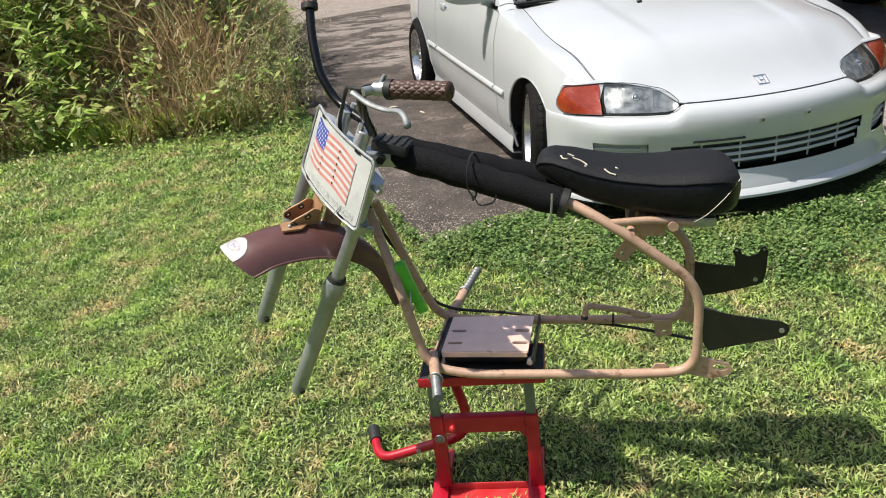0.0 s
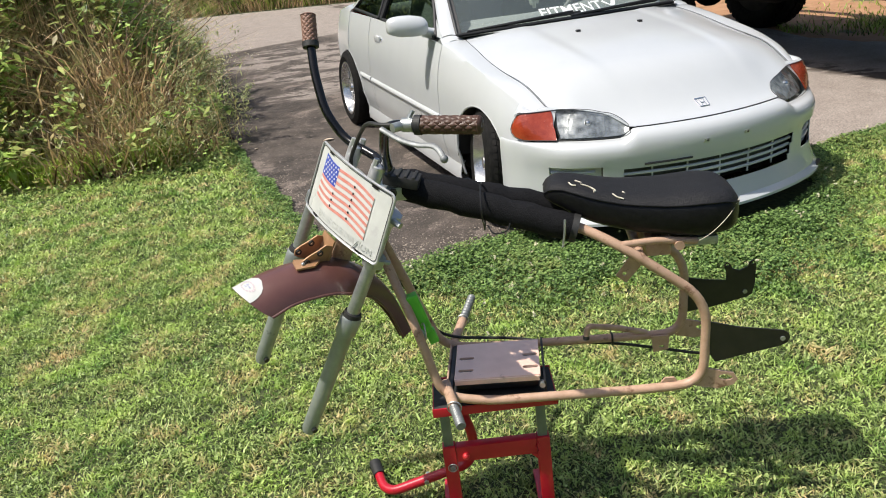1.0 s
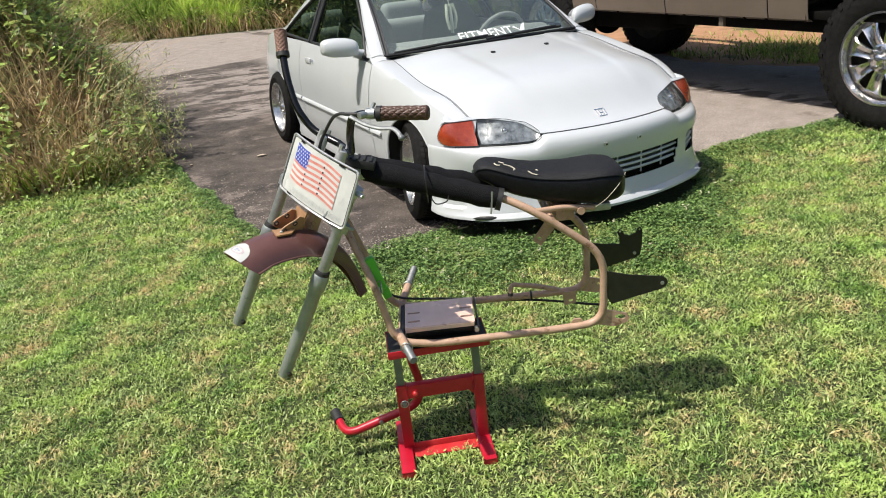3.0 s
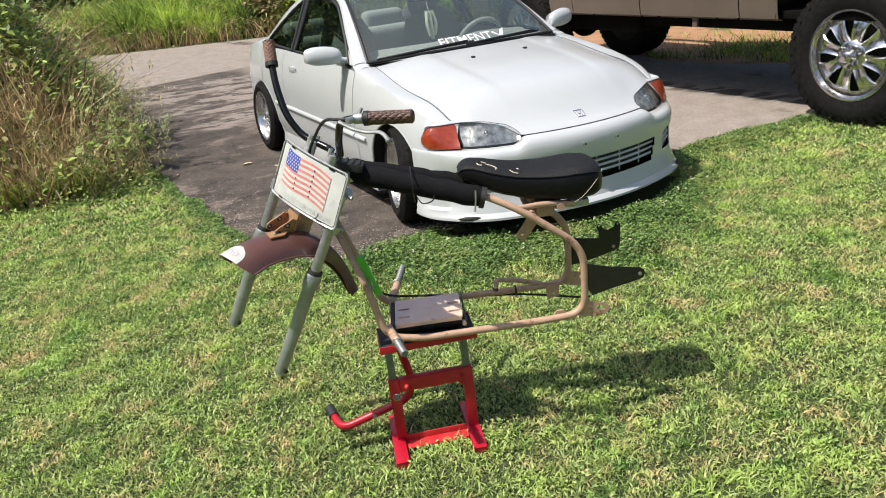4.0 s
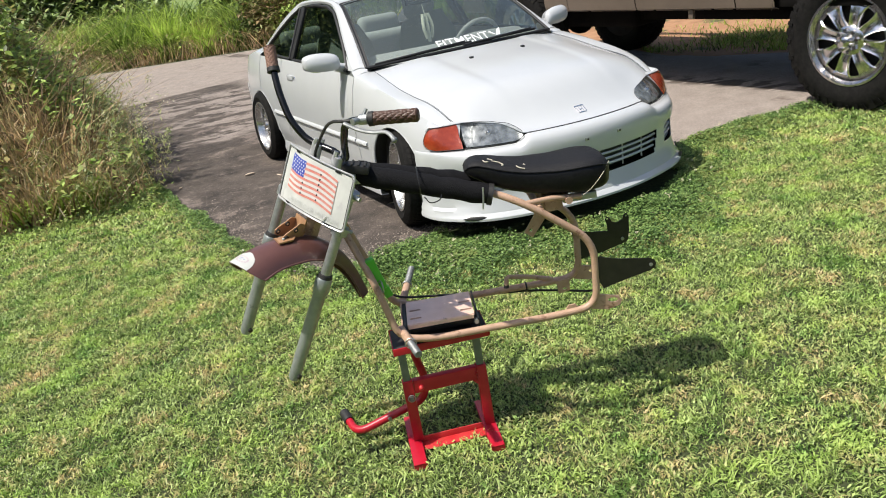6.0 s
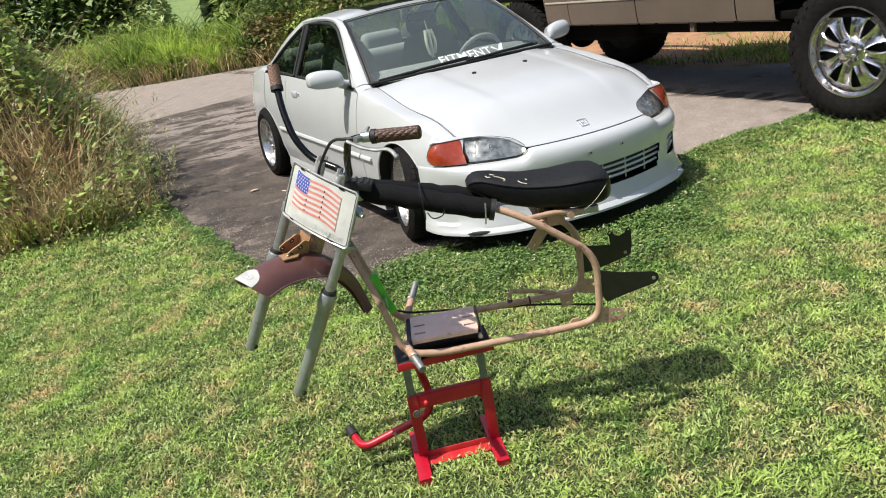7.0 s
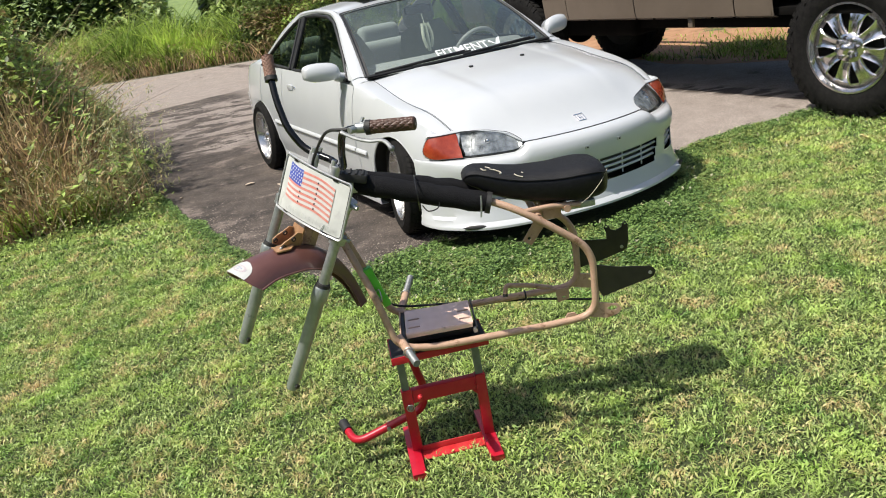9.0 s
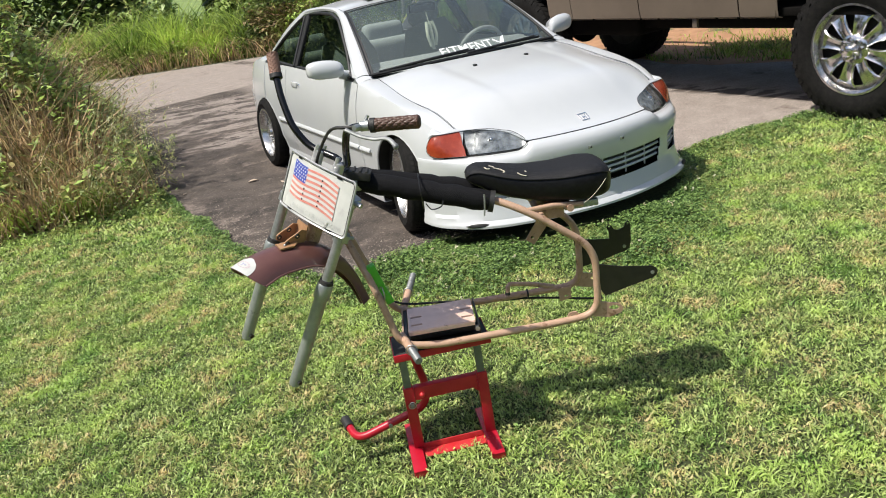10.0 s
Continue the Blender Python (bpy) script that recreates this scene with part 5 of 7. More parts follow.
def fork(bike):
    fk = new("front_fork")
    fk.parent = bike
    tagged(fk, "turned silver telescopic fork with handlebars")
    hs, yb = 0.147, 0.008
    for s in (1, -1):
        x = s * hs
        leg = part("fork_leg", fl(lathe_at(x, yb, [(0.0, -0.547), (0.017, -0.547), (0.0200, -0.537), (0.0208, -0.41), (0.0215, -0.22), (0.0265, -0.212), (0.0265, -0.168), (0.024, -0.163), (0.019, -0.163)], 22)), M["fork"], fk, "grey fork slider")
        part("stanchion", fl(lathe_at(x, yb, [(0.0165, -0.17), (0.0165, 0.125), (0.0, 0.125)], 20)), M["steel"], fk)
        part("dust_seal", fl(lathe_at(x, yb, [(0.016, -0.150), (0.022, -0.152), (0.0245, -0.166), (0.016, -0.168)], 20)), M["rubber"], fk)
        part("axle_bolt", fl(rod((x - 0.012, yb, -0.526), (x + 0.026, yb, -0.526), 0.008, 8)), M["black"], fk)
        part("clamp_ring", fl(lathe_at(x, yb, [(0.016, -0.012), (0.0225, -0.012), (0.0225, 0.016), (0.016, 0.018)], 20)), M["steel"], fk)
        part("pinch_bolt", fl(rod((x, yb + 0.02, 0.0), (x + s * 0.012, yb + 0.045, 0.0), 0.006, 8)), M["steel"], fk)
        part("top_cap", fl(lathe_at(x, yb, [(0.0, 0.130), (0.011, 0.130), (0.012, 0.123), (0.020, 0.121), (0.021, 0.108)], 12)), M["alloy"], fk)
    out = [(-hs - 0.022, yb - 0.010), (hs + 0.022, yb - 0.010), (hs + 0.026, yb + 0.014), (hs + 0.01, yb + 0.03), (0.05, yb + 0.045), (-0.05, yb + 0.045), (-hs - 0.01, yb + 0.03), (-hs - 0.026, yb + 0.014)]
    part("top_yoke", fl(sheet(out, [], pose(0, 0, 0.118), 0.016)), M["alloy"], fk, "bright cast alloy top yoke")
    part("lower_yoke", fl(sheet(out, [], pose(0, 0, -0.010), 0.024)), M["steel"], fk)
    for s in (1, -1):
        part("riser", fl(joined(rod((s * 0.052, yb, 0.112), (s * 0.052, yb, 0.208), 0.018, 16, 0.003), rod((s * 0.052, yb - 0.012, 0.20), (s * 0.052, yb - 0.012, 0.224), 0.0075, 6), rod((s * 0.052, yb + 0.014, 0.20), (s * 0.052, yb + 0.014, 0.224), 0.0075, 6))), M["alloy"], fk)
    part("yoke_bolt", fl(rod((hs + 0.02, yb - 0.004, 0.126), (hs + 0.046, yb + 0.002, 0.126), 0.008, 8)), M["steel"], fk)
    # handlebar: up from the risers, out to the grips
    near = [(0.0, 0.03, 0.205), (0.075, 0.025, 0.205), (0.118, -0.05, 0.28), (0.150, -0.098, 0.352), (0.223, -0.073, 0.392), (0.322, -0.002, 0.448)]
    far = [(0.0, 0.03, 0.205), (-0.100, 0.004, 0.198), (-0.168, -0.028, 0.237), (-0.245, -0.036, 0.300), (-0.301, -0.036, 0.356), (-0.351, -0.036, 0.416)]
    for i, line in enumerate((near, far)):
        bar = part("handlebar", fl(tube(bent(line, 0.035, 7), 0.0112, 14)), M["gloss_black"], fk, "gloss black high-rise handlebar half")
        a, b = Vector(line[-2]), Vector(line[-1])
        d = (b - a).normalized()
        ln = (b - a).length
        e = d.orthogonal().normalized()
        g = d.cross(e)
        rows = []
        k1, k2 = 64, 56
        for p in range(k1 + 1):
            row = []
            for q in range(k2 + 1):
                an = 2 * math.pi * q / k2
                knob = 0.0010 - 0.0024 * max(abs(math.cos(4 * an + p * 0.30)), abs(math.cos(4 * an - p * 0.30))) ** 12
                r = 0.0185 + (knob if 2 < p < k1 - 3 else 0.0015) - (0.0 if p < k1 - 2 else (0.0015, 0.003, 0.006)[p - k1 + 2])
                row.append(a + d * (ln * p / k1) + r * (math.cos(an) * e + math.sin(an) * g))
            rows.append(row)
        v, f = grid(rows)
        f += [tuple(range(k2)), tuple(k1 * (k2 + 1) + q for q in range(k2))]
        grip = part("grip", fl((v, f)), M["grip" if i == 0 else "grip_far"], bar, "brown rubber grip with diamond pattern")
        part("end_collar", fl(tube([a - d * 0.008, a + d * 0.006], 0.021, 16)), M["rubber"], bar)
        if i == 0:
            perch = part("lever_perch", fl(joined(tube([a - d * 0.036, a - d * 0.012], 0.0150, 16), tube([a - d * 0.03, a - d * 0.03 + Vector((0.0, -0.03, -0.01))], 0.010, 10), tube([a - d * 0.03, a - d * 0.024 + Vector((-0.006, 0.004, 0.030))], 0.005, 8))), M["steel"], bar, "grey metal brake lever perch")
            lev = [a - d * 0.05 + Vector((0, -0.035, -0.012)), a + d * 0.0 + Vector((0.01, -0.045, -0.032)), a + d * 0.04 + Vector((0.018, -0.050, -0.040)), a + d * 0.075 + Vector((0.022, -0.060, -0.040)), a + d * 0.10 + Vector((0.026, -0.072, -0.048)), Vector((0.350, -0.095, 0.380))]
            part("brake_lever", fl(joined(tube(smooth_line(lev, 6), 0.0062, 10, True, None, 0.7), ball(lev[-1], 0.0085))), M["peg"], perch, "curved grey brake lever")
    part("brake_hose", fl(tube(smooth_line([(0.19, -0.10, 0.372), (0.15, -0.115, 0.352), (0.105, -0.10, 0.334), (0.05, -0.07, 0.300), (0.005, -0.04, 0.240), (-0.025, -0.012, 0.17), (-0.015, 0.03, 0.10)] + [FORK.inverted() @ Vector(q) for q in ((-0.262, 0.045, 0.79), (-0.222, 0.075, 0.675), (-0.186, 0.100, 0.575), (-0.156, 0.122, 0.505))], 8), 0.0048, 8)), M["rubber"], fk, "black brake cable looping behind the plate")
    # bronze lamp bracket and the tan tabs below
    for s in (1, -1):
        ears = [(-0.028, -0.034), (-0.044, -0.032), (-0.061, -0.047), (-0.084, -0.064), (-0.095, -0.076), (-0.092, -0.090), (-0.078, -0.096), (-0.054, -0.102), (-0.028, -0.107), (-0.015, -0.064)]
        ear = part("lamp_bracket", fl(sheet(ears, [circle(-0.055, -0.054, 0.005, 10), circle(-0.084, -0.080, 0.005, 10)], Matrix(((0, 0, 1, s * 0.023 + 0.002), (1, 0, 0, 0), (0, 1, 0, 0), (0, 0, 0, 1))), 0.003)), M["copper"], fk, "bronze-painted lamp bracket ear")
        for hy, hz in ((-0.055, -0.054), (-0.084, -0.080)):
            part("grommet", fl(moved(lathe([(0.004, -0.004), (0.008, -0.004), (0.008, 0.005), (0.004, 0.005)], 14), pose(s * 0.023 + 0.0035, hy, hz, 0, 90))), M["rubber"], ear)
    part("bracket_base", fl(box(-0.024, -0.088, -0.111, 0.030, -0.02, -0.106, 0.002)), M["copper"], fk)
    up = Vector((0.21, -0.15, 0.97)).normalized()
    along = Vector((0.809, 0.588, 0.0))
    along = (along - up * along.dot(up)).normalized()
    foot = Matrix.Translation((-0.418, -0.127, 0.857)) @ Matrix((along, up.cross(along), up)).transposed().to_4x4()
    pad = part("bracket_foot", sheet([(-0.034, -0.016), (0.012, -0.022), (0.034, -0.004), (0.030, 0.016), (-0.030, 0.018)], [], foot, 0.005), M["copper"], fk, "bronze foot plate riveted to the mudguard")
    part("foot_rivet", moved(ball((-0.012, -0.004, 0.006), 0.005), foot), M["steel"], pad)
    part("bracket_back", fl(box(-0.024, -0.026, -0.107, 0.030, -0.020, -0.02, 0.002)), M["copper"], fk)
    part("stem_tab", fl(box(-0.02, 0.02, -0.125, 0.022, 0.05, -0.01, 0.003)), M["tan"], fk)
    part("tab_bolt", fl(rod((0.02, 0.06, -0.118), (0.045, 0.06, -0.108), 0.009, 8)), M["steel"], fk)
    number_plate(fk)
    fender(fk)


def ball(c, r, n=10):
    c = Vector(c)
    return moved(lathe([(max(0.0001, r * math.sin(math.pi * i / n)), -r * math.cos(math.pi * i / n)) for i in range(n + 1)], 14), Matrix.Translation(c))


def lathe_at(x, y, profile, sides):
    return moved(lathe(profile, sides), Matrix.Translation((x, y, 0)))


def number_plate(fk):
    W, H = 0.167, 0.092
    rows = []
    for i in range(25):
        s = -W + 2 * W * i / 24
        trim = 0.012 * max(0.0, (abs(s) - (W - 0.012)) / 0.012) ** 2
        rows.append([plate_at(s, -H + trim), plate_at(s, -H * 0.5), plate_at(s, 0.0), plate_at(s, H * 0.5), plate_at(s, H - trim)])
    pl = part("number_plate", shell(grid(rows), 0.0015), M["plate_white"], fk, "curved white souvenir plate with a printed flag")
    rim = [plate_at(s, t, 0.002) for s, t in rounded_rect(W - 0.002, H - 0.002, 0.012)]
    part("plate_rim", tube(rim + rim[:1], 0.0026, 8), M["alloy"], pl)
    line = [plate_at(s, t, 0.0012) for s, t in rounded_rect(W - 0.008, H - 0.008, 0.011)]
    part("border_line", tube(line + line[:1], 0.0008, 5), M["black"], pl)
    wave = lambda s: 0.006 * math.sin((s + 0.02) * 26) - 0.008 * (s + 0.02) / 0.1
    x0, x1, y0, y1 = -0.122, 0.106, -0.042, 0.068
    step = (y1 - y0) / 13
    for k in range(0, 13, 1):
        t0 = y1 - (k + 1) * step
        a = -0.044 if k < 6 else x0
        part("stripe", plate_patch(a, x1, t0 + 0.0006, t0 + step - 0.0006, 0.0022, 18, wave), M["flag_red"] if k % 2 == 0 else M["flag_white"], pl)
    canton = part("canton", plate_patch(x0, -0.045, y1 - 6 * step, y1 + 0.001, 0.0023, 10, wave), M["flag_blue"], pl)
    stars = []
    for r in range(5):
        for c in range(6 if r % 2 == 0 else 5):
            s = x0 + 0.008 + c * 0.0130 + (0.0065 if r % 2 else 0)
            t = y1 - 0.006 - r * 0.0093 + wave(s)
            p = [plate_at(s + 0.0034 * math.cos(a), t + 0.0034 * math.sin(a), 0.0028) for a in [6.283 * i / 5 for i in range(5)]]
            stars.append((p, [(0, 1, 2, 3, 4)]))
    part("stars", joined(*stars), M["flag_white"], canton)
    folds = []
    for s in (-0.044, 0.034):
        for k in range(6):
            t = 0.050 - k * 0.0165 + wave(s)
            if s < 0 and k < 3:
                continue
            folds.append(plate_patch(s - 0.003, s + 0.003, t - 0.003, t + 0.003, 0.0030, 2))
    for f in folds:
        part("fold_mark", f, M["black"], pl)
    tv, tf = text_mesh("BLESS OUR NATION", 0.0245)
    part("plate_lettering", ([plate_at(x * 1.04 + 0.026, y - 0.0685, 0.0028) for x, y, z in tv], tf), M["faint_ink"], pl, "faded embossed lettering", smooth=False)
    for s, t in ((-0.10, 0.083), (0.10, 0.083), (-0.10, -0.086), (0.10, -0.086)):
        part("slot", plate_patch(s - 0.011, s + 0.011, t - 0.0035, t + 0.0035, 0.0032, 4), M["black"], pl)
    a = [plate_at(s, t, 0.004) for s, t in ((0.092, -0.062), (0.084, -0.076), (0.076, -0.09))]
    part("plate_tie", tube(a, 0.0016, 6), M["flag_white"], pl)


def rounded_rect(w, h, r, n=6):
    out = []
    for cx, cy, a0 in ((w - r, h - r, 0), (-w + r, h - r, 90), (-w + r, -h + r, 180), (w - r, -h + r, 270)):
        for k in range(n + 1):
            a = radians(a0 + 90 * k / n)
            out.append((cx + r * math.cos(a), cy + r * math.sin(a)))
    # more points along the long sides so the line follows the bend
    full = []
    for i, p in enumerate(out):
        q = out[(i + 1) % len(out)]
        full.append(p)
        if abs(q[0] - p[0]) > 0.03:
            full += [(p[0] + (q[0] - p[0]) * k / 12, p[1] + (q[1] - p[1]) * k / 12) for k in range(1, 12)]
    return full


FENDER = pose(-0.385, -0.075, 0.845, 0, 0, 36)


def fender(fk):
    """A wide arched mudguard with rolled edges, sagging back between the legs. Its own x runs backwards."""
    prof = smooth_line([(-0.238, 0, -0.002), (-0.164, 0, 0.012), (-0.085, 0, 0.014), (0.0, 0, 0.002), (0.072, 0, -0.034), (0.130, 0, -0.095), (0.174, 0, -0.178), (0.206, 0, -0.285)], 6)
    n = len(prof)
    rows, half = [], 0.084

    def skin(i, q, lift=0.0):
        """Across the guard at station i: q from -1 to 1."""
        d = (prof[min(i + 1, n - 1)] - prof[max(i - 1, 0)]).normalized()
        up = Vector((-d.z, 0, d.x))
        taper = 1.0 - 0.90 * ease(0.45, 1.0, i / (n - 1)) ** 1.1
        a = q * 1.35
        front = 1 - ease(0.0, 0.38, i / (n - 1))
        drop = 0.066 * (1 - math.cos(a)) / (1 - math.cos(1.35)) * (0.45 + 0.55 * taper) * (1 - 0.06 * front)
        p = prof[i] + up * (lift - drop)
        return (p.x + 0.52 * drop * front + 0.007 * max(0.0, 1 - i / 5) * abs(q) ** 8, half * taper * math.sin(a) / math.sin(1.35), p.z)

    for i in range(n):
        rows.append([skin(i, -1 + k / 8) for k in range(17)])
    fd = part("fender", moved(shell(grid(rows), 0.0025), FENDER), M["wine"], fk, "dull brown steel front mudguard")
    for k in (0, 16):
        part("rolled_edge", moved(tube([r[k] for r in rows], 0.0035, 8), FENDER), M["wine"], fd)
    st = []
    for i in range(0, 6):
        w = 0.42 * math.sqrt(max(0.03, 1 - (i / 5) ** 2.5))
        st.append([skin(i, -0.12 + w * k / 4, 0.0016) for k in range(-4, 5)])
    sk = part("sticker", moved(grid(st), FENDER), M["plate_white"], fd, "round white sticker with faded print")
    ring = []
    for j in range(14):
        a0, a1 = 6.283 * j / 14, 6.283 * (j + 0.7) / 14
        def at(r, a):
            p0, p1 = Vector(skin(2, -0.12 + 0.24 * r * math.sin(a), 0.0026)), Vector(skin(3, -0.12 + 0.24 * r * math.sin(a), 0.0026))
            return p0.lerp(p1, 0.3 + 1.1 * r * math.cos(a))
        ring.append(([at(0.75, a0), at(1.0, a0), at(1.0, a1), at(0.75, a1)], [(0, 1, 2, 3)]))
    part("sticker_print", moved(joined(*ring), FENDER), M["faded_mauve"], sk)
    part("sticker_print", moved(joined(*[([at(0.10 + 0.22 * (j % 3), 2.2 * j), at(0.42 + 0.1 * (j % 2), 2.2 * j), at(0.40, 2.2 * j + 0.7), at(0.12, 2.2 * j + 0.9)], [(0, 1, 2, 3)]) for j in range(7)]), FENDER), M["faded_blue"], sk)
    part("fender_bolt", moved(ball((-0.13, 0.005, 0.004), 0.006), FENDER), M["steel"], fd)


mini_bike()


# ---- lift stand ----
def lift_stand():
    turn = pose(0, 0, 0, 0, 0, 5)
    back = turn.inverted()
    st = thing("lift_stand", "red steel motorcycle lift stand on the grass", "lift stand", turn)
    xl, xr, y, d = -0.149, 0.110, -0.072, 0.016
    # low channel rails that stand on the ground
    for x in (-0.163, 0.107):
        w = 0.023
        rail = part("base_rail", joined(box(x - w, -0.224, 0.020, x + w, 0.082, 0.025, 0.0015), box(x - w, -0.224, 0.0, x - w + 0.004, 0.082, 0.0195, 0.001), box(x + w - 0.004, -0.224, 0.0, x + w, 0.082, 0.0195, 0.001)), M["red"], st)
        part("rail_end", box(x - w + 0.0045, -0.223, 0.001, x + w - 0.0045, -0.219, 0.0195, 0.001), M["red_worn"], rail)
    part("base_plate", joined(box(-0.139, -0.130, 0.008, 0.083, -0.082, 0.013, 0.001), box(-0.139, -0.0815, 0.008, 0.083, -0.077, 0.034, 0.001)), M["red_worn"], st, "scuffed red base channel")
    fr = part("upright", box(xl - 0.018, y - d, 0.0255, xl + 0.018, y + d, 0.264, 0.003), M["red"], st)
    right = part("upright", box(xr - 0.018, y - d, 0.0255, xr + 0.018, y + d, 0.264, 0.003), M["red"], st)
    part("cross_beam", box(xl + 0.0182, y - d + 0.002, 0.212, xr - 0.0182, y + d - 0.002, 0.261, 0.003), M["red"], st)
    part("fillet", sheet([(xr - 0.018, 0.2115), (xr - 0.036, 0.2115), (xr - 0.018, 0.192)], [], pose(0, y + 0.013, 0, 90), 0.026), M["red"], right)
    part("weld_bead", tube([(xr - 0.018 + 0.006 * math.sin(i * 2.1), y - d - 0.001, 0.216 + 0.009 * i) for i in range(5)], 0.002, 6), M["red"], right)
    part("pivot_bolt", rod((xl + 0.004, y - 0.024, 0.200), (xl + 0.004, y + 0.02, 0.200), 0.008, 12), M["peg"], fr)
    part("pull_ring", tube([(xl + 0.004 + 0.0125 * math.cos(a), y - d - 0.005, 0.200 + 0.0125 * math.sin(a)) for a in [6.2832 * i / 18 for i in range(19)]], 0.0017, 6), M["steel"], fr, "thin steel pull ring of the locking pin")
    part("pin", ball((xl + 0.044, y - d - 0.002, 0.232), 0.010), M["red_worn"], fr)
    for x in (xl, xr):
        part("lift_bar", box(x - 0.013, y - 0.008, 0.20, x + 0.013, y + 0.008, 0.393, 0.002), M["grey_bar"], st, "bare grey sliding lift bar")
    # top table and its rubber pad
    part("top_table", joined(box(-0.176, -0.109, 0.394, 0.156, 0.036, 0.40, 0.001), box(-0.176, -0.114, 0.384, 0.156, -0.1095, 0.410, 0.0015), box(-0.176, 0.0365, 0.386, 0.156, 0.042, 0.410, 0.0015)), M["red"], st)
    part("rubber_pad", box(-0.172, -0.108, 0.4005, 0.152, 0.035, 0.409, 0.002), M["rubber"], st, "black rubber pad on the stand top")
    # foot lever
    line = bent([back @ Vector(q) for q in ((-0.112, 0.02, 0.392), (-0.106, 0.02, 0.30), (-0.082, 0.022, 0.20), (-0.10, 0.022, 0.115), (-0.362, 0.0, 0.036), (-0.402, 0.095, 0.052))], 0.05, 8)
    lv = part("foot_lever", tube(line, 0.0145, 14), M["red"], st, "bent red foot lever")
    part("lever_grip", tube([back @ Vector(q) for q in ((-0.392, 0.072, 0.048), (-0.402, 0.096, 0.052), (-0.412, 0.122, 0.057))], 0.0185, 14), M["rubber"], lv, "black rubber lever end")
    part("lever_bolt", tube([back @ Vector(q) for q in ((-0.235, -0.008, 0.074), (-0.235, 0.036, 0.074))], 0.007, 8), M["steel"], lv)
    return st


lift_stand()


# ---- white coupe ----
# Car axes: x across towards its own left flank, y forward, z up, from the ground under the middle of the front axle.
CAR = Matrix.Translation((0.736, 2.56, 0.012)) @ Matrix(((0.910, 0.4147, 0, 0), (0.4147, -0.910, 0, 0), (0, 0, 1, 0), (0, 0, 0, 1))) @ Matrix.Scale(1.067, 4)
# the body sits low on its springs, a little down on its own left
BODY = CAR @ Matrix.Translation((0, 0, -0.035)) @ Matrix.Rotation(0.024, 4, "Y")
FRONT_U, REAR_U, TYRE_R = -0.075, -2.685, 0.287
HALF = [(-3.52, 0.58), (-3.44, 0.69), (-3.3, 0.755), (-3.1, 0.80), (-2.6, 0.832), (-1.6, 0.84), (-0.5, 0.845), (0.0, 0.84), (0.20, 0.828), (0.28, 0.812), (0.35, 0.785), (0.42, 0.745), (0.47, 0.72)]
BELT = [(-3.52, 0.735), (-3.3, 0.825), (-2.8, 0.885), (-2.0, 0.885), (-1.0, 0.862), (-0.62, 0.845), (-0.3, 0.80), (0.0, 0.745), (0.15, 0.700), (0.25, 0.655), (0.36, 0.608), (0.47, 0.575)]
HV = 0.664
HOODLINE = [(-0.72, 0.866), (-0.4, 0.842), (0.0, 0.788), (0.25, 0.738), (0.45, 0.680), (0.55, 0.648)]


def cm(mesh):
    return moved(mesh, BODY)


def soft(table, x):
    """Table look-up averaged over a short span, so that outlines stay fair."""
    return sum(lerp(table, x + d) for d in (-0.08, -0.04, 0, 0.04, 0.08)) / 5


def arch_z(u):
    z = 0.165
    for c in (FRONT_U, REAR_U):
        d = abs(u - c)
        if d < 0.325:
            z = max(z, 0.275 + math.sqrt(0.325 ** 2 - d * d))
    return z


def flank(u, k):
    """Side of the body at station u; k runs from the sill (0) to the belt (1)."""
    w, zs = soft(HALF, u), soft(BELT, u)
    z0 = arch_z(u)
    z = z0 + k * (zs - z0)
    q = (z - 0.165) / (zs - 0.165)
    v = w - (0.045 * (1 - q / 0.52) ** 2 if q < 0.52 else 0.055 * ((q - 0.52) / 0.48) ** 2.4)
    if 0.30 < z < 0.34:
        v += 0.006
    return v, z


def side_panel(u0, u1, s, top=None, n=None):
    n = n or max(6, int((u1 - u0) / 0.025))
    rows = []
    for i in range(n + 1):
        u = u0 + (u1 - u0) * i / n
        row = [(s * flank(u, k / 14)[0], u, flank(u, k / 14)[1]) for k in range(15)]
        if top:
            v0, z0 = flank(u, 1.0)
            v1, z1 = top(u)
            for k in range(1, 9):
                t = k / 8
                a = t * math.pi / 2
                row.append((s * (v0 + (v1 - v0) * (1 - math.cos(a)) ** 0.9), u, z0 + (z1 - z0) * math.sin(a)))
        rows.append(row)
    return shell(grid(rows), -0.004 * s)


def nose(v, out=0.0, z=0.0):
    """The front outline seen from above, pushed outwards by out: parameter v from -1 to 1 round the whole nose."""
    pts = NOSE
    x = (v + 1) / 2 * (len(pts) - 1)
    i = min(int(x), len(pts) - 2)
    t = x - i
    a, b = Vector(pts[i]), Vector(pts[i + 1])
    p = a.lerp(b, t)
    a0, b0 = Vector(pts[max(0, i - 1)]), Vector(pts[min(len(pts) - 1, i + 2)])
    d = ((b - a0) * (1 - t) + (b0 - a) * t).normalized()
    nrm = Vector((-d.y, d.x))
    return (p.x + nrm.x * out, p.y + nrm.y * out, z)


def front_y(x):
    """How far forward the nose reaches, x out from the middle."""
    return 0.69 - 0.40 * x * x - 0.9 * max(0.0, abs(x) - 0.5) ** 2


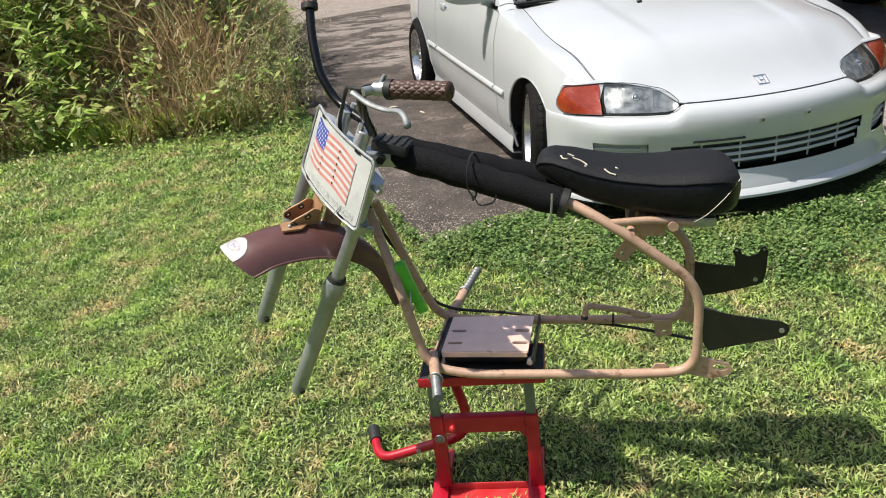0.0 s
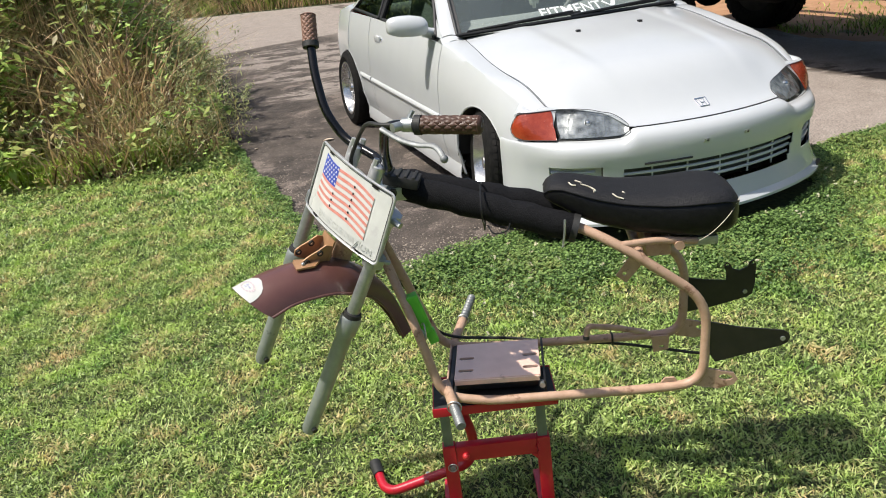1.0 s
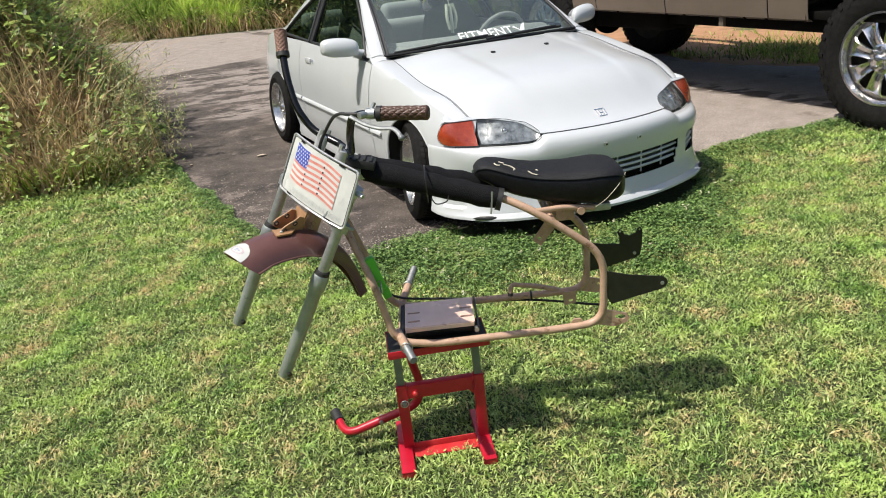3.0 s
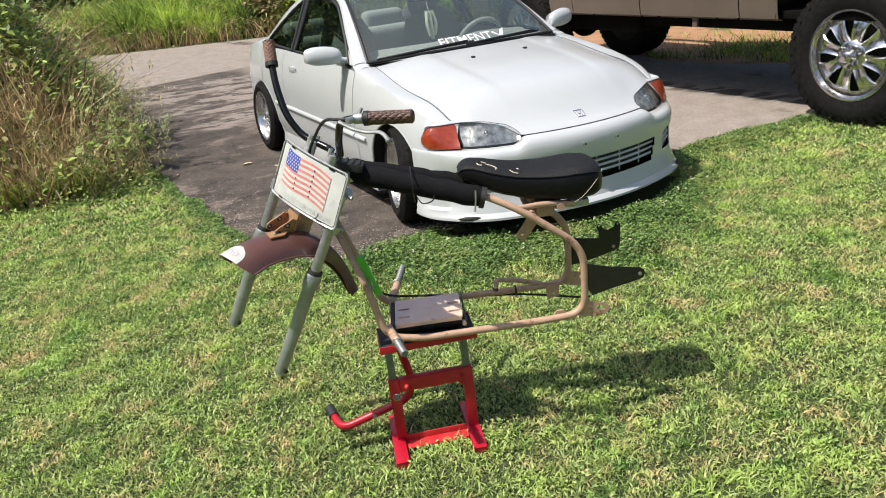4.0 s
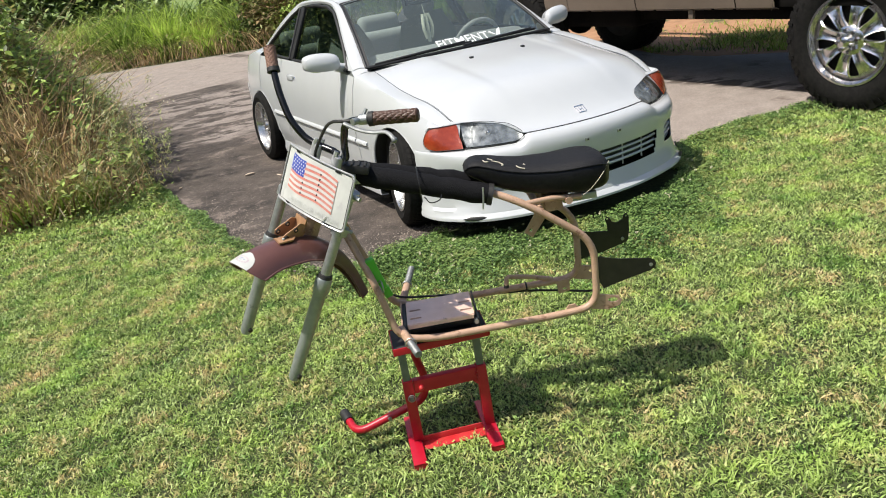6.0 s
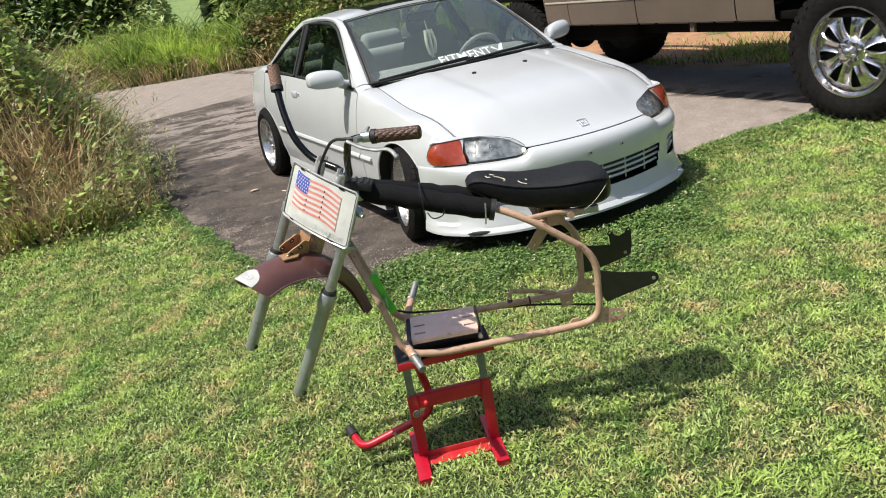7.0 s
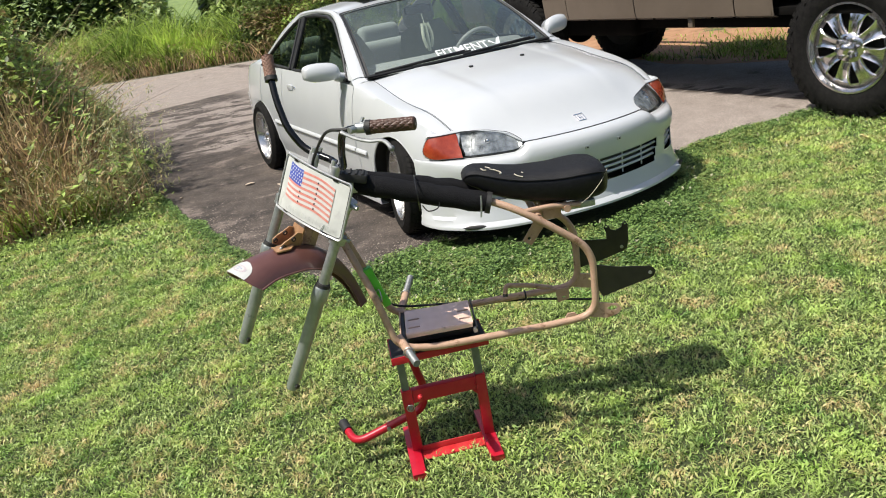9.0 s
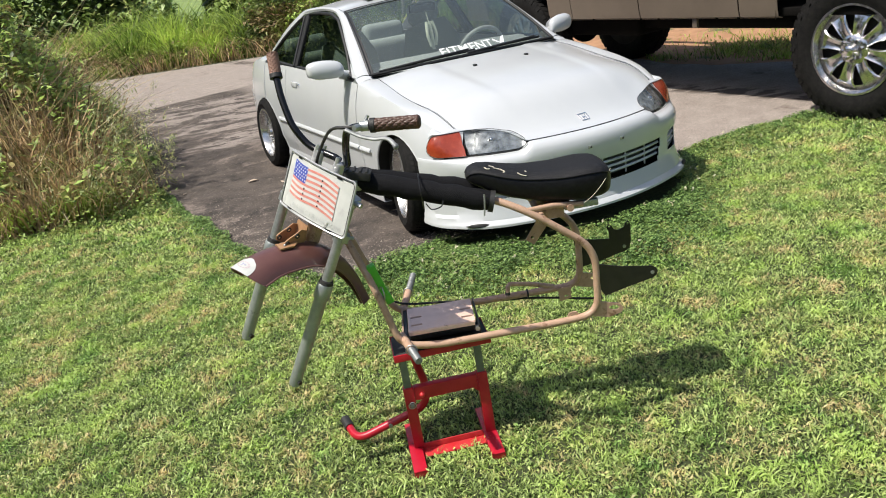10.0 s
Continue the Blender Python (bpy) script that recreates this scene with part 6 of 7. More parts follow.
def nose_points():
    half = [(0.838, 0.215), (0.834, 0.270), (0.819, 0.322), (0.791, 0.372), (0.747, 0.416)]
    mid = [(0.69 - 0.069 * k, front_y(0.69 - 0.069 * k)) for k in range(21)]
    line = half + mid + [(-x, y) for x, y in reversed(half)]
    raw = smooth_line([(x, y, 0) for x, y in line], 4)
    # even spacing
    L = [0.0]
    for a, b in zip(raw, raw[1:]):
        L.append(L[-1] + (b - a).length)
    out = []
    for k in range(401):
        s = L[-1] * k / 400
        i = max(j for j in range(len(L)) if L[j] <= s + 1e-9)
        i = min(i, len(raw) - 2)
        q = raw[i].lerp(raw[i + 1], (s - L[i]) / max(1e-9, L[i + 1] - L[i]))
        out.append((q.x, q.y))
    return list(reversed(out))


NOSE = nose_points()


def nose_at(x):
    """Nose parameter whose point lies at the cross position x on the front face."""
    best = min(range(len(NOSE)), key=lambda i: abs(NOSE[i][0] - x) - 0.3 * NOSE[i][1])
    return -1 + 2 * best / (len(NOSE) - 1)


def rim_wheel(parent, m, spokes, r_rim, half_w, deep, name="wheel", tyre_r=TYRE_R, tread=54, mats=("chrome", "tyre"), knobs=0.004, bulge=0.010, spoke_w=1.0, dish=0.0):
    """A wheel about its own z axis, outer face towards +z: tyre with tread blocks, polished lip, spokes, hub."""
    w = new(name)
    w.parent = parent
    hw = half_w
    prof = [(r_rim - 0.006, hw * 0.92), (r_rim + 0.012, hw * 1.0), ((r_rim + tyre_r) / 2, hw + bulge), (tyre_r - 0.016, hw * 0.96), (tyre_r - 0.004, hw * 0.86), (tyre_r, hw * 0.6), (tyre_r, -hw * 0.6), (tyre_r - 0.004, -hw * 0.86), (tyre_r - 0.016, -hw * 0.96), ((r_rim + tyre_r) / 2, -hw - bulge), (r_rim + 0.012, -hw), (r_rim - 0.006, -hw * 0.92)]
    ty = part("tyre", moved(lathe(prof, 72, True), m), M[mats[1]], w)
    blocks = []
    for k in range(tread):
        a = 2 * math.pi * k / tread
        for j, (h0, h1, off) in enumerate(((-0.92, -0.52, 0.0), (-0.45, -0.06, 0.5), (0.06, 0.45, 0.0), (0.52, 0.92, 0.5))):
            da = math.pi / tread * 0.72
            a1 = a + off * 2 * math.pi / tread
            sk = 0.5 * da * (1 if j < 2 else -1)
            q = []
            for rr in (tyre_r - 0.012, tyre_r + knobs):
                for hh, dd in ((h0, -da - sk), (h0, da - sk), (h1, da + sk), (h1, -da + sk)):
                    e = rr - (0.012 if abs(hh) > 0.9 else 0.0)
                    q.append((e * math.cos(a1 + dd), e * math.sin(a1 + dd), hh * hw))
            blocks.append((q, [(0, 1, 5, 4), (1, 2, 6, 5), (2, 3, 7, 6), (3, 0, 4, 7), (4, 5, 6, 7)]))
    tagged(part("tread", moved(joined(*blocks), m), M[mats[1]], ty, smooth=False), kind="stuff")
    if knobs > 0.01:
        lugs = []
        for k in range(tread):
            a = 2 * math.pi * k / tread
            for sgn in (1, -1):
                da = math.pi / tread * (0.75 if k % 2 else 0.5)
                r0, r1 = tyre_r - (0.070 if k % 2 else 0.045), tyre_r + knobs * 0.6
                q = []
                for dz in (0.0, 0.011):
                    for rr, dd in ((r0, -da * 0.7), (r0, da * 0.7), (r1, da), (r1, -da)):
                        q.append((rr * math.cos(a + dd), rr * math.sin(a + dd), sgn * (hw * (1.0 if rr == r0 else 0.86) + dz)))
                lugs.append((q, [(0, 1, 2, 3), (4, 5, 6, 7), (0, 1, 5, 4), (1, 2, 6, 5), (2, 3, 7, 6), (3, 0, 4, 7)]))
        tagged(part("sidewall_tread", moved(joined(*lugs), m), M[mats[1]], ty, smooth=False), kind="stuff")
    rim = part("rim", moved(lathe([(r_rim - 0.02, -hw * 0.9), (r_rim, -hw * 0.9), (r_rim - 0.008, hw * 0.8), (r_rim + 0.002, hw * 0.92), (r_rim + 0.004, hw * 1.02), (r_rim - 0.010, hw * 1.02), (r_rim - 0.018, hw * 0.9)] + ([(r_rim - 0.026, hw * 0.78), (r_rim * 0.5 + r_rim * dish * 0.5, hw - deep + 0.004), (r_rim * dish, hw - deep + 0.006), (r_rim * dish - 0.004, hw - deep - 0.02)] if dish else [(r_rim - 0.028, hw * 0.35), (r_rim - 0.045, hw - deep), (r_rim - 0.075, hw - deep - 0.004)]), 64), m), M[mats[0]], w, "polished wheel rim with a deep lip")
    part("wheel_back", moved(lathe([(0.02, -hw * 0.94), (r_rim + 0.002, -hw * 0.94), (r_rim + 0.004, -hw * 0.90)], 32), m), M["dark_hollow"], rim)
    part("brake_drum", moved(lathe([(0.0, hw - deep - 0.05), (r_rim - 0.03, hw - deep - 0.05), (r_rim - 0.03, hw - deep - 0.09)], 32), m), M["dark_hollow"], rim)
    z1 = hw - deep
    u = r_rim / 0.19
    nuts = 8 if spokes > 6 else 4
    for k in range(spokes):
        a = 2 * math.pi * k / spokes
        ca, sa = math.cos(a), math.sin(a)
        sp = []
        if dish:
            # broad hollowed spokes with raised edges, flaring into the dish
            edge = ((-0.030, 1.06), (-0.004, 1.0), (0.005, 0.84), (-0.005, 0.50), (-0.007, 0.0), (-0.005, -0.50), (0.005, -0.84), (-0.004, -1.0), (-0.030, -1.06))
            ribs = ((0.30, 0.118, 0.016), (0.45, 0.128, 0.026), (0.60, 0.150, 0.024), (0.74, 0.190, 0.014), (dish + 0.02, 0.262, 0.004))
            ribs = [(rr * r_rim, ww * r_rim * spoke_w, zz) for rr, ww, zz in ribs]
        else:
            edge = ((-0.02, 1.0), (0.0, 0.85), (0.004, 0.0), (0.0, -0.85), (-0.02, -1.0))
            r0, r1, w0, w1 = 0.045 * u, r_rim - 0.036, spoke_w * 0.020 * u, spoke_w * 0.030 * u
            ribs = ((r0, w0, 0.018), ((r0 + r1) / 2, (w0 + w1) / 2 * 0.85, 0.012), (r1, w1, 0.004))
        for rr, ww, zz in ribs:
            for dz, kx in edge:
                sp.append((rr * ca - ww * kx * sa, rr * sa + ww * kx * ca, z1 + zz + dz))
        e = len(edge)
        fs = [(i * e + j, i * e + j + 1, i * e + j + e + 1, i * e + j + e) for i in range(len(ribs) - 1) for j in range(e - 1)]
        part("spoke", moved((sp, fs), m), M[mats[0]], rim)
    if dish:
        hub = [(0.0, z1 + 0.088), (0.075 * r_rim, z1 + 0.086), (0.115 * r_rim, z1 + 0.076), (0.125 * r_rim, z1 + 0.045), (0.16 * r_rim, z1 + 0.030), (0.30 * r_rim, z1 + 0.024), (0.345 * r_rim, z1 + 0.010), (0.355 * r_rim, z1 - 0.02)]
        ring, nut = 0.235 * r_rim, 0.0155
    else:
        hub = [(0.0, z1 + 0.045), (0.03 * u, z1 + 0.042), (0.036 * u, z1 + 0.02), (0.062 * u, z1 + 0.014), (0.066 * u, z1 - 0.02)]
        ring, nut = 0.05 * u, 0.009
    part("hub", moved(lathe(hub, 28), m), M[mats[0]], rim)
    for k in range(nuts):
        a = 2 * math.pi * (k + 0.5) / nuts
        lug = rod((ring * math.cos(a), ring * math.sin(a), z1 + 0.005), (ring * math.cos(a), ring * math.sin(a), z1 + (0.056 if dish else 0.03)), nut, 6)
        part("lug_nut", moved(lug, m), M[mats[0]], rim)
    return w


def hood_wide(u):
    """The bonnet's sides swell a little between screen and lamps."""
    t = min(1.0, max(0.0, (u + 0.585) / 0.97))
    return 1.0 + 0.045 * math.sin(math.pi * t)


def hood_edge(u):
    return HV * hood_wide(u) + 0.004, hood_z(HV, min(u, 0.5))


def wing_z(u, x):
    """Height of the wing's rounded top at station u, x out from the middle."""
    v0, z0 = flank(u, 1.0)
    v1, z1 = hood_edge(u)
    q = min(1.0, max(0.0, (v0 - x) / (v0 - v1)))
    return z0 + (z1 - z0) * math.sin(math.acos(max(-1.0, 1 - q ** (1 / 0.9))))


def rake(x):
    """How far the top edge of the lamp lies back, x out from the middle."""
    a = min(1.0, max(0.0, (x - 0.398) / 0.085))
    return 0.105 * math.sqrt(1 - (1 - a) ** 2) * (1 - 0.70 * ease(0.66, 0.82, x))


def hood_z(v, u):
    """Height of the bonnet: a crowned sheet that bends down to the nose."""
    q = min(1.0, abs(v) / HV)
    fall = 0.036 * q ** 3 * math.sin(math.pi * min(1.0, max(0.0, (u + 0.585) / 0.97)) ** 1.3)
    crown = 0.050 * (1 - q ** 2.4) + 0.006 * ease(0.30, 0.37, abs(v)) * (1 - ease(0.40, HV, abs(v)))
    un = front_y(v) - 0.014
    depth = (lerp(HOODLINE, min(0.55, un)) + crown - 0.556) * (1 - 0.28 * ease(0.42, 0.64, abs(v)))
    k = (1 - ease(0.0, 0.42, un - u)) ** 1.5
    return soft_line(u) + crown - depth * k - fall


def soft_line(u):
    return sum(lerp(HOODLINE, min(0.55, u + d)) for d in (-0.08, -0.04, 0.0, 0.04, 0.08)) / 5


def lamp_half(x):
    """How far open the lamp's rounded outer end is, 0 to 1."""
    b = min(1.0, max(0.0, (0.832 - x) / 0.020))
    return 0.25 + 0.75 * math.sqrt(1 - (1 - b) ** 2)


def lamp_hi(x):
    w = min(x, HV - 0.01)
    top = hood_z(w, front_y(w) - 0.014 - rake(w)) - 0.003
    return 0.553 + (top - 0.553) * lamp_half(x)


def lamp_lo(x):
    a = min(1.0, max(0.0, (x - 0.402) / 0.055))
    return 0.553 - 0.032 * math.sqrt(1 - (1 - a) ** 2) * lamp_half(x)


def hood_pt(v, t, lift=0.0):
    """The bonnet: v across, t from the screen (0) to the nose (1)."""
    q = abs(v) / HV
    uc, uf = -0.42 - 0.165 * q * q, front_y(v) - 0.014 - rake(abs(v))
    u = uc + (uf - uc) * t
    return Vector((v * hood_wide(u), u, hood_z(v, u) + lift))


def coupe():
    car = thing("parked_coupe", "lowered white two-door coupe parked on the asphalt", "car")
    for s in (-1, 1):
        fd = part("front_wing", cm(side_panel(-0.60, 0.362, s, hood_edge)), M["paint_white"], car)
        part("arch_lip", cm(tube([(s * (flank(u, 0)[0] - 0.004), u, flank(u, 0)[1]) for u in [FRONT_U + 0.326 * math.sin(math.pi / 2 * k / 20) for k in range(-20, 21)]], 0.006, 8)), M["paint_white"], fd)
        dr = part("door", cm(side_panel(-2.03, -0.606, s)), M["paint_white"], car)
        hd = part("door_handle", cm(box(s * 0.815 - 0.014, -1.86, 0.745, s * 0.815 + 0.014, -1.74, 0.785, 0.008)), M["paint_white"], dr)
        part("key_lock", cm(rod((s * 0.80, -1.70, 0.765), (s * 0.826, -1.70, 0.765), 0.010, 12)), M["chrome"], dr)
        q = part("rear_quarter", cm(joined(side_panel(-2.62, -2.036, s), side_panel(-3.52, -2.62, s, lambda u: (0.615, lerp([(-3.52, 0.775), (-3.3, 0.855), (-2.85, 0.925), (-2.6, 0.925)], u))))), M["paint_white"], car)
        part("arch_lip", cm(tube([(s * (flank(u, 0)[0] - 0.004), u, flank(u, 0)[1]) for u in [REAR_U + 0.326 * math.sin(math.pi / 2 * k / 20) for k in range(-20, 21)]], 0.006, 8)), M["paint_white"], q)
        # rubbing strips and sill
        for nm, a, b in (("side_moulding", -2.02, -0.615), ("side_moulding", -0.60, -0.44), ("side_moulding", -2.33, -2.045)):
            n = 16
            part(nm, cm(tube([(s * (flank(a + (b - a) * k / n, 0.42)[0] + 0.003), a + (b - a) * k / n, 0.455 - 0.012 * (a + (b - a) * k / n) / 2) for k in range(n + 1)], 0.016, 8, True, None, 0.45)), M["paint_white"], car)
        n = 24
        part("side_skirt", cm(grid_solid([[(s * (flank(u, 0)[0] + d), u, z) for d, z in ((-0.012, 0.235), (0.012, 0.215), (0.022, 0.16), (0.018, 0.125), (-0.03, 0.12))] for u in [-2.34 + 1.92 * k / n for k in range(n + 1)]])), M["paint_white"], car)
        mirror(car, s)
    # bonnet
    rows = [[hood_pt(HV * k / 40, i / 28) for k in range(-40, 41)] for i in range(29)]
    bonnet = part("bonnet", cm(shell(grid(rows), 0.004)), M["paint_white"], car)
    for k in (-1, 1):
        part("bonnet_seam", cm(tube([hood_pt(k * (HV + 0.002), i / 24, 0.001 + 0.008 * ease(0.55, 0.9, i / 24)) for i in range(0, 25)], 0.0009, 6)), M["trim_black"], bonnet)
    part("bonnet_gap", cm(tube([hood_pt(0.40 * i / 12, 1.0, -0.003) for i in range(-12, 13)], 0.0035, 6)), M["trim_black"], bonnet)
    for x, u in ((-0.185, -0.20), (0.185, -0.20)):
        part("washer_jet", cm(box(x - 0.011, u - 0.010, hood_z(x, u) - 0.004, x + 0.011, u + 0.012, hood_z(x, u) + 0.010, 0.004)), M["trim_black"], bonnet)
    em = [(0.030, 0.890), (-0.030, 0.890), (-0.024, 0.930), (0.024, 0.930)]
    bars = [(a, b) for a, b in zip(em, em[1:] + em[:1])] + [((-0.011, 0.895), (-0.009, 0.926)), ((0.011, 0.895), (0.009, 0.926)), ((-0.010, 0.911), (0.010, 0.911))]
    part("emblem", cm(joined(*[rod(hood_pt(a[0], a[1], 0.003), hood_pt(b[0], b[1], 0.002), 0.0026, 6) for a, b in bars])), M["chrome"], bonnet, "small chrome badge outline")
    front_bumper(car)
    for s in (-1, 1):
        headlamp(car, s)
    cabin(car)
    # under body and wheel wells
    part("floor_pan", cm(joined(box(-0.74, -3.3, 0.16, 0.74, 0.45, 0.30, 0.01), box(-0.60, -0.55, 0.28, 0.60, 0.40, 0.60, 0.01), box(-0.62, -3.35, 0.28, 0.62, -2.1, 0.62, 0.01))), M["dark_hollow"], car)
    for s in (-1, 1):
        for u in (FRONT_U, REAR_U):
            rows = []
            for k in range(19):
                a = math.pi * k / 18
                rows.append([(s * (flank(u + 0.34 * math.cos(a) * 0.9, 0)[0] - 0.012), u + 0.345 * math.cos(a), 0.27 + 0.345 * math.sin(a)), (s * 0.52, u + 0.345 * math.cos(a), 0.27 + 0.345 * math.sin(a))])
            part("wheel_well", cm(grid(rows)), M["dark_hollow"], car)
            cam_deg = 5.0 if u == FRONT_U else 4.0
            x = 0.735 if u == FRONT_U else 0.765
            m = CAR @ pose(s * x, u, TYRE_R - 0.002, 0, s * (90 - cam_deg), 14 if u == FRONT_U else 0) @ pose(0, 0, 0, 0, 0, 11 + 40 * (u < -1))
            rim_wheel(car, m, 14, 0.200, 0.095, 0.060, mats=("wheel_silver", "tyre"), spoke_w=0.55)
    # rear end, plain
    part("boot_lid", cm(shell(grid([[(0.62 * k / 6, u, lerp([(-3.52, 0.795), (-3.3, 0.875), (-2.85, 0.945)], u) - 0.02 * (k / 6) ** 2) for k in range(-6, 7)] for u in [-2.84 - 0.68 * j / 10 for j in range(11)]]), 0.004)), M["paint_white"], car)
    part("rear_bumper", cm(box(-0.70, -3.60, 0.22, 0.70, -3.44, 0.62, 0.07, 4)), M["paint_white"], car)
    part("rear_panel", cm(box(-0.54, -3.51, 0.60, 0.54, -3.47, 0.82, 0.02, 3)), M["red_lens"], car)
    return car


def grid_solid(rows):
    return shell(grid(rows), 0.004)


def mirror(car, s):
    rows = []
    for i in range(15):
        t = i / 14
        a = math.pi * t
        row = []
        for k in range(19):
            b = 2 * math.pi * k / 18
            r = math.sin(a) ** 0.40 if 0 < t < 1 else 0.0
            row.append((s * ((0.925 if s < 0 else 0.87) - 0.108 * math.cos(a)), -0.775 + (0.03 * math.cos(a) if s < 9 else 0) + 0.055 * r * math.sin(b) * (1.0 if math.sin(b) > 0 else 0.55), 0.938 + 0.064 * r * max(-0.74, math.cos(b)) - 0.008 * math.cos(a)))
        rows.append(row)
    mr = part("wing_mirror", cm(grid(rows)), M["paint_white"], car, "rounded white wing mirror")
    part("mirror_foot", cm(tube([(s * 0.83, -0.79, 0.902), (s * 0.785, -0.80, 0.885), (s * 0.735, -0.80, 0.872)], 0.03, 12, True, [0.032, 0.034, 0.045], 0.8)), M["paint_white"], mr)
    part("mirror_glass", cm(([(s * ((0.925 if s < 0 else 0.87) + 0.095 * math.cos(a)), -0.812, 0.935 + 0.052 * math.sin(a)) for a in [6.283 * k / 20 for k in range(20)]], [tuple(range(20))])), M["chrome"], mr)


def front_bumper(car):
    prof = [(-0.012, 0.552), (0.012, 0.547), (0.036, 0.535), (0.050, 0.513), (0.056, 0.48), (0.055, 0.44), (0.048, 0.405), (0.042, 0.385), (0.040, 0.36), (0.040, 0.335), (0.040, 0.31), (0.040, 0.285), (0.042, 0.26), (0.050, 0.235), (0.056, 0.21), (0.062, 0.195), (0.066, 0.18), (0.086, 0.165), (0.092, 0.158), (0.092, 0.146), (0.05, 0.14), (0.0, 0.14)]
    n = 120
    rows, xs = [], []
    for i in range(n + 1):
        p = -1 + 2 * i / n
        row = []
        for o, z in prof:
            fade = 1.0 if z > 0.2 else 1.0 - 0.55 * ease(0.80, 1.0, abs(p))
            if z > 0.44:
                z -= 0.040 * ease(0.385, 0.45, abs(nose(p)[0])) * (z - 0.44) / 0.112
            row.append(nose(p, o * fade * (1 - 0.88 * ease(0.62, 0.90, abs(p)) * (1.0 if z > 0.2 else 0.6)) + 0.003, z))
        rows.append(row)
        xs.append(nose(p)[0])
    v, f = grid(rows)
    m = len(prof)
    keep = []
    for q in f:
        x = sum(v[i][0] for i in q) / 4
        z = sum(v[i][2] for i in q) / 4
        mid = abs(x) < 0.47 - 0.35 * (0.385 - z) and 0.262 < z < 0.383
        pod = 0.545 < abs(x) < 0.735 and 0.285 < z < 0.40
        if not (mid or pod):
            keep.append(q)
    bp = part("front_bumper", cm(shell((v, keep), 0.004)), M["paint_white"], car, "white front bumper with an open lower intake and lip")
    back = [[nose(-0.86 + 1.72 * i / 40, -0.06, z) for z in (0.40, 0.25)] for i in range(41)]
    part("intake_back", cm(grid(back)), M["intake"], bp)
    for z, x1 in ((0.356, 0.45), (0.326, 0.445), (0.296, 0.43)):
        a, b = nose_at(-x1), nose_at(x1)
        part("grille_bar", cm(tube([nose(a + (b - a) * k / 30, 0.022, z) for k in range(31)], 0.0075, 8)), M["paint_white"], bp)
    for x in (-0.32, -0.16, 0.0, 0.16, 0.32):
        p = nose_at(x)
        part("grille_post", cm(rod(nose(p, 0.018, 0.265), nose(p, 0.022, 0.385), 0.0045, 8)), M["paint_white"], bp)
    for s in (-1, 1):
        for z in (0.375, 0.345, 0.312):
            a, b = nose_at(s * 0.55), nose_at(s * 0.71)
            part("pod_slat", cm(tube([nose(a + (b - a) * k / 10, 0.018, z) for k in range(11)], 0.007, 8)), M["paint_white"], bp)
        pod = [[nose(nose_at(s * 0.53) + (nose_at(s * 0.75) - nose_at(s * 0.53)) * k / 8, 0.014, z) for z in (0.405, 0.28)] for k in range(9)]
        part("pod_back", cm(grid(pod)), M["paint_white"], bp)
        a = nose_at(s * 0.66)
        part("lip_slot", cm(tube([nose(a + s * d, 0.085, 0.162) for d in (-0.06, -0.03, 0, 0.03, 0.06)], 0.007, 8, True, [0.002, 0.011, 0.012, 0.011, 0.002])), M["trim_black"], bp)
    for x in (-0.095, 0.11):
        p = nose(nose_at(x), 0.058, 0.470)
        clip = part("plate_clip", cm(moved(box(-0.014, -0.004, -0.009, 0.014, 0.006, 0.009, 0.004), Matrix.Translation(p))), M["steel"], bp)
        part("clip_hole", cm(ball((p[0] + 0.002, p[1] + 0.005, p[2]), 0.0055)), M["trim_black"], clip)
    # small slot above the intake
    part("bumper_slot", cm(tube([nose(nose_at(-0.36) + 0.20 * k / 8, 0.052, 0.402) for k in range(9)], 0.005, 8)), M["trim_black"], bp)


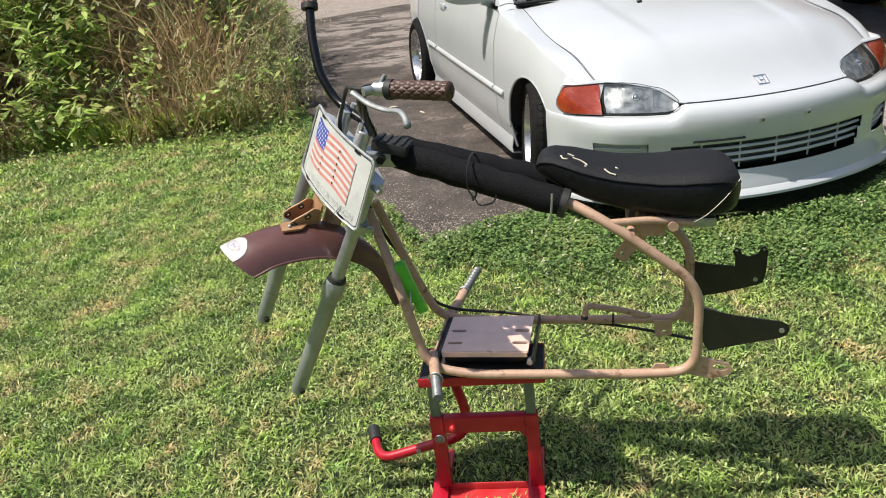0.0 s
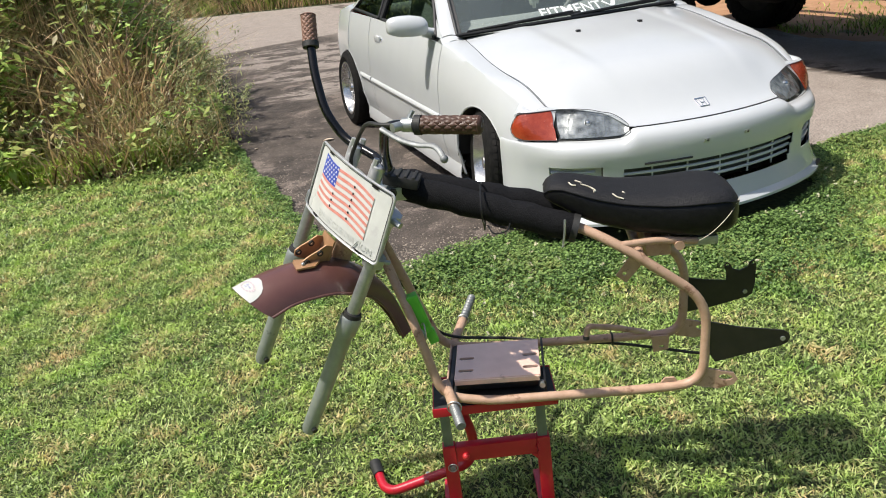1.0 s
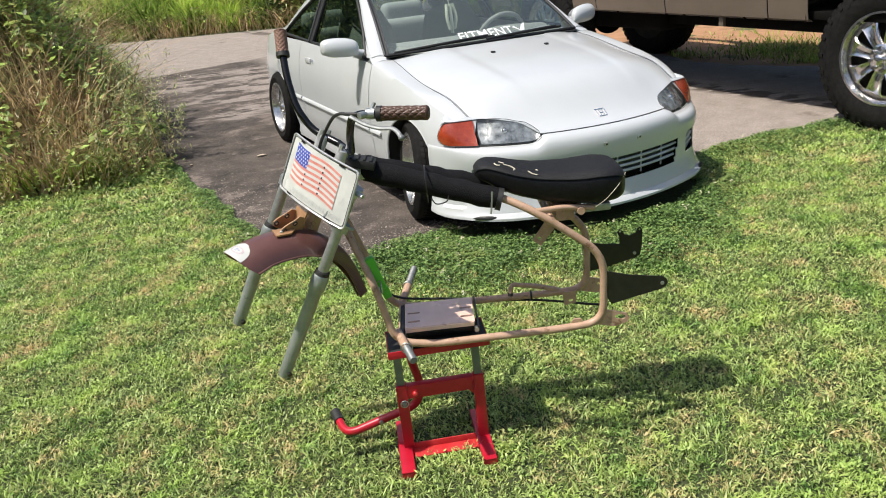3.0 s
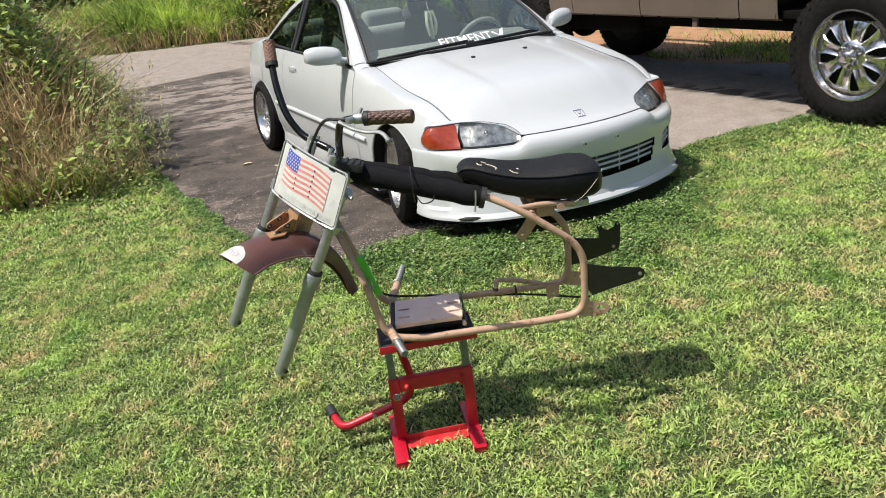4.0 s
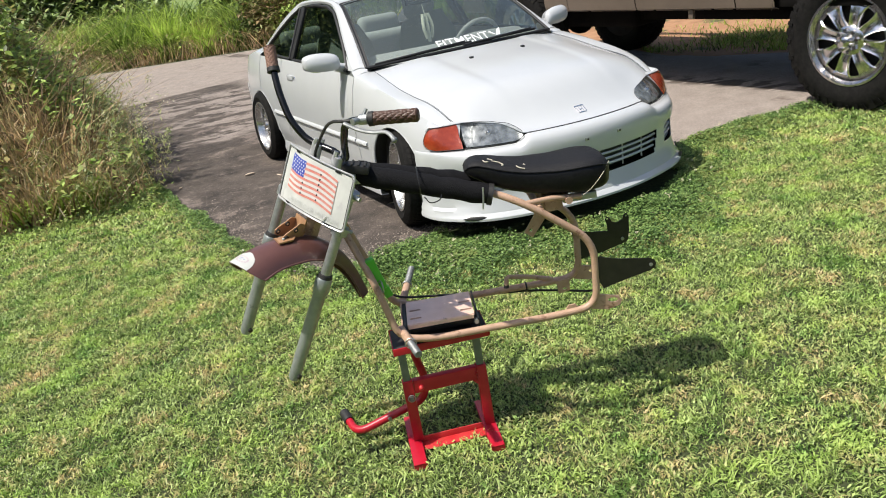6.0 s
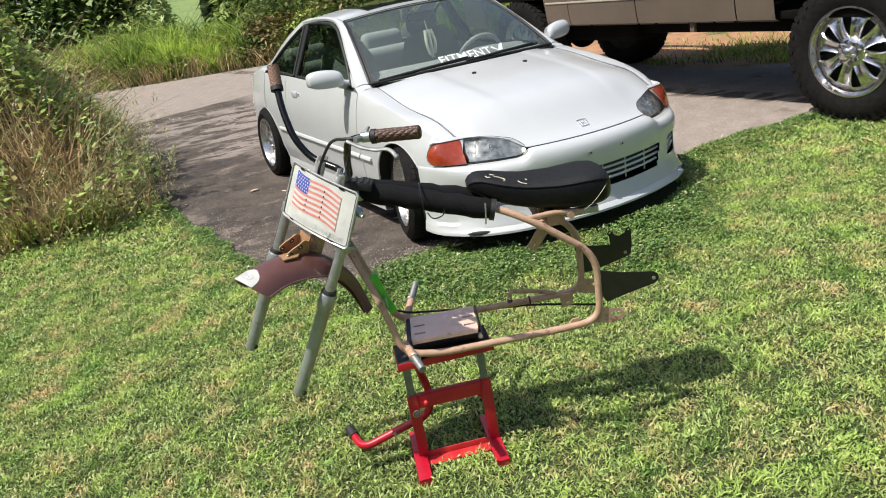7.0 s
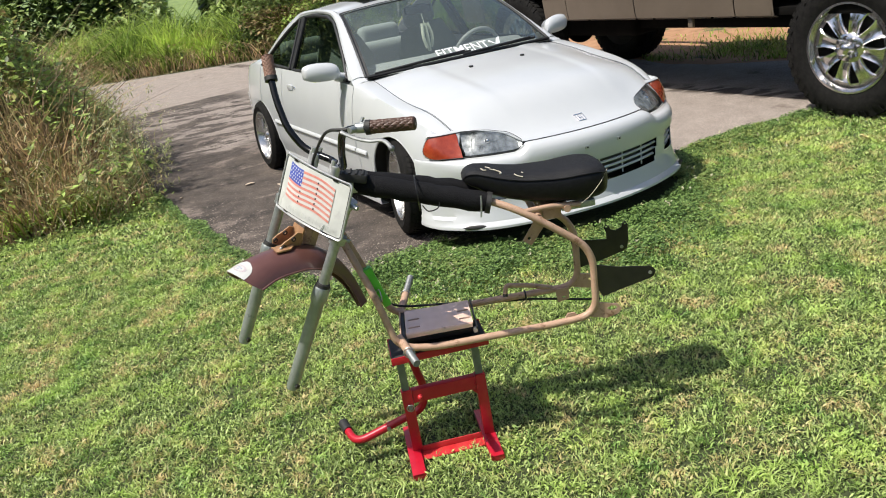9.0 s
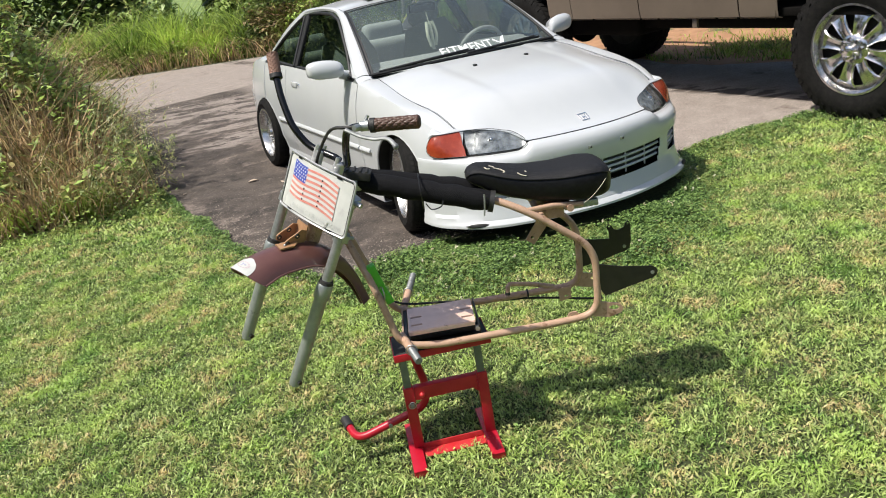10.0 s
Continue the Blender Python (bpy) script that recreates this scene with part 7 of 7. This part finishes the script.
def headlamp(car, s):
    hl = new("headlamp")
    hl.parent = car
    def zone(x0, x1, out, n, zb, zt, lean0=0.0, lean1=0.0):
        """A skin on the nose between x0 and x1; lean0 and lean1 slant its ends outwards towards the top."""
        ends = [(nose_at(s * (x0 + lean0 * j / 6)), nose_at(s * (x1 + lean1 * j / 6))) for j in range(7)]
        rows = []
        for k in range(n + 1):
            row = []
            for j, (a, b) in enumerate(ends):
                p = a + (b - a) * k / n
                x = abs(nose(p)[0])
                lo, hi = zb(x), zt(x)
                row.append(Vector(nose(p, out + 0.010 * math.sin(math.pi * j / 6) - rake(x) * j / 6, lo + (hi - lo) * j / 6)))
            rows.append(row)
        return rows

    def pinch(rows, upto):
        """Round the outer end off: the first rows close towards their middle."""
        for k, row in enumerate(rows[:upto]):
            f = 0.22 + 0.78 * math.sqrt(1 - (1 - k / upto) ** 2)
            mid = (row[0] + row[6]) / 2
            for j in range(7):
                row[j] = mid + (row[j] - mid) * f
        return rows

    lo, hi = lamp_lo, lamp_hi

    part("lamp_corner", cm(grid(zone(0.834, 0.700, -0.004, 24, lo, hi))), M["paint_white"], hl, "white body edge round the indicator")
    part("indicator", cm(shell(grid(pinch(zone(0.829, 0.684, 0.006, 40, lo, hi, 0.0, 0.030), 17)), 0.004)), M["amber"], hl, "amber corner indicator lens")
    part("lamp_bowl", cm(grid(zone(0.677, 0.407, -0.022, 24, lo, hi, 0.030))), M["reflector"], hl)

    def lamp_pt(x, f, out):
        p = nose_at(s * x)
        return nose(p, out - rake(x) * f, lo(x) + (hi(x) - lo(x)) * f)

    box_line = [lamp_pt(0.578 + 0.075 * px, 0.5 + 0.38 * pz, -0.006) for px, pz in rounded_rect(1.0, 1.0, 0.3)]
    part("reflector_edge", cm(tube(box_line + box_line[:1], 0.0009, 6)), M["reflector"], hl)
    part("bulb_shade", cm(ball(lamp_pt(0.575, 0.5, -0.016), 0.017)), M["chrome"], hl)
    lens = part("lamp_lens", cm(grid(zone(0.677, 0.404, 0.008, 40, lo, hi, 0.030))), M["lens"], hl, "clear ribbed headlamp lens")
    lens.visible_shadow = False
    face_out(lens, BODY.to_3x3() @ Vector((0, 1, 0)))
    # body strip over the lamp, from its top edge back to the wing
    brow = []
    a, b = nose_at(s * 0.834), nose_at(s * 0.655)
    for k in range(21):
        p = a + (b - a) * k / 20
        n0 = Vector(nose(p, 0.004 - rake(abs(nose(p)[0])), hi(abs(nose(p)[0])) + 0.002))
        u1 = min(0.350, n0.y - 0.03)
        x = min(abs(n0.x), flank(u1, 1.0)[0] - 0.006)
        end = Vector((s * x, u1, wing_z(u1, x)))
        mid = n0.lerp(end, 0.4) + Vector((0, 0.0, 0.006))
        brow.append([n0, n0.lerp(mid, 0.5) + Vector((0, 0, 0.003)), mid, mid.lerp(end, 0.5) + Vector((0, 0, 0.002)), end])
    part("lamp_brow", cm(shell(grid(brow), 0.003)), M["paint_white"], hl)
    edge = pinch(zone(0.830, 0.404, 0.009, 90, lo, hi), 14)
    ring = [r[0] for r in edge] + [r[6] for r in reversed(edge)]
    part("lamp_gasket", cm(tube(ring + ring[:1], 0.0013, 6)), M["trim_black"], hl)


def cabin(car):
    def cm(mesh):
        return moved(([(x, y, z if z < 0.9 else 0.9 + (z - 0.9) * 1.12) for x, y, z in mesh[0]], mesh[1]), BODY)

    def screen_lo(q):
        return Vector((0.69 * q, -0.455 - 0.17 * q * q, 0.898 - 0.022 * q * q))

    def screen_hi(q):
        return Vector((0.555 * q, -1.13 - 0.085 * q * q, 1.232 - 0.030 * q * q))

    def pane(q, t, off=0.0):
        p = screen_lo(q).lerp(screen_hi(q), t)
        b = 0.022 * math.sin(math.pi * t)
        return Vector((p.x, p.y + (b + off) * 0.45, p.z + (b + off) * 0.89))

    rows = [[pane(-1 + 2 * i / 24, j / 10) for j in range(11)] for i in range(25)]
    wsn = part("windscreen", cm(grid(rows)), M["glass"], car, "clear windscreen with a white lettered sticker")
    wsn.visible_shadow = False
    face_out(wsn, BODY.to_3x3() @ Vector((0, 0.5, 0.9)))
    ring = [pane(-1 + 2 * i / 24, 0.0) for i in range(25)] + [pane(1, j / 10) for j in range(11)] + [pane(1 - 2 * i / 24, 1.0) for i in range(25)] + [pane(-1, 1 - j / 10) for j in range(11)]
    part("screen_seal", cm(tube(ring, 0.010, 8)), M["trim_black"], wsn)
    part("cowl_panel", cm(grid([[(0.70 * q, -0.405 - 0.17 * q * q, 0.886 - 0.016 * q * q), (0.70 * q, -0.52 - 0.17 * q * q, 0.874 - 0.016 * q * q)] for q in [-1 + k / 10 for k in range(21)]])), M["trim_black"], car)
    for a, b, c in ((-0.93, -0.08, 0.05), (-0.12, 0.74, 0.05)):
        arm = part("wiper", cm(tube(smooth_line([pane(a, 0.004, 0.012), pane((a + b) / 2, 0.012, 0.020), pane(b, 0.045, 0.012)], 6), 0.006, 8)), M["trim_black"], car, "black wiper")
        part("wiper_blade", cm(tube(smooth_line([pane(a + 0.04, 0.012, 0.008), pane((a + b) / 2, 0.022, 0.010), pane(b + 0.06, 0.034, 0.008)], 6), 0.007, 6)), M["rubber"], arm)
    part("lower_border", cm(grid([[pane(-1 + 2 * i / 24, t, 0.002) for t in (0.0, 0.008, 0.016)] for i in range(25)])), M["trim_black"], wsn)
    tv, tf = text_mesh("FITMENT", 0.098, 0.0, 0.0010)
    word = [pane((x * 0.99 - 0.047) / 0.69, 0.080 + y * 1.35, 0.004) for x, y, z in tv]
    part("sticker_lettering", cm((word, tf)), M["decal"], wsn, "white vinyl lettering", smooth=False)
    wing = [(0.0, 0.045), (0.035, -0.03), (0.075, 0.05), (0.115, 0.075), (0.07, -0.045), (0.035, -0.05), (-0.015, 0.02)]
    pts = [pane((x * 0.9 + 0.170) / 0.69, 0.094 + y * 0.75, 0.004) for x, y in wing]
    part("sticker_wing", cm((pts, [(0, 1, 5, 6), (1, 2, 3, 4), (1, 4, 5)])), M["decal"], wsn, smooth=False)
    # roof
    def roof(u, q):
        z = lerp([(-2.2, 1.212), (-2.0, 1.248), (-1.7, 1.270), (-1.4, 1.262), (-1.13, 1.236)], u)
        return (0.56 * q, u - 0.085 * q * q * (1 if u > -1.3 else 0.3), z - 0.032 * abs(q) ** 2.4)
    rf = part("roof", cm(shell(grid([[roof(-1.12 - 1.05 * i / 16, -1 + k / 8) for k in range(17)] for i in range(17)]), 0.004)), M["paint_white"], car)
    part("sunroof", cm(shell(grid([[(roof(-1.28 - 0.42 * i / 6, k / 6 * 0.62)[0], roof(-1.28 - 0.42 * i / 6, 0)[1], roof(-1.28 - 0.42 * i / 6, k / 6 * 0.62)[2] + 0.004) for k in range(-6, 7)] for i in range(7)]), 0.003)), M["sunroof"], rf, "dark glass sunroof panel")
    # rear screen
    rs = part("rear_screen", cm(grid([[(0.54 * q + (0.06 * q * t), -2.17 - 0.68 * t - 0.05 * q * q, 1.216 - 0.265 * t - 0.028 * q * q + 0.03 * math.sin(math.pi * t)) for t in [j / 8 for j in range(9)]] for q in [-1 + k / 8 for k in range(17)]])), M["glass_side"], car)
    rs.visible_shadow = False
    face_out(rs, BODY.to_3x3() @ Vector((0, 0.4, -0.9)))
    for s in (-1, 1):
        gv = lambda z: s * (0.772 - (z - 0.865) / 0.33 * 0.185)
        # roof rail: one flush skin from the screen's edge to the side windows
        inner = smooth_line([pane(s, 0.0), pane(s, 0.5), pane(s, 1.0), roof(-1.5, s), roof(-1.88, s), (s * 0.550, -2.20, 1.180), (s * 0.575, -2.52, 1.082), (s * 0.605, -2.86, 0.945), (s * 0.62, -3.0, 0.905)], 6)
        outer = smooth_line([(gv(z) + s * 0.003, u, z) for u, z in ((-0.66, 0.866), (-0.92, 1.005), (-1.23, 1.180), (-1.5, 1.216), (-1.90, 1.204), (-2.05, 1.170), (-2.30, 1.068), (-2.57, 0.922), (-2.75, 0.885))], 6)
        rail = []
        for p, q in zip(inner, outer):
            mid = (p + q) / 2 + Vector((s * 0.010, 0, 0.012))
            rail.append([p, p.lerp(mid, 0.5) + Vector((s * 0.003, 0, 0.005)), mid, mid.lerp(q, 0.5) + Vector((s * 0.004, 0, 0.003)), q])
        part("roof_rail", cm(shell(grid(rail), 0.004)), M["paint_white"], car)
        # dark border printed on the screen
        part("screen_border", cm(grid([[pane(s * w, j / 10, 0.002) for w in (0.968, 0.984, 1.0)] for j in range(11)])), M["trim_black"], wsn)
        door_win = [(-0.74, 0.868), (-0.90, 0.985), (-1.10, 1.10), (-1.22, 1.165), (-1.36, 1.195), (-1.60, 1.205), (-1.835, 1.198), (-1.80, 0.884)]
        quart = [(-1.90, 0.886), (-1.925, 1.186), (-2.03, 1.160), (-2.17, 1.108), (-2.32, 1.040), (-2.46, 0.965), (-2.56, 0.905)]
        for nm, poly in (("door_window", door_win), ("quarter_window", quart)):
            w = part(nm, cm(([(gv(z), u, z) for u, z in poly], [tuple(range(len(poly)))])), M["glass_side"], car, smooth=False)
            w.visible_shadow = False
            face_out(w, BODY.to_3x3() @ Vector((-1, 0, 0)))
            ring = [Vector((gv(z) + s * 0.004, u, z)) for u, z in poly]
            part("window_seal", cm(tube(ring + ring[:1], 0.011, 8)), M["trim_black"], w)
        part("centre_pillar", cm(([(gv(z) + s * 0.002, u, z) for u, z in ((-1.80, 0.884), (-1.835, 1.20), (-1.925, 1.196), (-1.90, 0.886))] + [(gv(z) - s * 0.03, u, z) for u, z in ((-1.80, 0.884), (-1.835, 1.20), (-1.925, 1.196), (-1.90, 0.886))], [(0, 1, 2, 3), (4, 5, 6, 7), (0, 1, 5, 4), (2, 3, 7, 6)])), M["trim_black"], car)
        near_glass, wing_end = Vector(pane(s, 0.0)), Vector((s * flank(-0.598, 1.0)[0], -0.598, flank(-0.598, 1.0)[1]))
        hood_end, post = hood_pt(s * HV, 0.0), Vector((gv(0.866) + s * 0.004, -0.665, 0.868))
        foot = [[near_glass + Vector((s * 0.012, 0, 0.0)), near_glass.lerp(post, 0.5) + Vector((0, 0, 0.008)), post], [near_glass.lerp(hood_end, 0.5) + Vector((s * 0.014, 0, 0.002)), hood_end.lerp(post, 0.5) + Vector((s * 0.012, 0, 0.012)), post.lerp(wing_end, 0.5) + Vector((s * 0.004, 0, 0.006))], [hood_end + Vector((s * 0.006, -0.004, 0.0)), hood_end.lerp(wing_end, 0.5) + Vector((s * 0.004, 0, 0.010)), wing_end + Vector((0, 0, 0.001))]]
        part("pillar_foot", cm(shell(grid(foot), 0.003)), M["paint_white"], car)
        part("mirror_sail", cm(([(gv(0.868) + s * 0.002, -0.76, 0.868), (gv(0.985) + s * 0.002, -0.91, 0.985), (gv(0.93) + s * 0.004, -0.79, 0.93), (gv(0.87) + s * 0.002, -0.64, 0.87)], [(0, 1, 2, 3)])), M["paint_white"], car)
    # inside
    part("dashboard", cm(tube([(x, -0.86 - 0.10 * (x / 0.6) ** 2, 0.80) for x in (-0.66, -0.4, -0.1, 0.1, 0.25, 0.4, 0.66)], 0.1, 14, True, [0.10, 0.105, 0.105, 0.11, 0.125, 0.12, 0.10])), M["dash"], car)
    part("dash_top", cm(grid([[(0.67 * q, -0.49 - 0.16 * q * q, 0.868), (0.67 * q, -0.9, 0.885)] for q in [-1 + k / 8 for k in range(17)]])), M["dash"], car)
    sw = [Vector((0.35 + 0.185 * math.cos(a), -1.04 + 0.09 * math.sin(a), 0.825 + 0.16 * math.sin(a))) for a in [6.2832 * k / 28 for k in range(29)]]
    wheel = part("steering_wheel", cm(tube(sw, 0.014, 10)), M["dash"], car, "pale grey steering wheel")
    part("wheel_boss", cm(ball((0.35, -1.025, 0.815), 0.06)), M["dash"], wheel)
    for x in (-0.36, 0.36):
        st = part("front_seat", cm(tube([(x, -1.42, 0.46), (x, -1.68, 0.50), (x, -1.75, 0.66), (x, -1.82, 0.86), (x, -1.87, 1.0)], 0.2, 16, True, [0.2, 0.24, 0.24, 0.235, 0.17], 0.42)), M["cloth"], car, "grey cloth front seat")
        part("headrest", cm(tube([(x, -1.87, 1.0), (x, -1.885, 1.05), (x, -1.90, 1.13), (x, -1.90, 1.15)], 0.12, 14, True, [0.10, 0.135, 0.13, 0.08], 0.45)), M["cloth"], st)
    part("rear_bench", cm(joined(box(-0.62, -2.75, 0.48, 0.62, -2.35, 0.62, 0.05, 4), box(-0.10, -2.80, 0.60, 0.10, -2.64, 0.93, 0.05, 4), *[box(x - 0.255, -2.82, 0.58, x + 0.255, -2.60, 0.90, 0.08, 5) for x in (-0.36, 0.36)], *[box(x - 0.19, -2.80, 0.86, x + 0.19, -2.66, 1.015, 0.065, 5) for x in (-0.36, 0.36)])), M["cloth"], car, "grey cloth rear bench")
    part("cabin_floor", cm(box(-0.70, -2.8, 0.28, 0.70, -0.6, 0.34, 0.01)), M["dash"], car)
    part("rear_mirror", cm(box(-0.11, -1.16, 1.13, 0.09, -1.13, 1.18, 0.012, 3)), M["trim_black"], car)
    part("hanging_tag", cm(joined(tube([(0.0, -1.12, 1.13), (0.005, -1.10, 1.06)], 0.003, 5), *[tube(smooth_line([(0.005 + dx, -1.10, 1.07), (0.01 + dx * 1.6, -1.09, 0.99), (0.012 + dx * 0.8, -1.09, 0.90 + abs(dx))], 5), 0.012, 6, True, None, 0.5) for dx in (-0.02, 0.0, 0.022)])), M["tag"], car, "pale tassel hanging from the mirror")


coupe()


# ---- lifted truck ----
TRK = Matrix.Translation((3.163, 3.052, 0.0)) @ Matrix(((0.898, 0.44, 0, 0), (0.44, -0.898, 0, 0), (0, 0, 1, 0), (0, 0, 0, 1)))


def tm(mesh):
    return moved(mesh, TRK)


def truck():
    t = thing("lifted_truck", "tan lifted pickup truck with big chrome wheels", "truck")
    B = -0.04
    def side(u0, u1, x, s):
        rows = []
        for i in range(13):
            u = u0 + (u1 - u0) * i / 12
            rows.append([(x + s * d, u, z) for d, z in ((0.06, 0.725), (0.012, 0.745), (0.0, 0.80), (-0.012, 0.95), (-0.03, 1.05), (-0.022, 1.10), (-0.03, 1.25), (0.0, 1.42), (0.03, 1.50))])
        return shell(grid(rows), 0.006)
    for x, s in ((B, 1), (1.79, -1)):
        for nm, u0, u1 in (("wing_panel", -0.936, -0.58), ("front_door", -2.052, -0.948), ("rear_door", -3.02, -2.064), ("cab_corner", -3.40, -3.028), ("bed_side", -5.0, -4.58), ("wing_panel", 0.56, 0.95)):
            part(nm, tm(side(u0, u1, x, s)), M["truck"], t)
        part("side_trim", tm(box(x - s * 0.012 - 0.008, -3.38, 0.960, x - s * 0.012 + 0.004, -0.96, 0.978, 0.003)), M["trim_cream"], t, "thin cream trim strip along the side")
        # panels over the wheels
        for c in (0.0, -3.97):
            rows = []
            for k in range(21):
                a = math.pi * k / 20
                u = c + 0.60 * math.cos(a)
                rows.append([(x, u, 0.725 + 0.50 * math.sin(a) ** 0.7), (x, u, 1.42)])
            part("wheel_arch", tm(shell(grid(rows), 0.006)), M["truck"], t)
        for k in (1, 2, 5, 6, 9):
            part("rust_spot", tm(ball((x + s * 0.03, -0.75 - 0.22 * k, 0.735), 0.012)), M["frame_black"], t)
    part("cab", tm(box(0.04, -3.3, 1.42, 1.71, -0.95, 1.95, 0.16, 4)), M["trim_black"], t)
    part("cab_roof", tm(box(0.10, -3.2, 1.93, 1.65, -1.3, 2.02, 0.05, 3)), M["truck"], t)
    part("hood", tm(box(0.0, -0.95, 1.40, 1.75, 0.95, 1.50, 0.05, 3)), M["truck"], t)
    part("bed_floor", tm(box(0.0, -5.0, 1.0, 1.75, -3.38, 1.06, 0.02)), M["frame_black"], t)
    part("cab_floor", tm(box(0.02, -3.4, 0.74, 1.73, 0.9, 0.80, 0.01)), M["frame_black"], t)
    part("front_panel", tm(box(0.0, 0.90, 0.75, 1.75, 0.98, 1.42, 0.03, 3)), M["truck"], t)
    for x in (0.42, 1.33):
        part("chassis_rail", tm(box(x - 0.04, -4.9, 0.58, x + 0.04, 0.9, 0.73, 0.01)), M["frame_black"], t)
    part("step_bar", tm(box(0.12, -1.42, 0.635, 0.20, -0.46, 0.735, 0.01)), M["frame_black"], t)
    part("mount_tab", tm(box(0.0, -1.47, 0.655, 0.03, -1.42, 0.73, 0.004)), M["truck"], t)
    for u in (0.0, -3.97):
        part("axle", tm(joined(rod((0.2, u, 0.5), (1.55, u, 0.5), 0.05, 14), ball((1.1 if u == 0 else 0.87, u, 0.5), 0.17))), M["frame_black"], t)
    # Added block, not a known part, to darken the space under the body.
    part("underbody_block", tm(box(0.30, -3.95, 0.515, 1.25, -2.45, 0.742, 0.05, 3)), M["frame_black"], t)
    part("shock_absorber", tm(rod((0.40, -3.80, 0.5), (0.48, -3.65, 0.95), 0.035, 12)), M["steel"], t)
    for x, flip in ((0.155, -1), (1.595, 1)):
        for u in (0.0, -3.97):
            m = TRK @ pose(x, u, 0.502, 0, flip * 90, 0) @ pose(0, 0, 0, 0, 0, 14)
            rim_wheel(t, m, 8, 0.318, 0.155, 0.040, "wheel", 0.502, 48, knobs=0.0105, bulge=0.014, spoke_w=1.0, dish=0.80, mats=("mag_chrome", "tyre"))
    return t


truck()


# ---- survey units to metres ----
UNIT = 0.9375
for me in bpy.data.meshes:
    me.transform(Matrix.Scale(UNIT, 4))
for ob in scene.objects:
    if ob.type == "MESH" and ob.location.length > 0:
        ob.location = ob.location * UNIT
